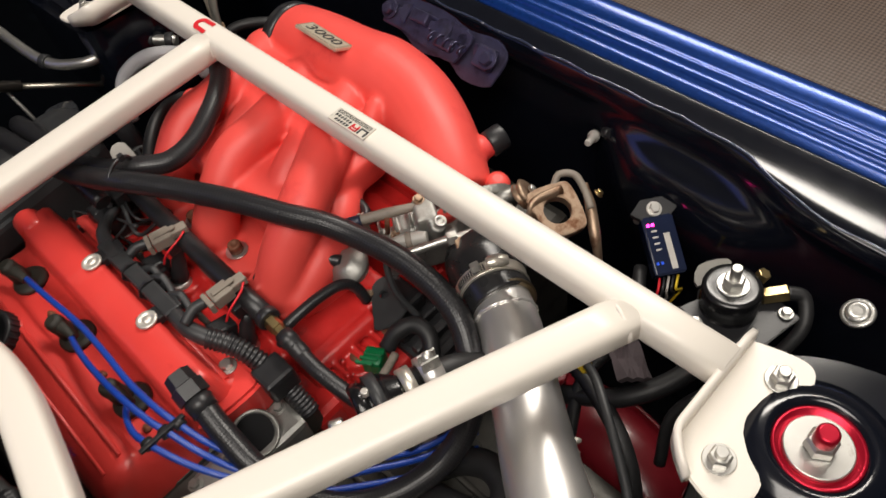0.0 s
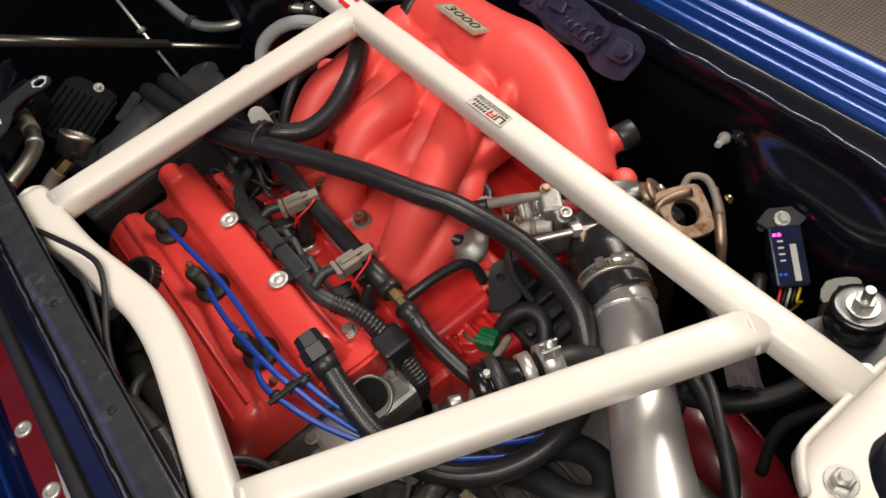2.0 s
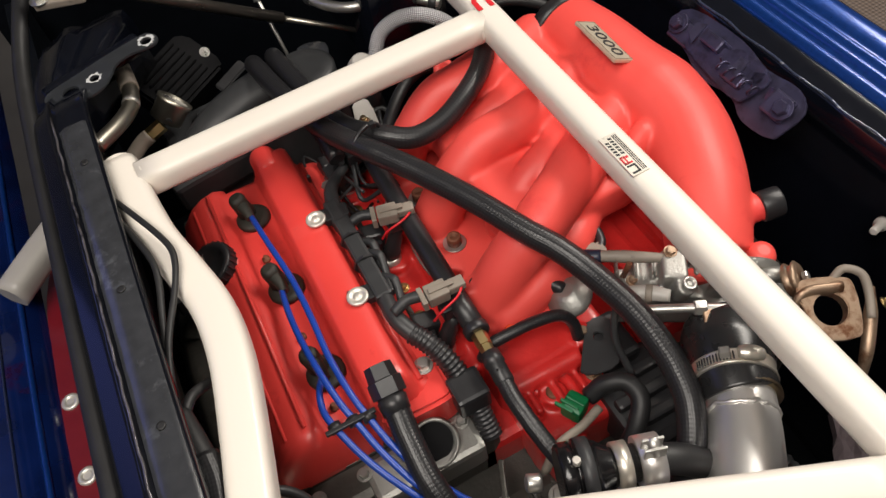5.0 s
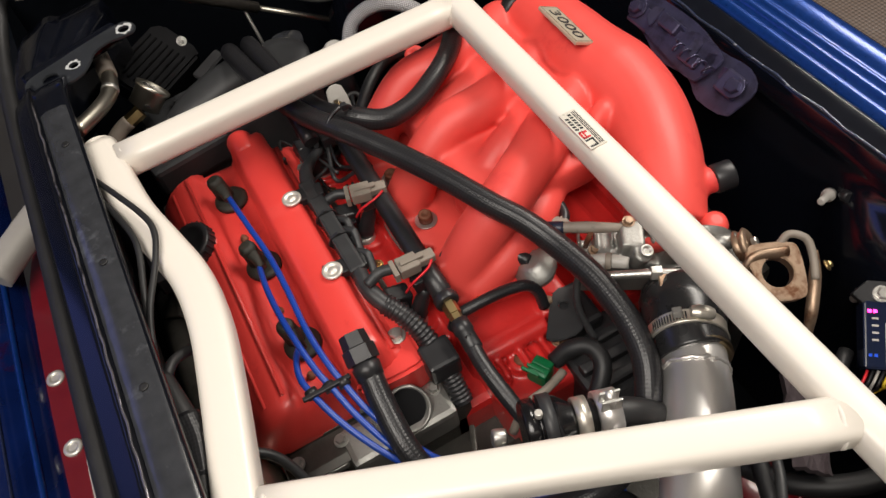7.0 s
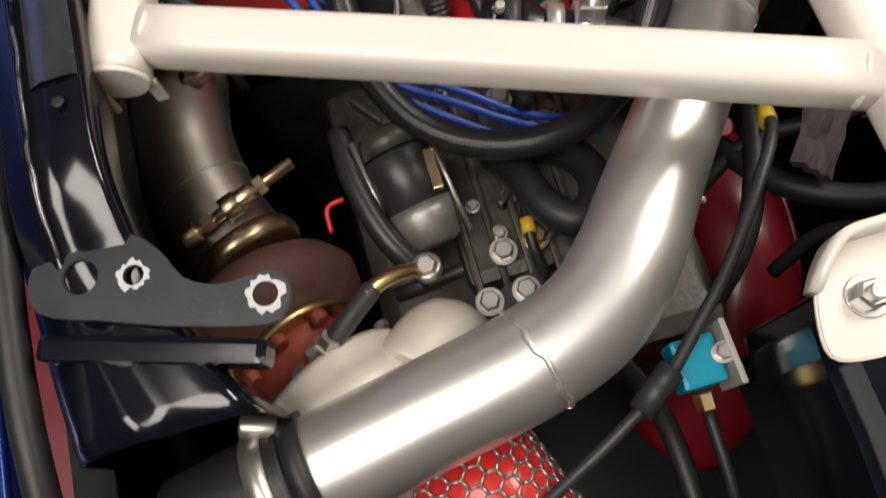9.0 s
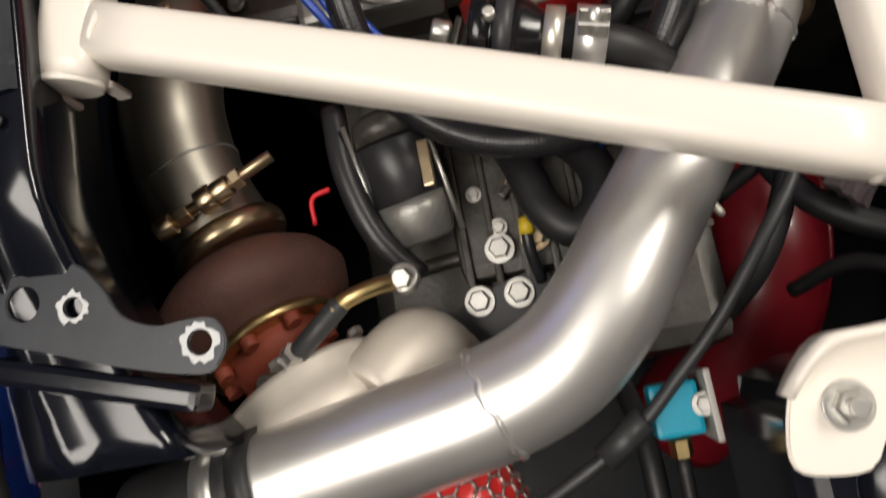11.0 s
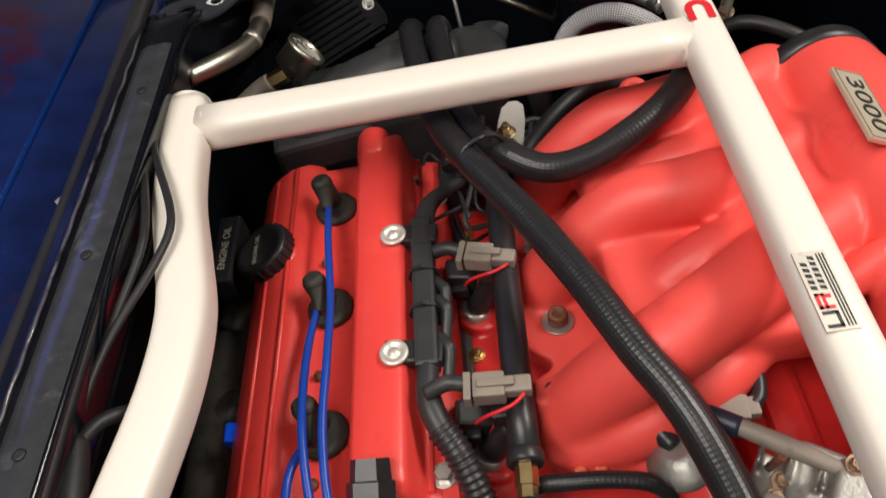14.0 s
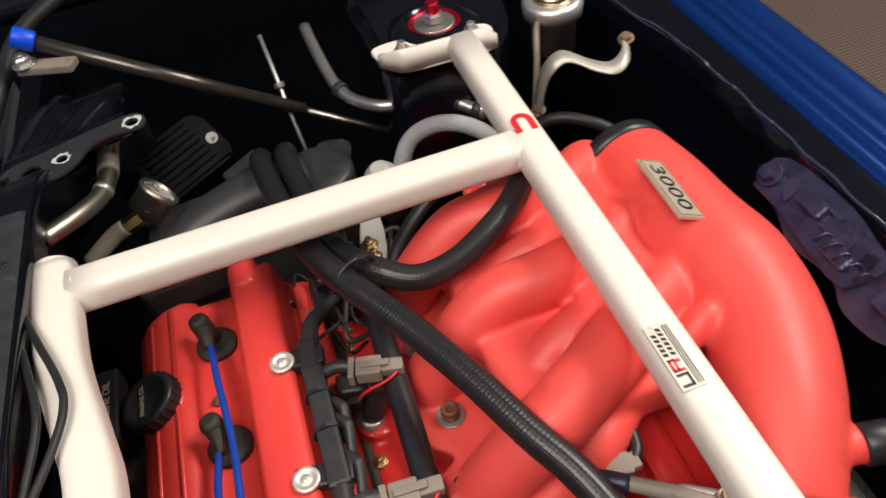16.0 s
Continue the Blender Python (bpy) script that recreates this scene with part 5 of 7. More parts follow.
    w = thing("grey_connector", (-0.02, 0.284, -0.105), "aged grey connector on a black lead", "connector")
    bm = box(B(), (-0.035, 0.277, -0.112), (-0.010, 0.294, -0.098), 0.002, Matrix.Rotation(-0.1, 3, "Z"))
    box(bm, (-0.013, 0.279, -0.109), (-0.003, 0.292, -0.100), 0.002)
    part("shell", bm, GREYPLASTIC, w)
    part("lead", tube(B(), [(-0.008, 0.286, -0.105), (0.0, 0.295, -0.104), (0.002, 0.315, -0.104), (-0.008, 0.335, -0.108)], 0.005, 10), PLASTIC, w)
    part("tail", tube(B(), [(-0.035, 0.286, -0.105), (-0.055, 0.284, -0.112)], 0.006, 10), CONDUIT, w)


small_fittings()

# ---- throttle body ----


def throttle():
    tb = thing("throttle_body", (0.03, 0.19, -0.09), "grey cast throttle body with a rusty cable linkage", "throttle body")
    ax = Vector((-0.42, -0.82, -0.30)).normalized()
    c = Vector((0.066, 0.198, -0.092))
    turn = Matrix.Rotation(-0.56, 3, "Z")
    bm = lathe(B(), [(-0.006, 0.030), (0, 0.046), (0.010, 0.046), (0.012, 0.037), (0.030, 0.035), (0.052, 0.034), (0.055, 0.030)], c, ax, 36)
    box(bm, (-0.014, 0.188, -0.125), (0.058, 0.238, -0.078), 0.006, turn)
    box(bm, (-0.030, 0.206, -0.120), (0.004, 0.244, -0.084), 0.004, turn)
    box(bm, (0.004, 0.196, -0.088), (0.026, 0.226, -0.054), 0.003, turn)
    box(bm, (0.028, 0.186, -0.085), (0.060, 0.206, -0.060), 0.003, turn)
    box(bm, (-0.022, 0.196, -0.095), (-0.002, 0.212, -0.068), 0.003, turn)
    box(bm, (0.040, 0.160, -0.095), (0.082, 0.182, -0.070), 0.004, turn)
    for k in range(4):
        box(bm, (-0.020 + 0.012 * k, 0.236 - 0.010 * k, -0.084), (-0.017 + 0.012 * k, 0.256 - 0.010 * k, -0.072), 0.0008, turn)
    lathe(bm, rounded(0.020, 0.0085, 0.0015), (0.010, 0.196, -0.078), (0.1, -0.35, 1), 16)
    lathe(bm, rounded(0.018, 0.007, 0.0015), (0.035, 0.180, -0.078), (0.2, -0.3, 1), 16)
    lathe(bm, rounded(0.030, 0.010, 0.002), (0.050, 0.188, -0.074), (0.85, -0.5, 0.25), 16)
    remeshed(part("casting", bm, CAST, tb), 0.0016, 2)
    for x, y, z, r, v in ((0.0145, 0.1895, -0.058, 0.0062, (0.1, -0.35, 1)), (0.040, 0.176, -0.060, 0.005, (0.2, -0.3, 1))):
        bm = lathe(B(), [(0, r), (0.002, r), (0.0025, r * 0.8), (0.0015, r * 0.5), (0.0, r * 0.4)], (x, y, z), v, 18)
        part("plug", bm, ZINC, tb)
    shaft = part("shaft", tube(B(), [(-0.036, 0.190, -0.058), (0.0, 0.168, -0.055), (0.034, 0.148, -0.055), (0.062, 0.138, -0.058)], 0.0040, 12), ZINC, tb, "bright steel throttle shaft")
    part("lock_nut", lathe(B(), rounded(0.010, 0.0068, 0.001), (0.001, 0.1675, -0.055), (0.86, -0.5, 0), 6), ZINC, shaft)
    part("tab", box(B(), (0.001, 0.148, -0.072), (0.010, 0.161, -0.052), 0.001, turn), RUSTZINC, tb, "rusty steel tab")
    link = part("idle_rod", tube(B(), [(-0.035, 0.258, -0.062), (-0.012, 0.241, -0.060), (0.013, 0.222, -0.058)], [0.0052, 0.0058, 0.0042], 12), GREYPLASTIC, tb, "grey linkage rod")
    part("rod_boot", tube(B(), [(-0.058, 0.270, -0.066), (-0.045, 0.264, -0.064), (-0.030, 0.254, -0.062)], [0.0062, 0.0072, 0.0064], 12), WIREDARK, link)
    con = part("connector", tube(B(), [(-0.030, 0.214, -0.070), (-0.016, 0.204, -0.067), (-0.003, 0.191, -0.065)], [0.0068, 0.0075, 0.0056], 8), PALE, tb, "pale grey connector")
    part("collar", lathe(B(), rounded(0.006, 0.0082, 0.001), (-0.018, 0.205, -0.067), (0.75, -0.65, 0.1), 12), GREYPLASTIC, con)
    part("sensor_lead", tube(B(), [(-0.030, 0.214, -0.070), (-0.042, 0.212, -0.085), (-0.050, 0.198, -0.11), (-0.046, 0.175, -0.14)], 0.0035, 10), CONDUIT, tb)
    part("rust_pin", tube(B(), [(-0.016, 0.238, -0.084), (-0.014, 0.234, -0.060)], 0.0026, 10), RUSTBOLT, tb)
    for x, y, z in ((0.019, 0.2225, -0.0545), (0.052, 0.196, -0.060), (-0.012, 0.229, -0.0835), (0.068, 0.168, -0.070), (-0.018, 0.220, -0.0835)):
        part("screw", hexbolt(B(), (x, y, z), (0, -0.2, 1), s=0.0042), RUSTZINC, tb)
    part("nipple", tube(B(), [(0.066, 0.172, -0.066), (0.088, 0.157, -0.060)], 0.0072, 16), CAST, tb)
    part("red_cap", lathe(B(), [(0, 0.013), (0.012, 0.013), (0.018, 0.010), (0.020, 0.005)], (0.094, 0.190, -0.086), (0, -0.1, 1), 20), RED_MATTE, tb, "red rounded boss")
    # folded bracket: two side cheeks joined by top and bottom bars
    m = Matrix.Translation((0.097, 0.116, -0.066)) @ Matrix.Rotation(-0.45, 4, "Z") @ Matrix.Rotation(0.35, 4, "X")
    frame_out = smooth_outline([(-0.017, -0.027), (0.012, -0.027), (0.021, -0.018), (0.021, 0.016), (0.012, 0.024), (-0.019, 0.024), (-0.025, 0.012), (-0.022, 0.0)], 3)
    bm = plate(B(), frame_out, 0.007, 0.013, [(-0.001, -0.002, 0.0135)], 0.001, m)
    part("cable_bracket", bm, RUSTZINC, tb, "rust-flecked folded cable bracket")
    part("bracket_arm", tube(B(), [(0.074, 0.128, -0.085), (0.078, 0.131, -0.066), (0.087, 0.133, -0.056), (0.112, 0.122, -0.054)], 0.0042, 10, flat=1.5), RUSTZINC, tb, "rusty folded arm")
    bm = lathe(B(), [(-0.006, 0.013), (-0.004, 0.0155), (-0.001, 0.0125), (0.001, 0.0125), (0.004, 0.0155), (0.006, 0.013), (0.006, 0.004)], (0.091, 0.150, -0.062), (0.6, -0.45, 0.6), 24)
    part("cable_wheel", bm, RUSTZINC, tb)
    part("wheel_bolt", hexbolt(B(), (0.095, 0.147, -0.058), (0.6, -0.45, 0.6), s=0.0045, washer=False), ZINC, tb)
    part("hook", tube(B(), [(0.112, 0.132, -0.056), (0.122, 0.133, -0.049), (0.131, 0.122, -0.050), (0.128, 0.108, -0.058), (0.118, 0.092, -0.066)], 0.0036, 10), GREYPLASTIC, tb, "grey hooked cable end")
    part("throttle_cable", tube(B(), [(0.134, 0.112, -0.058), (0.122, 0.096, -0.068), (0.104, 0.076, -0.082), (0.094, 0.062, -0.11)], [0.0028, 0.0055, 0.0055, 0.0032], 12), RUSTZINC, tb, "cable with a plated ferrule")
    part("screw", hexbolt(B(), (0.136, 0.098, -0.066), (0.6, -0.3, 0.6), s=0.0035), BRASS, tb)
    cp = thing("silicone_coupler", (-0.004, 0.125, -0.07), "black silicone coupler with steel worm clamps", "hose coupler")
    p0, p1 = Vector((0.030, 0.158, -0.088)), Vector((-0.008, 0.094, -0.080))
    part("sleeve", tube(B(), [(0.024, 0.150, -0.086), (0.019, 0.142, -0.084), (0.010, 0.128, -0.080), (-0.001, 0.112, -0.078), p1], [0.0345, 0.037, 0.0368, 0.0325, 0.0318], 36), COUPLER, cp)
    d = (p1 - p0).normalized()
    k = Vector((-0.003, 0.109, -0.0775))
    band = part("worm_clamp", lathe(B(), [(-0.006, 0.0322), (-0.006, 0.0342), (-0.005, 0.0336), (0.005, 0.0336), (0.006, 0.0342), (0.006, 0.0322)], k, d, 40), PALESTEEL, cp, "slotted steel worm clamp")
    up = (Vector((0, 0, 1)) - d * d.z).normalized()
    side = up.cross(d)

    def round_at(a):
        return (up * math.cos(a) - side * math.sin(a)).normalized()
    sign = 1 if round_at(0.5).x < round_at(-0.5).x else -1
    bm = B()
    for a in range(2, 15):
        r = round_at(sign * a * 0.075)
        tube(bm, [k + r * 0.0338 - d * 0.0036, k + r * 0.0338 + d * 0.0036], 0.0007, 4, smooth=False)
    part("slots", bm, INK, band)
    # the screw's housing lies along the band
    bm = tube(B(), [k + round_at(sign * a) * 0.0375 for a in (0.05, -0.12, -0.30, -0.46)], [0.0048, 0.0062, 0.0062, 0.005], 12, flat=0.8)
    part("screw_housing", bm, PALESTEEL, band)
    bm = lathe(B(), rounded(0.008, 0.0052, 0.001), k + round_at(sign * 0.22) * 0.0385, round_at(sign * 0.22).cross(d) * -sign, 6)
    part("clamp_screw", bm, ZINC, band)
    ring = part("pipe_lip", lathe(B(), [(0, 0.0300), (0, 0.0322), (0.003, 0.0322), (0.003, 0.0300)], p1 - d * 0.001, d, 36), GOLD, cp, "heat-tinted pipe lip")


COUPLER = material("satin_black_silicone", (0.016, 0.016, 0.017), 0.28, vary=0.2, bump=0.06, bump_scale=60)
WIREDARK = material("dark_blue_black_boot", (0.02, 0.025, 0.05), 0.4)
throttle()

# ---- charge pipe and turbo ----
PIPE = [(-0.005, 0.100, -0.080), (-0.030, 0.062, -0.080), (-0.070, 0.012, -0.079), (-0.102, -0.028, -0.077), (-0.128, -0.062, -0.075), (-0.160, -0.090, -0.075), (-0.205, -0.106, -0.076), (-0.27, -0.118, -0.080), (-0.345, -0.131, -0.085)]


def charge_pipe():
    cp = thing("charge_pipe", (-0.13, -0.06, -0.08), "brushed aluminium charge pipe with welded bend", "charge pipe")
    part("pipe", tube(B(), PIPE, [0.0275, 0.028, 0.0295, 0.031, 0.0325, 0.033, 0.033, 0.033, 0.033], 40, 10), ALU, cp)
    rnd2 = random.Random(4)

    def bead(c, axis, r):
        bm = B()
        q = Vector(axis).normalized().to_track_quat("Z", "Y").to_matrix()
        tube(bm, [Vector(c) + q @ Vector((r * math.cos(a), r * math.sin(a), 0.0012 * rnd2.uniform(-1, 1))) for a in [2 * math.pi * k / 60 for k in range(61)]], [0.0017 + 0.0006 * rnd2.random() for _ in range(61)], 6, 2)
        part("weld_bead", bm, ALU, cp, "rippled weld bead")
    bead((-0.199, -0.1045, -0.076), (-0.93, -0.33, 0), 0.033)
    bead((-0.017, 0.082, -0.080), (-0.56, -0.83, 0), 0.0278)
    bm = lathe(B(), [(0, 0.0335), (0, 0.037), (0.012, 0.037), (0.012, 0.0335)], (-0.336, -0.1295, -0.0845), (-0.98, -0.17, 0), 36)
    part("sleeve_edge", bm, RUBBER, cp)
    bm = tube(B(), [(-0.345, -0.131, -0.086), (-0.375, -0.137, -0.089), (-0.42, -0.145, -0.095)], 0.037, 32)
    part("sleeve", bm, RUBBER, cp, "black silicone sleeve")
    band = part("worm_clamp", lathe(B(), [(0, 0.0372), (0, 0.0386), (0.013, 0.0386), (0.013, 0.0372)], (-0.358, -0.134, -0.0875), (-0.98, -0.17, 0), 36), ZINC, cp, "steel worm clamp")
    bm = lathe(B(), rounded(0.022, 0.007, 0.002), (-0.352, -0.102, -0.068), (-0.9, 0.3, 0.2), 12)
    part("screw", bm, ZINC, band)


charge_pipe()


def turbo():
    tu = thing("turbocharger", (-0.31, -0.03, -0.17), "turbocharger with rusty turbine and pale compressor housing", "turbocharger")
    ax = Vector((0.46, -0.86, 0.20)).normalized()
    c = Vector((-0.366, -0.018, -0.165))
    prof = [(-0.040, 0.030), (-0.036, 0.042), (-0.028, 0.057), (-0.014, 0.071), (0.0, 0.076), (0.012, 0.071), (0.020, 0.058), (0.024, 0.045), (0.030, 0.042)]
    part("turbine_housing", lathe(B(), prof, c, ax, 44), IRON, tu, "brown rusted iron turbine housing")
    part("heat_ring", lathe(B(), [(0.026, 0.050), (0.030, 0.0515), (0.033, 0.050)], c, ax, 40), BRASS, tu, "tarnished clamp ring")
    bm = lathe(B(), [(0.030, 0.040), (0.040, 0.034), (0.055, 0.032), (0.064, 0.046), (0.074, 0.047)], c, ax, 36)
    core = part("centre_housing", bm, ORANGE, tu, "orange-brown centre housing")
    for k in range(8):
        a = 2 * math.pi * k / 8
        q = ax.to_track_quat("Z", "Y").to_matrix()
        part("boss", lathe(B(), rounded(0.012, 0.006, 0.001), c + ax * 0.028 + q @ Vector((0.042 * math.cos(a), 0.042 * math.sin(a), 0)), ax, 10), ORANGE, core)
    part("compressor_housing", lathe(B(), [(0.072, 0.05), (0.073, 0.062), (0.078, 0.064), (0.084, 0.060), (0.095, 0.066), (0.108, 0.068), (0.120, 0.062), (0.130, 0.046), (0.138, 0.034), (0.16, 0.034)], c, ax, 48), COMPRESSOR, tu, "pale cast aluminium compressor housing")
    part("scroll", tube(B(), [c + ax * 0.108 + Vector(v) for v in ((0.035, 0.02, 0.03), (0.065, 0.045, 0.0), (0.08, 0.03, -0.03))], [0.026, 0.03, 0.03], 24), COMPRESSOR, tu)
    q = ax.to_track_quat("Z", "Y").to_matrix()
    for k in range(6):
        a = 2 * math.pi * k / 6 + 0.3
        part("housing_bolt", hexbolt(B(), c + ax * 0.071 + q @ Vector((0.0585 * math.cos(a), 0.0585 * math.sin(a), 0)), -ax, s=0.0055, washer=False), ZINC, tu)
    oil = part("oil_line", tube(B(), [(-0.316, -0.056, -0.096), (-0.298, -0.044, -0.090), (-0.280, -0.030, -0.092), (-0.26, -0.022, -0.108), (-0.246, -0.020, -0.125)], 0.0055, 14), BRASS, tu, "brass-braided oil line")
    part("line_sleeve", tube(B(), [(-0.314, -0.055, -0.095), (-0.298, -0.044, -0.090), (-0.282, -0.031, -0.092)], 0.0068, 14), CONDUIT, oil)
    bm = lathe(B(), [(0, 0.009), (0.012, 0.009), (0.013, 0.007), (0.02, 0.007)], (-0.326, -0.062, -0.104), (0.6, 0.4, 0.7), 6)
    lathe(bm, rounded(0.014, 0.0075, 0.001), (-0.336, -0.068, -0.114), (-0.3, -0.2, 0.9), 12)
    part("line_fitting", bm, ZINC, oil, "bright hexagon fittings")
    bm = lathe(B(), rounded(0.010, 0.0105, 0.002), (-0.246, -0.020, -0.128), (0, 0.2, 1), 16)
    hexbolt(bm, (-0.246, -0.020, -0.118), s=0.007, washer=False)
    part("banjo_bolt", bm, ZINC, oil)
    dp = thing("downpipe", (-0.38, 0.1, -0.16), "dull titanium-grey downpipe with a V-band clamp", "exhaust pipe")
    part("pipe", tube(B(), [(-0.372, 0.036, -0.150), (-0.386, 0.068, -0.146), (-0.397, 0.11, -0.146), (-0.401, 0.16, -0.152), (-0.398, 0.24, -0.19), (-0.392, 0.32, -0.28)], 0.0375, 32), STAINLESS, dp)
    bm = B()
    d = Vector((-0.4, 0.9, 0.02)).normalized()
    q2 = d.to_track_quat("Z", "Y").to_matrix()
    tube(bm, [Vector((-0.392, 0.088, -0.146)) + q2 @ Vector((0.0377 * math.cos(a), 0.0377 * math.sin(a), 0)) for a in [2 * math.pi * k / 40 for k in range(41)]], 0.0011, 6, 2)
    part("weld_bead", bm, CAST, dp)
    vb = part("v_band", lathe(B(), [(-0.008, 0.038), (-0.007, 0.0408), (-0.002, 0.0425), (0.002, 0.0425), (0.007, 0.0408), (0.008, 0.038)], (-0.370, 0.034, -0.150), d, 40), GOLD, dp, "gold-tinted V-band clamp")
    e0, e1 = Vector((-0.399, 0.040, -0.102)), Vector((-0.315, 0.075, -0.102))
    bm = tube(B(), [e0, e1], 0.0042, 12)
    ee = (e1 - e0).normalized()
    for s, r, w in ((0.0, 0.0075, 0.013), (0.016, 0.006, 0.010), (0.034, 0.009, 0.012), (0.044, 0.0075, 0.014), (0.060, 0.007, 0.008)):
        lathe(bm, rounded(w, r, 0.001), e0 + ee * s, ee, 6 if w < 0.011 else 16)
    part("t_bolt", bm, GOLD, vb, "T-bolt with nut and trunnion")
    sn = thing("oxygen_sensor", (-0.372, 0.18, -0.12), "brass-bodied oxygen sensor in the downpipe", "sensor")
    bm = lathe(B(), [(0, 0.012), (0.006, 0.012), (0.007, 0.009), (0.012, 0.009)], (-0.376, 0.178, -0.128), (0.05, 0.5, 1), 6)
    lathe(bm, [(0.010, 0.0075), (0.034, 0.007), (0.036, 0.005)], (-0.376, 0.178, -0.128), (0.05, 0.5, 1), 16)
    part("body", bm, RUSTZINC, sn)
    part("lead", tube(B(), [(-0.374, 0.20, -0.095), (-0.370, 0.215, -0.085), (-0.350, 0.205, -0.10), (-0.335, 0.175, -0.13)], 0.0045, 10), CONDUIT, sn)
    ex = thing("exhaust_manifold", (-0.39, 0.36, -0.2), "dull grey exhaust manifold beside the cam cover", "exhaust manifold")
    part("log", tube(B(), [(-0.395, 0.20, -0.20), (-0.398, 0.28, -0.185), (-0.398, 0.40, -0.185), (-0.395, 0.5, -0.20)], 0.026, 20), CASTDARK, ex)
    for y in (0.265, 0.37, 0.47):
        part("runner", tube(B(), [(-0.365, y, -0.19), (-0.385, y, -0.175), (-0.40, y - 0.02, -0.18)], 0.019, 16), CASTDARK, ex)
    bl = part("blue_tag", box(B(), (-0.372, 0.318, -0.14), (-0.362, 0.334, -0.128), 0.002), BLUEPLASTIC, ex, "blue plastic clip")
    st = thing("starter_motor", (-0.24, 0.05, -0.19), "black starter motor with a grey cast nose", "starter motor")
    ax2 = Vector((0.15, -0.95, -0.25)).normalized()
    c2 = Vector((-0.247, 0.088, -0.165))
    part("can", lathe(B(), [(0.0, 0.026), (0.002, 0.0275), (0.045, 0.0275), (0.046, 0.026)], c2, ax2, 32), PLASTIC, st)
    part("end_cap", lathe(B(), [(-0.022, 0.014), (-0.018, 0.023), (-0.001, 0.0265)], c2, ax2, 30), CASTDARK, st)
    part("nose", lathe(B(), [(0.045, 0.0275), (0.055, 0.027), (0.075, 0.022), (0.078, 0.016)], c2, ax2, 28), CAST, st, "grey cast nose")
    part("data_plate", box(B(), (-0.226, 0.045, -0.158), (-0.218, 0.078, -0.148), 0.001), GOLD, st, "pale data plate")
    for s in (-1, 1):
        q3 = c2 + ax2 * -0.01 + Vector((0.028 * s, 0.003, 0.012))
        part("through_bolt", tube(B(), [q3, q3 + ax2 * 0.09], 0.0022, 8), ZINC, st)
    cv = thing("starter_cable", (-0.27, 0.04, -0.18), "thick black battery cable to the starter", "cable")
    part("cable", tube(B(), [(-0.285, 0.12, -0.165), (-0.282, 0.07, -0.16), (-0.268, 0.02, -0.165), (-0.245, -0.012, -0.18)], 0.0095, 14), PLASTIC, cv)
    part("red_wire", tube(B(), [(-0.293, 0.058, -0.15), (-0.305, 0.052, -0.145), (-0.307, 0.035, -0.15)], 0.0018, 8), INKRED, cv, "thin red wire")
    fl = thing("air_filter", (-0.24, -0.18, -0.19), "cone air filter in a honeycomb wire cage", "air filter")
    fa = Vector((0.45, -0.88, -0.1)).normalized()
    fc = Vector((-0.268, -0.130, -0.165))
    part("cone", lathe(B(), [(0, 0.050), (0.09, 0.042), (0.095, 0.03)], fc, fa, 32), RED_DARK, fl, "dark red pleated gauze cone")
    bm = B()
    fq = fa.to_track_quat("Z", "Y").to_matrix()
    for i in range(9):
        for k in range(22):
            a, h = 2 * math.pi * (k + 0.5 * (i % 2)) / 22, 0.002 + 0.0103 * i
            r = 0.0515 - 0.009 * h / 0.09
            for da, dh in ((0, 0.0075), (0.10, -0.0035), (-0.10, -0.0035)):
                p0 = fc + fq @ Vector((r * math.cos(a), r * math.sin(a), h))
                p1 = fc + fq @ Vector((r * math.cos(a + da * 1.42), r * math.sin(a + da * 1.42), h + dh))
                tube(bm, [p0, p1], 0.0011, 4, smooth=False)
    part("cage", bm, ZINC, fl, "honeycomb wire cage")
    part("neck_band", lathe(B(), [(-0.012, 0.05), (-0.012, 0.053), (0.004, 0.053), (0.004, 0.05)], fc, fa, 32), ZINC, fl)


turbo()

# ---- near side clutter ----


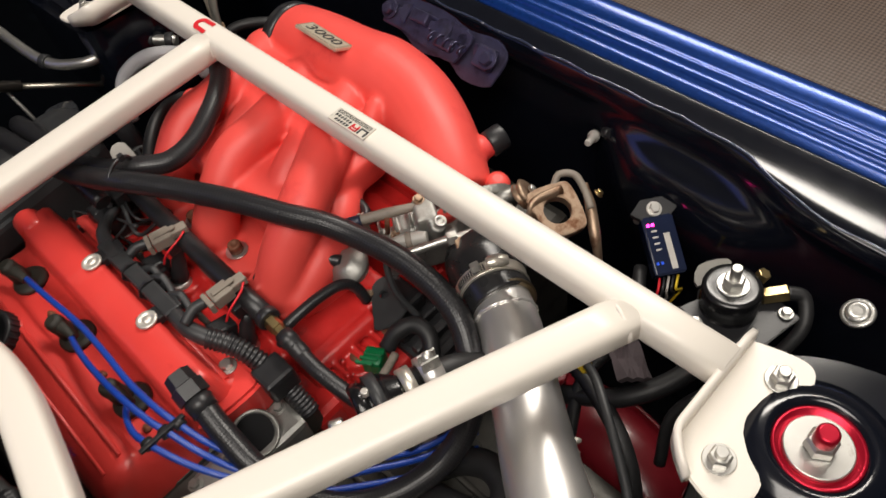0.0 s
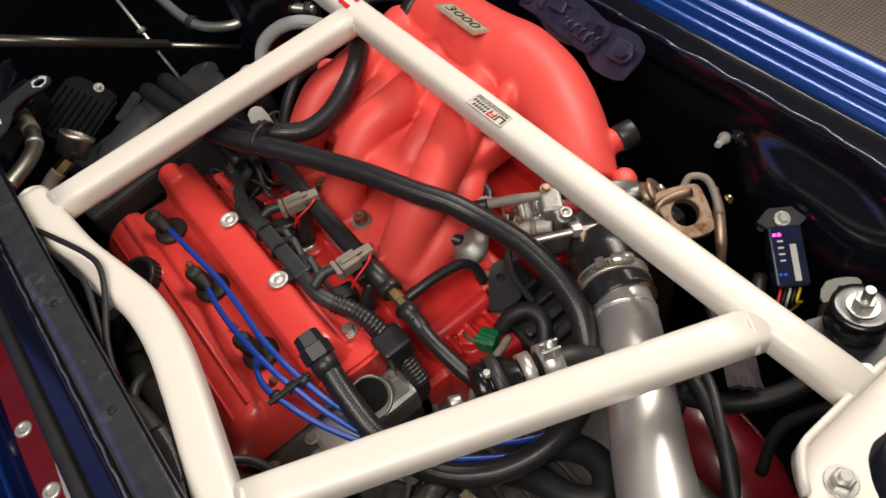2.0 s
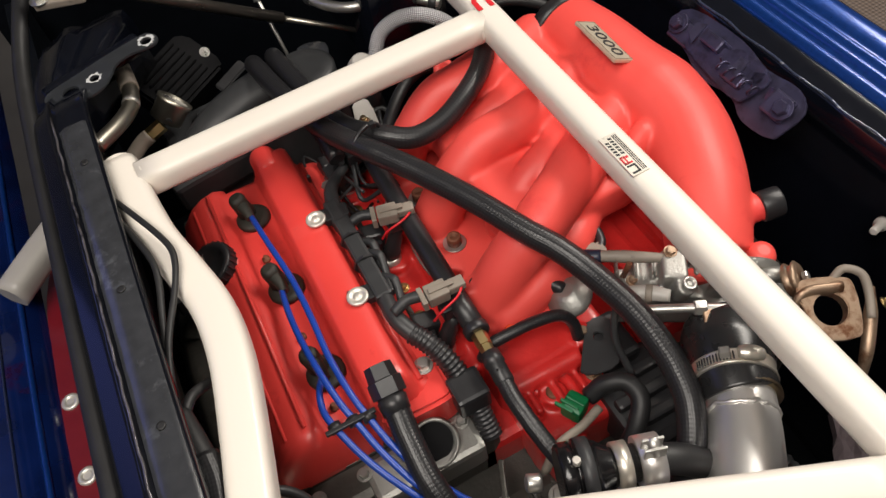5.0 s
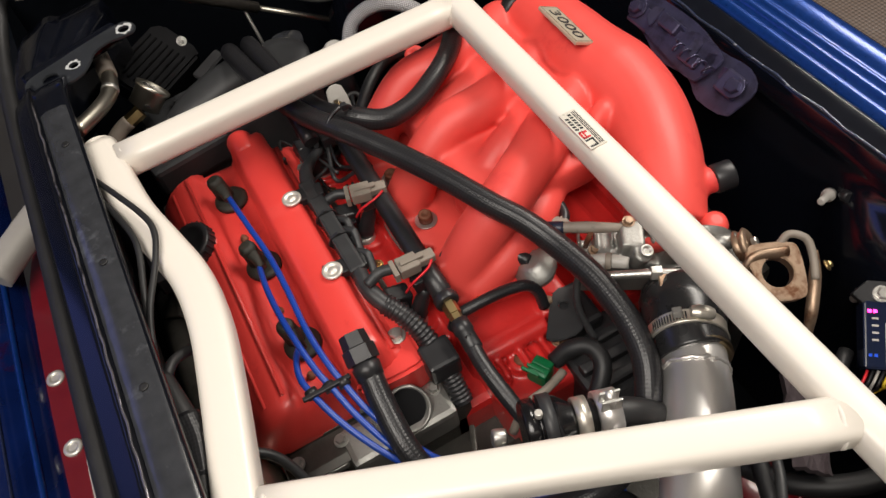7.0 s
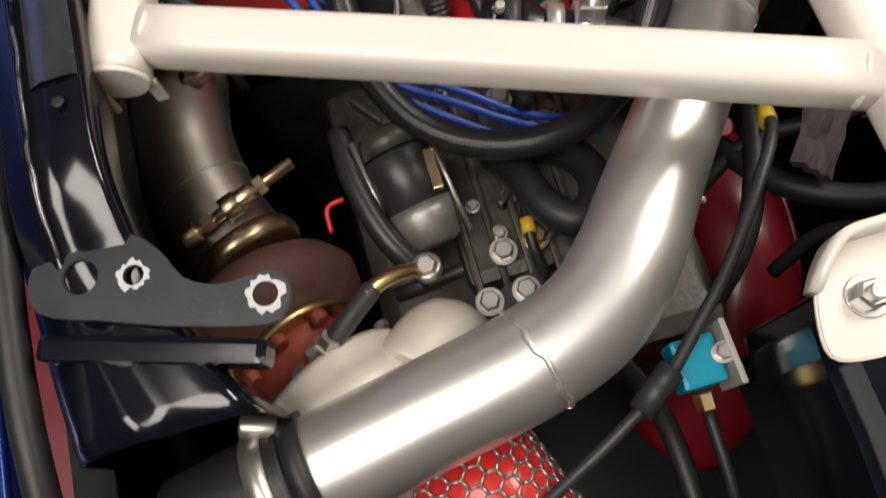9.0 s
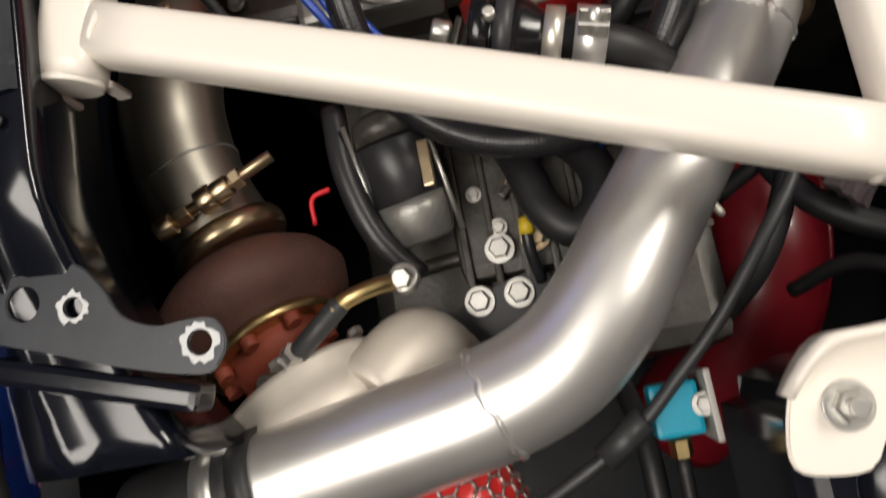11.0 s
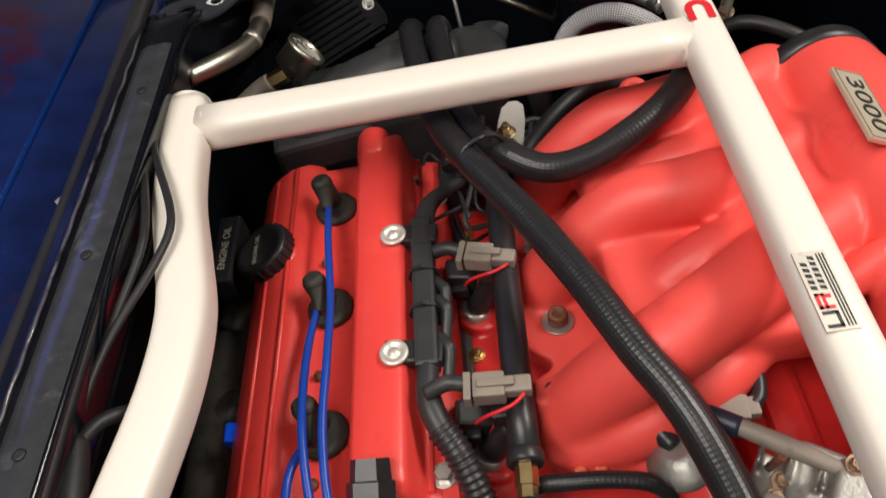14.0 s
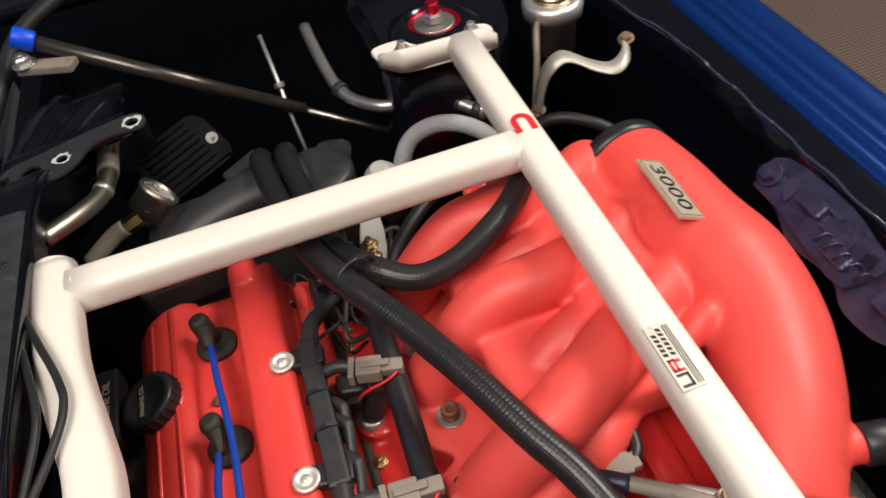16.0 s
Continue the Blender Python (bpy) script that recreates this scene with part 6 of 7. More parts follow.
def near_side():
    c = thing("control_cable", (-0.07, -0.08, -0.1), "grey-black control cable with an adjuster sleeve", "cable")
    part("cable", tube(B(), [(0.012, 0.04, -0.13), (-0.002, 0.0, -0.10), (-0.03, -0.038, -0.095), (-0.065, -0.081, -0.10), (-0.095, -0.11, -0.105), (-0.126, -0.137, -0.108), (-0.17, -0.162, -0.115), (-0.214, -0.184, -0.13), (-0.28, -0.22, -0.16)], 0.0042, 12), CONDUIT, c)
    part("adjuster", tube(B(), [(-0.118, -0.130, -0.107), (-0.145, -0.149, -0.110)], 0.0085, 16), CONDUIT, c, "grey ribbed adjuster")
    part("yellow_mark", tube(B(), [(0.004, 0.018, -0.112), (0.0, 0.006, -0.105)], 0.0062, 10), YELLOW, c, "yellow tape mark")
    u = thing("fuel_filter", (-0.085, -0.12, -0.13), "cyan plastic valve on a steel bracket", "valve")
    part("block", box(B(), (-0.112, -0.145, -0.145), (-0.083, -0.113, -0.118), 0.003), CYAN, u)
    part("bracket", box(B(), (-0.080, -0.150, -0.155), (-0.076, -0.108, -0.108), 0.001), PALE, u, "pale steel bracket")
    part("screw", hexbolt(B(), (-0.082, -0.128, -0.118), s=0.005), ZINC, u)
    part("brass_nut", lathe(B(), rounded(0.012, 0.007, 0.001), (-0.098, -0.147, -0.135), (0, -1, -0.2), 6), BRASS, u)
    part("line", tube(B(), [(-0.098, -0.158, -0.137), (-0.099, -0.22, -0.15), (-0.1, -0.3, -0.2)], 0.0045, 10), RUBBER, u)
    for pts, r in (([(-0.12, -0.10, -0.25), (-0.112, -0.16, -0.2), (-0.115, -0.25, -0.2), (-0.12, -0.36, -0.25)], 0.008), ([(0.04, 0.06, -0.2), (0.02, 0.0, -0.2), (-0.005, -0.05, -0.22), (-0.04, -0.09, -0.28)], 0.009),
                   ([(0.16, -0.02, -0.15), (0.1, -0.05, -0.17), (0.04, -0.02, -0.19), (0.01, 0.04, -0.22)], 0.010), ([(0.15, 0.05, -0.16), (0.09, 0.02, -0.17), (0.03, 0.03, -0.2), (-0.02, 0.01, -0.24)], 0.007), ([(0.09, -0.09, -0.14), (0.05, -0.06, -0.19), (0.02, -0.07, -0.24)], 0.006)):
        solid("rubber_hose", tube(B(), pts, r, 12), RUBBER, "dusty black rubber hose low in the bay", "hose", "low hoses", shade=True)
    cv = thing("inner_cover", (0.03, 0.05, -0.39), "dark red painted casing low behind the pipe", "casing")
    bm = tube(B(), [(0.045, 0.12, -0.40), (0.040, 0.055, -0.345), (0.034, 0.0, -0.325), (0.022, -0.06, -0.335), (-0.01, -0.12, -0.37), (-0.06, -0.17, -0.42)], [0.045, 0.050, 0.054, 0.056, 0.056, 0.052], 28, 8)
    part("casing", bm, MAROON, cv, "dark red rounded casing")
    part("seam", tube(B(), [(0.082, 0.055, -0.325), (0.080, 0.0, -0.300), (0.066, -0.07, -0.305), (0.03, -0.14, -0.34)], 0.004, 8), MAROON, cv)
    for x, y in ((0.012, 0.02), (0.045, 0.085)):
        part("boss", lathe(B(), rounded(0.03, 0.012, 0.003), (x, y, -0.312), (0.2, -0.2, 1), 18), MAROON, cv)
    h = thing("heat_wrap", (-0.03, 0.0, -0.21), "crumpled foil and sponge lagging", "lagging")
    rnd3 = random.Random(8)
    bm = B()
    g = [[bm.verts.new((0.035 + 0.05 * i / 8 + 0.02 * j / 6, -0.01 + 0.075 * i / 8 - 0.02 * j / 6, -0.17 + 0.006 * rnd3.random())) for j in range(7)] for i in range(9)]
    for i in range(8):
        for j in range(6):
            bm.faces.new((g[i][j], g[i + 1][j], g[i + 1][j + 1], g[i][j + 1]))
    w = part("sponge", bm, MAUVE, h, "mauve foam sheet")
    w.modifiers.new("thick", "SOLIDIFY").thickness = 0.008
    bm = B()
    for k in range(14):
        a, b2 = rnd3.uniform(-0.05, -0.03), rnd3.uniform(-0.02, 0.02)
        tube(bm, [(a + rnd3.uniform(-0.01, 0.01), b2 + rnd3.uniform(-0.01, 0.01), -0.2 + rnd3.uniform(-0.01, 0.01)) for _ in range(4)], 0.003, 6)
    part("foil", bm, STRAP, h)


MAUVE = material("mauve_foam", (0.06, 0.045, 0.05), 0.9, vary=0.4, bump=0.6)
near_side()


def wall_fittings():
    e = thing("ignition_module", (0.155, 0.045, -0.1), "small black electronic module with lit red indicators", "electronic module")
    m = Matrix.Translation((0.170, 0.041, -0.138)) @ Matrix.Rotation(-0.66, 4, "Z") @ Matrix.Rotation(0.40, 4, "X") @ Matrix.Scale(0.93, 4)
    bm = plate(B(), [(-0.017, -0.033), (0.017, -0.033), (0.017, 0.033), (-0.017, 0.033)], 0.011, 0.022, (), 0.002, m)
    part("case", bm, NAVY, e)
    part("mount_ear", plate(B(), [(-0.012, 0.028), (0.012, 0.028), (0.026, 0.040), (0.012, 0.054), (-0.012, 0.054), (-0.026, 0.040)], 0.008, 0.010, [(0, 0.041, 0.004)], 0.001, m), PLASTIC, e)
    part("ear_screw", hexbolt(B(), m @ Vector((0, 0.041, 0.008)), m.to_3x3() @ Vector((0, 0, 1)), s=0.0055), ZINC, e)
    bm = B()
    plate(bm, [(0.002, -0.028), (0.0085, -0.028), (0.0085, 0.012), (0.002, 0.012)], 0.0115, 0.0003, (), 0, m)
    part("printed_name", bm, PALE, e, "pale printed bar")
    bm = B()
    for k in range(4):
        plate(bm, [(-0.010, -0.006 + 0.007 * k), (-0.004, -0.006 + 0.007 * k), (-0.004, -0.004 + 0.007 * k), (-0.010, -0.004 + 0.007 * k)], 0.0115, 0.0003, (), 0, m)
    part("printed_bars", bm, PALE, e)
    for k in range(2):
        part("indicator", plate(B(), [(-0.0135 + 0.005 * k, 0.0215), (-0.0105 + 0.005 * k, 0.0215), (-0.0105 + 0.005 * k, 0.0245), (-0.0135 + 0.005 * k, 0.0245)], 0.0122, 0.0008, (), 0, m), LED, e, "lit red indicator")
    for k in range(2):
        part("blue_indicator", plate(B(), [(-0.0135 + 0.005 * k, -0.0215), (-0.0105 + 0.005 * k, -0.0215), (-0.0105 + 0.005 * k, -0.0185), (-0.0135 + 0.005 * k, -0.0185)], 0.0122, 0.0008, (), 0, m), BLUEPLASTIC, e)
    for k in range(5):
        p = m @ Vector((-0.012 + 0.005 * k, -0.034, 0.004))
        part("wire", tube(B(), [p, p + Vector((-0.012, -0.006, -0.006)), p + Vector((-0.02 + 0.006 * k, -0.004, -0.03)), p + Vector((-0.02, 0.01, -0.07))], 0.0014, 6), [INKRED, PLASTIC, PALE, PLASTIC, YELLOW][k], e)
    r = thing("pressure_regulator", (0.13, -0.058, -0.1), "black fuel pressure regulator with brass and steel fittings", "pressure regulator")
    c, ax = Vector((0.128, -0.052, -0.118)), Vector((0.05, 0.05, 1))
    part("body", lathe(B(), [(0, 0.025), (0.015, 0.025), (0.0155, 0.0235), (0.018, 0.0235), (0.0185, 0.0255), (0.040, 0.0255), (0.042, 0.024), (0.0425, 0.020), (0.042, 0.015)], c, ax, 40), ANODBLACK, r)
    bm = hexbolt(B(), c + ax * 0.042, ax, s=0.0095)
    lathe(bm, rounded(0.017, 0.0048, 0.001), c + ax * 0.049, ax, 16)
    part("adjuster", bm, ZINC, r, "bright adjuster nut and screw")
    part("flange", plate(B(), [(0.085, -0.09), (0.155, -0.105), (0.168, -0.05), (0.10, -0.02)], -0.104, 0.004, (), 0.001), PLASTIC, r)
    for x, y in ((0.094, -0.040), (0.098, -0.084), (0.150, -0.094), (0.157, -0.056)):
        part("flange_screw", hexbolt(B(), (x, y, -0.103), s=0.0045), ZINC, r)
    bm = lathe(B(), rounded(0.022, 0.008, 0.001), (0.150, -0.070, -0.098), (0.7, -0.7, 0.1), 6)
    lathe(bm, rounded(0.014, 0.006, 0.001), (0.155, -0.060, -0.09), (0.3, -0.3, 1), 6)
    part("brass_fitting", bm, BRASS, r)
    part("bracket", plate(B(), smooth_outline([(0.125, -0.022), (0.155, -0.035), (0.168, -0.026), (0.145, -0.010)], 3), -0.098, 0.003, [(0.148, -0.024, 0.004)]), CASTDARK, r)
    part("outlet_hose", tube(B(), [(0.165, -0.084, -0.096), (0.172, -0.098, -0.100), (0.155, -0.110, -0.115), (0.13, -0.105, -0.14)], 0.0065, 14), RUBBER, r)
    for at, d in (((0.238, 0.176, -0.115), (-1, -0.3, 0.4)), ((0.215, 0.09, -0.16), (-1, -0.2, 0.3))):
        w = thing("wall_stud", at, "small pale stud on the black bulkhead", "stud")
        part("stud", lathe(B(), [(0, 0.007), (0.006, 0.007), (0.007, 0.004), (0.024, 0.004), (0.025, 0.0025)], at, d, 14), PALE if at[1] > 0.1 else ZINC, w)
        part("clip", lathe(B(), rounded(0.010, 0.006, 0.002), Vector(at) + Vector((0.0, -0.012, 0.012)), (-0.3, -1, 0.5), 10), PLASTIC, w)
    w = thing("wall_bolt", (0.165, -0.135, -0.03), "bright domed bolt on the black wing", "bolt")
    part("washer", lathe(B(), [(0, 0.013), (0.002, 0.013), (0.003, 0.011)], (0.152, -0.142, -0.056), (-0.3, 0.3, 1), 24), ZINC, w)
    part("head", lathe(B(), [(0.002, 0.010), (0.005, 0.009), (0.006, 0.006), (0.005, 0.004)], (0.152, -0.142, -0.056), (-0.3, 0.3, 1), 24), ZINC, w)
    g = thing("lid_latch", (0.215, 0.37, -0.04), "purple-tinged zinc lid latch bolted to the bulkhead", "latch")
    m = Matrix.Translation((0.214, 0.370, -0.047)) @ Matrix.Rotation(math.radians(-42), 4, "Y") @ Matrix.Scale(0.9, 4)
    pl = plate(B(), smooth_outline([(-0.034, -0.095), (0.004, -0.10), (0.020, -0.075), (0.016, -0.03), (0.024, 0.02), (0.018, 0.10), (-0.010, 0.11), (-0.026, 0.06), (-0.036, 0.03), (-0.030, -0.02), (-0.042, -0.05)], 3), 0.0, 0.004, [(-0.012, 0.02, 0.006)], 0.001, m)
    plate(pl, smooth_outline([(-0.028, -0.04), (0.010, -0.05), (0.016, 0.0), (0.006, 0.018), (0.012, 0.06), (-0.016, 0.07), (-0.026, 0.02)], 3), 0.014, 0.004, (), 0.001, m)
    part("back_plate", pl, PURPLE, g)
    for a, b, h in (((-0.020, -0.088), (0.008, -0.06), 0.012), ((-0.022, 0.062), (0.004, 0.10), 0.010), ((-0.02, -0.03), (-0.004, 0.0), 0.020), ((-0.004, 0.02), (0.012, 0.05), 0.022)):
        bm = box(B(), Vector((*a, 0)), Vector((*b, h)), 0.003)
        bmesh.ops.transform(bm, matrix=m, verts=bm.verts)
        part("catch", bm, PURPLE, g)
    for k in range(7):
        y = -0.07 + 0.025 * k
        bm = plate(B(), [(-0.004 - 0.006 * (k % 3), y), (0.008 + 0.004 * (k % 2), y + 0.003), (0.006, y + 0.016), (-0.008, y + 0.014)], 0.006 + 0.004 * (k % 3), 0.003, (), 0.0006, m @ Matrix.Translation((0, 0, 0.004)) @ Matrix.Rotation(0.25 * (k % 3 - 1), 4, "Y"))
        part("pressing", bm, PURPLE, g)
    part("spring", tube(B(), [m @ Vector((-0.01 + 0.006 * math.cos(k * 0.9), -0.05 + 0.0018 * k, 0.020 + 0.006 * math.sin(k * 0.9))) for k in range(36)], 0.0013, 6, 3), PURPLE, g)
    for x, y in ((-0.006, -0.083), (-0.004, 0.092)):
        part("latch_bolt", hexbolt(B(), m @ Vector((x, y, 0.012)), m.to_3x3() @ Vector((0, 0, 1)), s=0.0078), PURPLE, g, "shiny purple-tinged bolt")


wall_fittings()

# ---- far side of the bay ----


STRUT = material("bronze_grey_strut", (0.10, 0.09, 0.08), 0.3, metal=0.8, vary=0.2)


def far_side():
    g = thing("gas_strut", (-0.2, 0.78, -0.04), "bronze-grey gas strut lying across the far corner", "gas strut")
    part("cylinder", tube(B(), [(-0.385, 0.789, 0.078), (-0.152, 0.7745, -0.070)], 0.0072, 18), STRUT, g)
    part("rod", tube(B(), [(-0.152, 0.7745, -0.070), (-0.03, 0.767, -0.147)], 0.0036, 12), STAINLESS, g, "bright piston rod")
    part("end_cap", lathe(B(), rounded(0.02, 0.010, 0.002), (-0.392, 0.7895, 0.083), (0.84, -0.05, -0.54), 16), BLUEPLASTIC, g, "blue end cap")
    br = part("ball_bracket", box(B(), (-0.40, 0.768, 0.048), (-0.345, 0.786, 0.056), 0.002, Matrix.Rotation(-0.35, 3, "Z")), GREYPLASTIC, g, "dull zinc ball bracket")
    part("ball_nut", hexbolt(B(), (-0.392, 0.783, 0.056), s=0.008, stud=0.005), ZINC, br)
    p = thing("pressure_gauge", (-0.317, 0.68, -0.07), "small steel fuel pressure gauge on a brass tee", "gauge")
    ax = Vector((0.74, 0.22, 0.56)).normalized()
    at = Vector((-0.334, 0.684, -0.075))
    part("case", lathe(B(), [(0, 0.016), (0.001, 0.0185), (0.022, 0.0185), (0.024, 0.0205), (0.028, 0.0205), (0.0285, 0.0175), (0.0255, 0.017)], at, ax, 36), STAINLESS, p)
    dial = part("dial", lathe(B(), [(0.0250, 0.017), (0.0256, 0.017)], at, ax, 32), PALE, p, "pale dial with dark marks")
    q = ax.to_track_quat("Z", "Y").to_matrix()
    bm = B()
    for k in range(11):
        a = -0.7 + 4.5 * k / 10
        tube(bm, [at + q @ Vector((r * math.cos(a), r * math.sin(a), 0.0262)) for r in (0.0105, 0.0155)], 0.0006, 4, smooth=False)
    tube(bm, [at + q @ Vector(v) for v in ((0, 0, 0.0266), (0.009, 0.009, 0.0266))], 0.0006, 4, smooth=False)
    part("marks", bm, INK, dial)
    bm = lathe(B(), rounded(0.02, 0.0085, 0.001), (-0.338, 0.681, -0.076), (-0.9, -0.1, -0.3), 6)
    part("brass_tee", bm, BRASS, p, "olive-tinted brass tee")
    part("hose_tail", tube(B(), [(-0.356, 0.679, -0.082), (-0.372, 0.676, -0.088), (-0.40, 0.66, -0.10)], 0.009, 14), GREYPLASTIC, p)
    part("port", lathe(B(), [(0, 0.0042), (0.0008, 0.0042)], at + ax * 0.011 + Vector((-0.2, -0.85, 0.1)).normalized() * 0.0182, (-0.2, -0.85, 0.1), 14), INK, p)
    c = thing("coolant_pipe", (-0.36, 0.66, -0.03), "dull steel coolant pipe bent under the beam", "pipe")
    part("pipe", tube(B(), [(-0.352, 0.80, -0.06), (-0.351, 0.76, -0.034), (-0.351, 0.725, -0.030), (-0.352, 0.69, -0.030), (-0.358, 0.665, -0.028), (-0.374, 0.635, -0.020), (-0.40, 0.605, -0.012)], 0.0088, 16), STAINLESS, c)
    part("joint", lathe(B(), rounded(0.006, 0.0098, 0.001), (-0.354, 0.676, -0.029), (-0.4, -1, 0.1), 16), ZINC, c)
    part("wrap", tube(B(), [(-0.352, 0.745, -0.032), (-0.351, 0.70, -0.030)], 0.0102, 14), GREYPLASTIC, c, "greyish tape wrap")
    a = thing("alternator_cover", (-0.24, 0.7, -0.14), "dark plastic timing cover and pulley guard", "cover")
    bm = box(B(), (-0.345, 0.63, -0.30), (-0.13, 0.735, -0.105), 0.014, Matrix.Rotation(0.12, 3, "Z"))
    box(bm, (-0.30, 0.655, -0.12), (-0.17, 0.715, -0.092), 0.010, Matrix.Rotation(0.1, 3, "Z"))
    part("cover", bm, CONDUIT, a)
    part("pulley_guard", lathe(B(), [(0, 0.04), (0.02, 0.04), (0.024, 0.036), (0.024, 0.02)], (-0.16, 0.70, -0.118), (0, 0, 1), 28), CONDUIT, a)
    part("side_lip", box(B(), (-0.36, 0.615, -0.15), (-0.26, 0.640, -0.112), 0.006, Matrix.Rotation(0.15, 3, "Z")), CONDUIT, a)
    part("top_ridge", tube(B(), [(-0.33, 0.645, -0.105), (-0.28, 0.672, -0.094), (-0.22, 0.688, -0.088), (-0.17, 0.694, -0.092)], [0.016, 0.024, 0.026, 0.022], 20, flat=0.7), CONDUIT, a, "smooth rounded ridge")
    f = thing("resistor_box", (-0.30, 0.80, -0.08), "dull black louvred plastic box in the far corner", "plastic box")
    fm = Matrix.Translation((-0.300, 0.800, -0.105)) @ Matrix.Rotation(0.45, 4, "X") @ Matrix.Rotation(0.1, 4, "Y") @ Matrix.Rotation(0.5, 4, "Z")
    body = plate(B(), [(-0.05, -0.035), (0.045, -0.035), (0.052, -0.02), (0.052, 0.03), (0.04, 0.04), (-0.05, 0.04)], 0.0, 0.05, (), 0.004, fm)
    part("case", body, DULLBLACK, f)
    for k in range(7):
        y = -0.024 + 0.009 * k
        part("louvre", plate(B(), [(-0.036, y), (0.030, y), (0.030, y + 0.0035), (-0.036, y + 0.0035)], 0.004, 0.005, (), 0.001, fm), DULLBLACK, f)
    part("foot", plate(B(), [(0.02, -0.055), (0.07, -0.055), (0.07, -0.040), (0.02, -0.040)], -0.012, 0.006, (), 0.002, fm), PLASTIC, f)
    part("bolt", hexbolt(B(), (-0.258, 0.782, -0.078), (0.2, -0.6, 0.7), s=0.0045, stud=0.006), ZINC, f)
    s = thing("steel_pipe", (-0.05, 0.76, -0.08), "bright bent steel pipe with a clamped end", "pipe")
    part("pipe", tube(B(), [(-0.121, 0.915, -0.05), (-0.117, 0.86, -0.06), (-0.110, 0.805, -0.069), (-0.098, 0.772, -0.071), (-0.075, 0.744, -0.070), (-0.055, 0.738, -0.070), (-0.030, 0.745, -0.071), (-0.010, 0.738, -0.073), (0.031, 0.694, -0.082)], 0.0068, 14), ZINC, s)
    for at, d in (((-0.105, 0.788, -0.070), (-0.4, 1, 0)), ((0.005, 0.724, -0.076), (1, -1, -0.1)), ((0.022, 0.705, -0.08), (1, -1, -0.1))):
        part("clamp", lathe(B(), rounded(0.010, 0.0095, 0.001), at, d, 14), CONDUIT, s)
    v = thing("clear_hose", (-0.02, 0.68, -0.09), "translucent braided vinyl hose bent in a loop", "hose")
    part("hose", tube(B(), [(-0.078, 0.674, -0.13), (-0.071, 0.680, -0.105), (-0.056, 0.690, -0.085), (-0.032, 0.689, -0.074), (-0.008, 0.680, -0.072), (0.014, 0.668, -0.08), (0.028, 0.66, -0.095), (0.034, 0.655, -0.12)], 0.0092, 16), STEELBRAID, v)
    k = thing("filler_cap", (-0.099, 0.648, -0.085), "small white plastic filler cap", "cap")
    part("cap", lathe(B(), [(0, 0.017), (0.006, 0.017), (0.007, 0.012), (0.014, 0.011), (0.016, 0.008)], (-0.099, 0.648, -0.088), (-0.1, -0.1, 1), 24), PALE, k)
    part("stem", lathe(B(), [(-0.10, 0.012), (0, 0.012)], (-0.099, 0.648, -0.088), (-0.1, -0.1, 1), 18), PLASTIC, k)
    b = thing("rusty_bracket", (-0.13, 0.56, -0.1), "pale bracket with brass studs behind the hoses", "bracket")
    part("tab", plate(B(), smooth_outline([(-0.145, 0.535), (-0.125, 0.535), (-0.115, 0.60), (-0.135, 0.60)], 3), -0.094, 0.004, (), 0.001), PALE, b)
    for y in (0.548, 0.565):
        part("stud", hexbolt(B(), (-0.134, y, -0.094), s=0.006, stud=0.006), GOLD, b)
    t = thing("ground_strap", (0.13, 0.68, -0.05), "flat tinned braided earth strap", "strap")
    bm = B()
    rows = []
    for q1 in curve_points([(0.097, 0.705, -0.11), (0.100, 0.698, -0.07), (0.106, 0.690, -0.046), (0.122, 0.688, -0.038), (0.142, 0.666, -0.042), (0.160, 0.655, -0.044), (0.176, 0.662, -0.040), (0.188, 0.684, -0.038)], 6):
        rows.append((bm.verts.new(q1 + Vector((0, -0.009, 0))), bm.verts.new(q1 + Vector((0, 0.009, 0.004)))))
    for (a1, b1), (c1, d1) in zip(rows, rows[1:]):
        bm.faces.new((a1, b1, d1, c1)).smooth = True
    part("braid", bm, STRAP, t).modifiers.new("thick", "SOLIDIFY").thickness = 0.0022
    for at in ((0.192, 0.690, -0.036), (0.097, 0.705, -0.108)):
        part("lug", hexbolt(B(), at, (-0.3, -0.2, 1), s=0.006), RUSTZINC, t)
    part("stay", tube(B(), [(0.098, 0.72, -0.14), (0.103, 0.722, -0.06), (0.113, 0.745, -0.03), (0.125, 0.76, -0.025)], 0.0035, 8), GREYPLASTIC, t)
    r = thing("chrome_reservoir", (0.142, 0.765, -0.04), "polished metal reservoir top on the far wing", "reservoir")
    part("cup", lathe(B(), [(-0.05, 0.026), (-0.01, 0.026), (-0.008, 0.033), (0.006, 0.034), (0.010, 0.031), (0.012, 0.024), (0.010, 0.022)], (0.142, 0.768, -0.022), (0, 0, 1), 40), ALU, r)
    part("cap", lathe(B(), [(0.008, 0.022), (0.018, 0.020), (0.020, 0.012)], (0.142, 0.768, -0.022), (0, 0, 1), 30), GOLD, r)
    d = thing("threaded_rod", (-0.17, 0.80, -0.1), "thin threaded steel rod in the far corner", "rod")
    part("rod", tube(B(), [(-0.175, 0.83, 0.0), (-0.165, 0.765, -0.10), (-0.16, 0.75, -0.15)], 0.0022, 8, smooth=False), ZINC, d)
    part("nut", lathe(B(), rounded(0.006, 0.006, 0.001), (-0.170, 0.798, -0.05), (-0.1, 0.6, 1), 6), ZINC, d)
    m = thing("master_bracket", (-0.12, 0.74, -0.12), "smudged black stay on the far wall", "bracket")
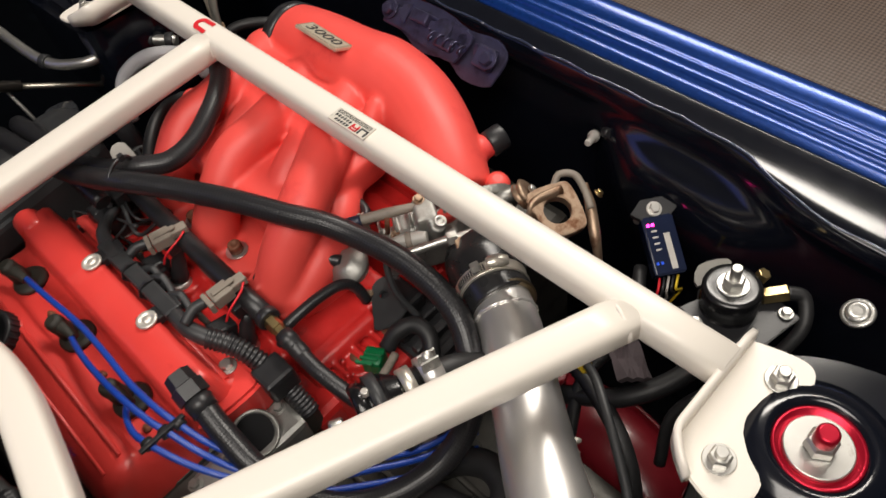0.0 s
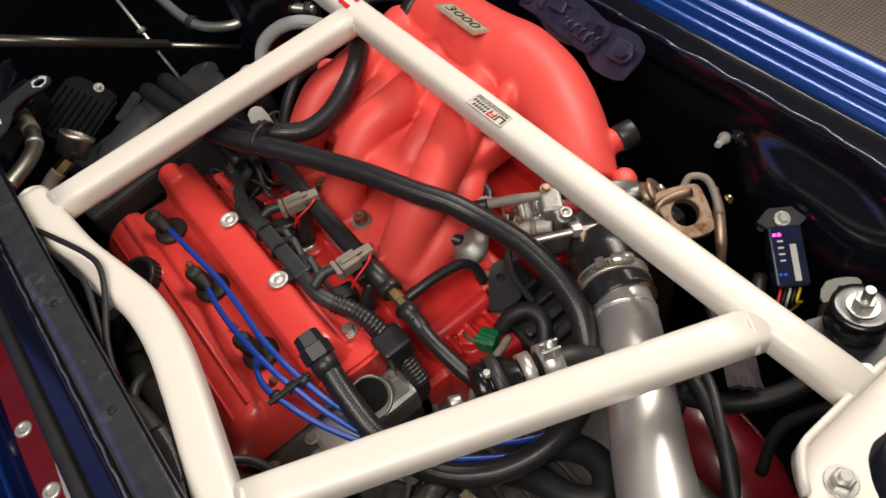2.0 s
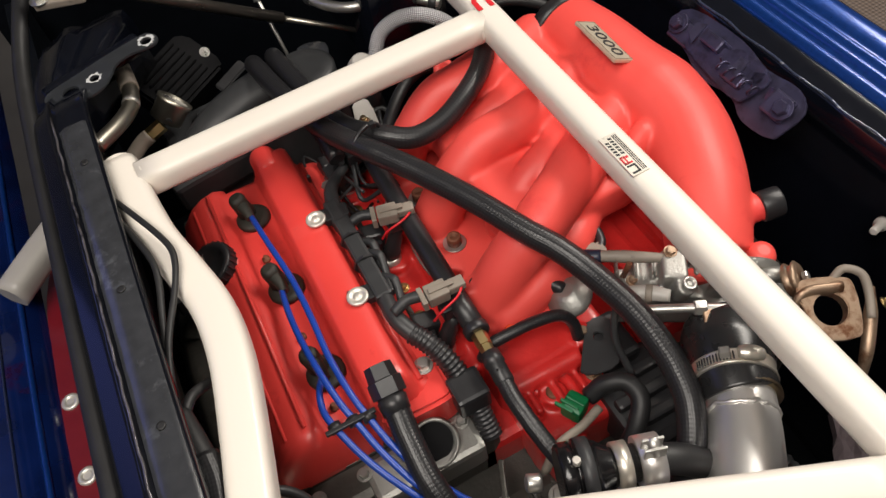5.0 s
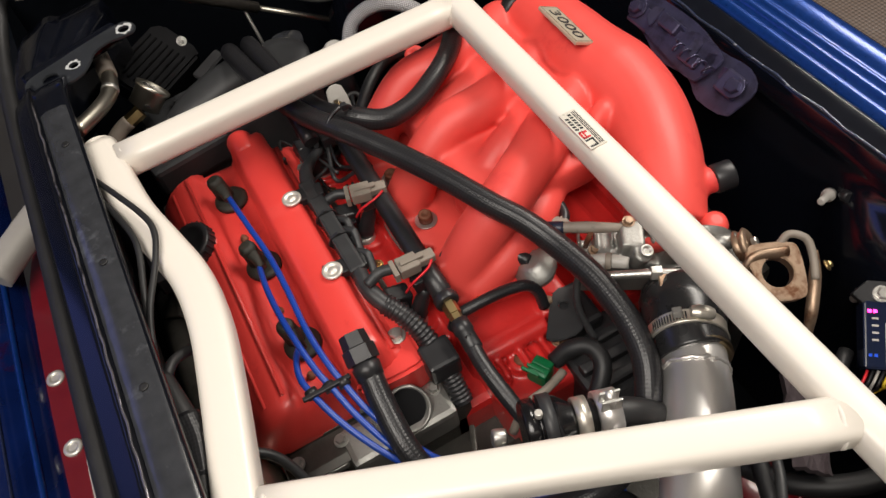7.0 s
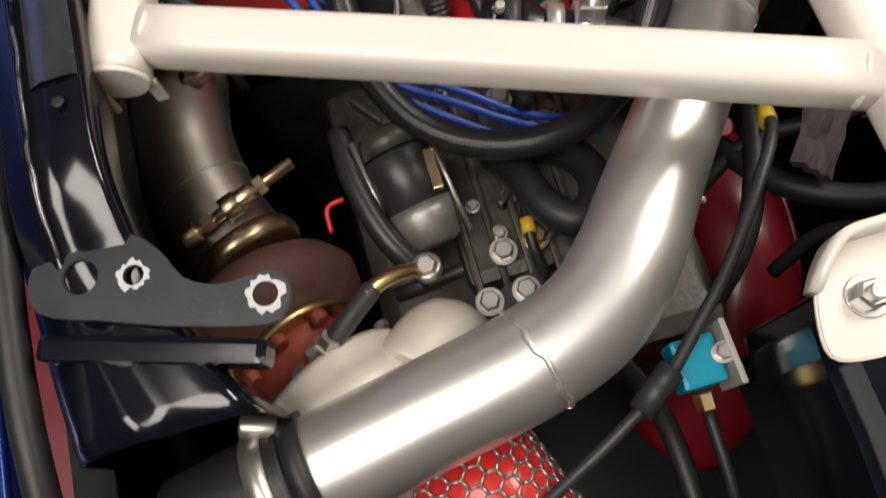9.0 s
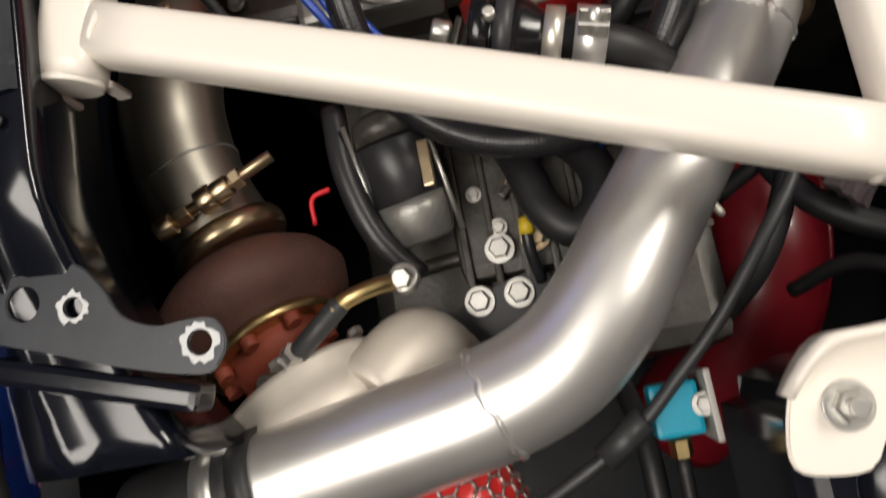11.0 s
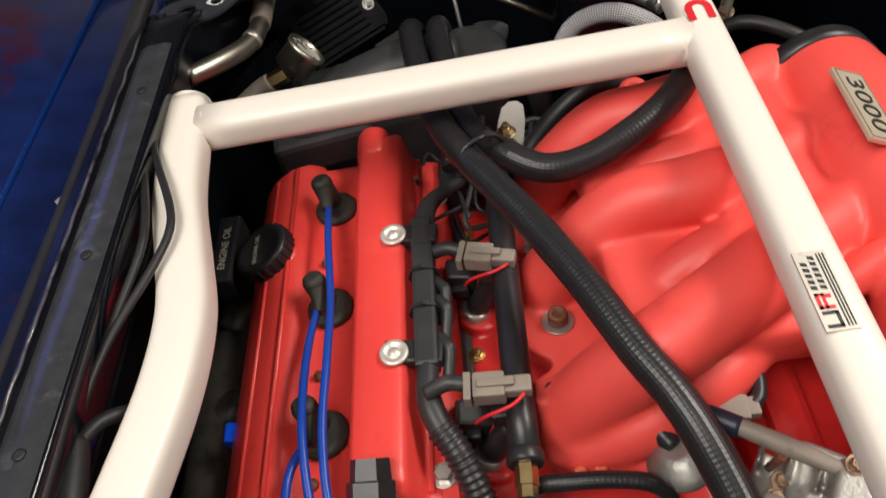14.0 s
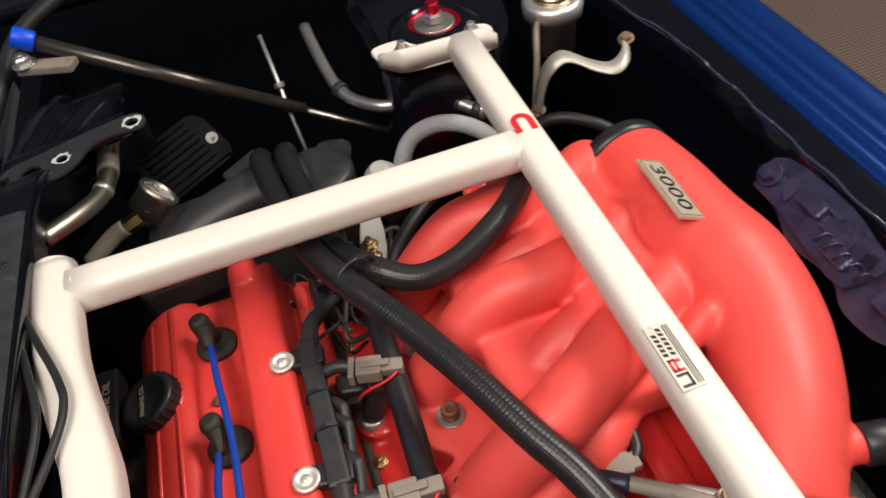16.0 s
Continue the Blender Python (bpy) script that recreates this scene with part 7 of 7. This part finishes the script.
    part("stay", plate(B(), smooth_outline([(-0.165, 0.70), (-0.13, 0.70), (-0.115, 0.745), (-0.15, 0.755)], 4), -0.105, 0.006, [(-0.14, 0.73, 0.006)], 0.001), BLACKWORN, m)
    w = thing("wing_rail", (-0.1, 0.98, 0.0), "black painted wing rail along the far edge", "rail")
    part("rail", tube(B(), [(-0.45, 0.90, 0.06), (-0.30, 0.94, 0.045), (-0.10, 0.955, 0.03), (0.1, 0.96, 0.01), (0.25, 0.93, -0.03)], 0.014, 12), BLACKPAINT, w)
    for x in (-0.24, -0.06, 0.09):
        part("rail_bolt", hexbolt(B(), (x, 0.945, 0.05), s=0.007), PLASTIC, w)


far_side()

# ---- cables on the cross beam side ----


def beam_cables():
    w = thing("lamp_wires", (-0.38, 0.4, 0.01), "two thin black wires looped over the brace", "wire")
    part("wire", tube(B(), [(-0.402, 0.525, -0.03), (-0.404, 0.52, 0.0), (-0.398, 0.505, 0.014), (-0.380, 0.46, 0.022), (-0.362, 0.415, 0.0225), (-0.358, 0.390, 0.022), (-0.366, 0.36, 0.020), (-0.384, 0.32, 0.014), (-0.392, 0.285, 0.010), (-0.396, 0.25, 0.002)], 0.0028, 10), RUBBER, w)
    part("wire", tube(B(), [(-0.404, 0.52, -0.03), (-0.406, 0.515, 0.0), (-0.402, 0.49, 0.012), (-0.386, 0.44, 0.020), (-0.376, 0.40, 0.022), (-0.376, 0.375, 0.020), (-0.384, 0.34, 0.014), (-0.390, 0.31, 0.010), (-0.393, 0.285, 0.008)], 0.0028, 10), RUBBER, w)
    part("blue_ferrule", tube(B(), [(-0.405, 0.523, -0.008), (-0.403, 0.515, 0.006)], 0.0048, 10), BLUEPLASTIC, w, "blue crimp ferrule")
    part("branch", tube(B(), [(-0.394, 0.255, 0.004), (-0.384, 0.272, 0.002), (-0.370, 0.285, -0.010)], 0.0045, 10), RUBBER, w)
    lm = thing("sleeved_loom", (-0.39, 0.18, 0.0), "black sleeved cable loom beside the brace", "cable loom")
    part("sleeve", tube(B(), [(-0.394, 0.262, 0.004), (-0.391, 0.235, 0.002), (-0.3885, 0.20, -0.002), (-0.396, 0.15, -0.002), (-0.407, 0.11, -0.004), (-0.418, 0.07, -0.015), (-0.43, 0.02, -0.05), (-0.44, -0.04, -0.12)], [0.007, 0.009, 0.010, 0.010, 0.0095, 0.009, 0.009, 0.009], 16), RUBBER, lm)
    part("braid_patch", tube(B(), [(-0.388, 0.222, 0.001), (-0.3875, 0.20, -0.0015), (-0.391, 0.17, -0.002)], 0.0104, 16), BRAID, lm)


beam_cables()

# ---- the engine's top end sits a little lower in the bay ----
LOWER = {"valve_cover": 0.012, "oil_filler_cap": 0.010, "spark_plug_boot": 0.011, "ignition_wire": 0.011, "wire_separator": 0.011, "wiring_harness": 0.0125, "wiring_plug": 0.013,
         "loose_loom": 0.012, "fuel_rail": 0.013, "fuel_injector": 0.013, "lower_intake": 0.005, "vacuum_hose": 0.010, "looped_hose": 0.003}
for ob in scene.objects:
    if ob.parent is None:
        ob.location.z -= LOWER.get(ob.name.split(".")[0], 0.0)
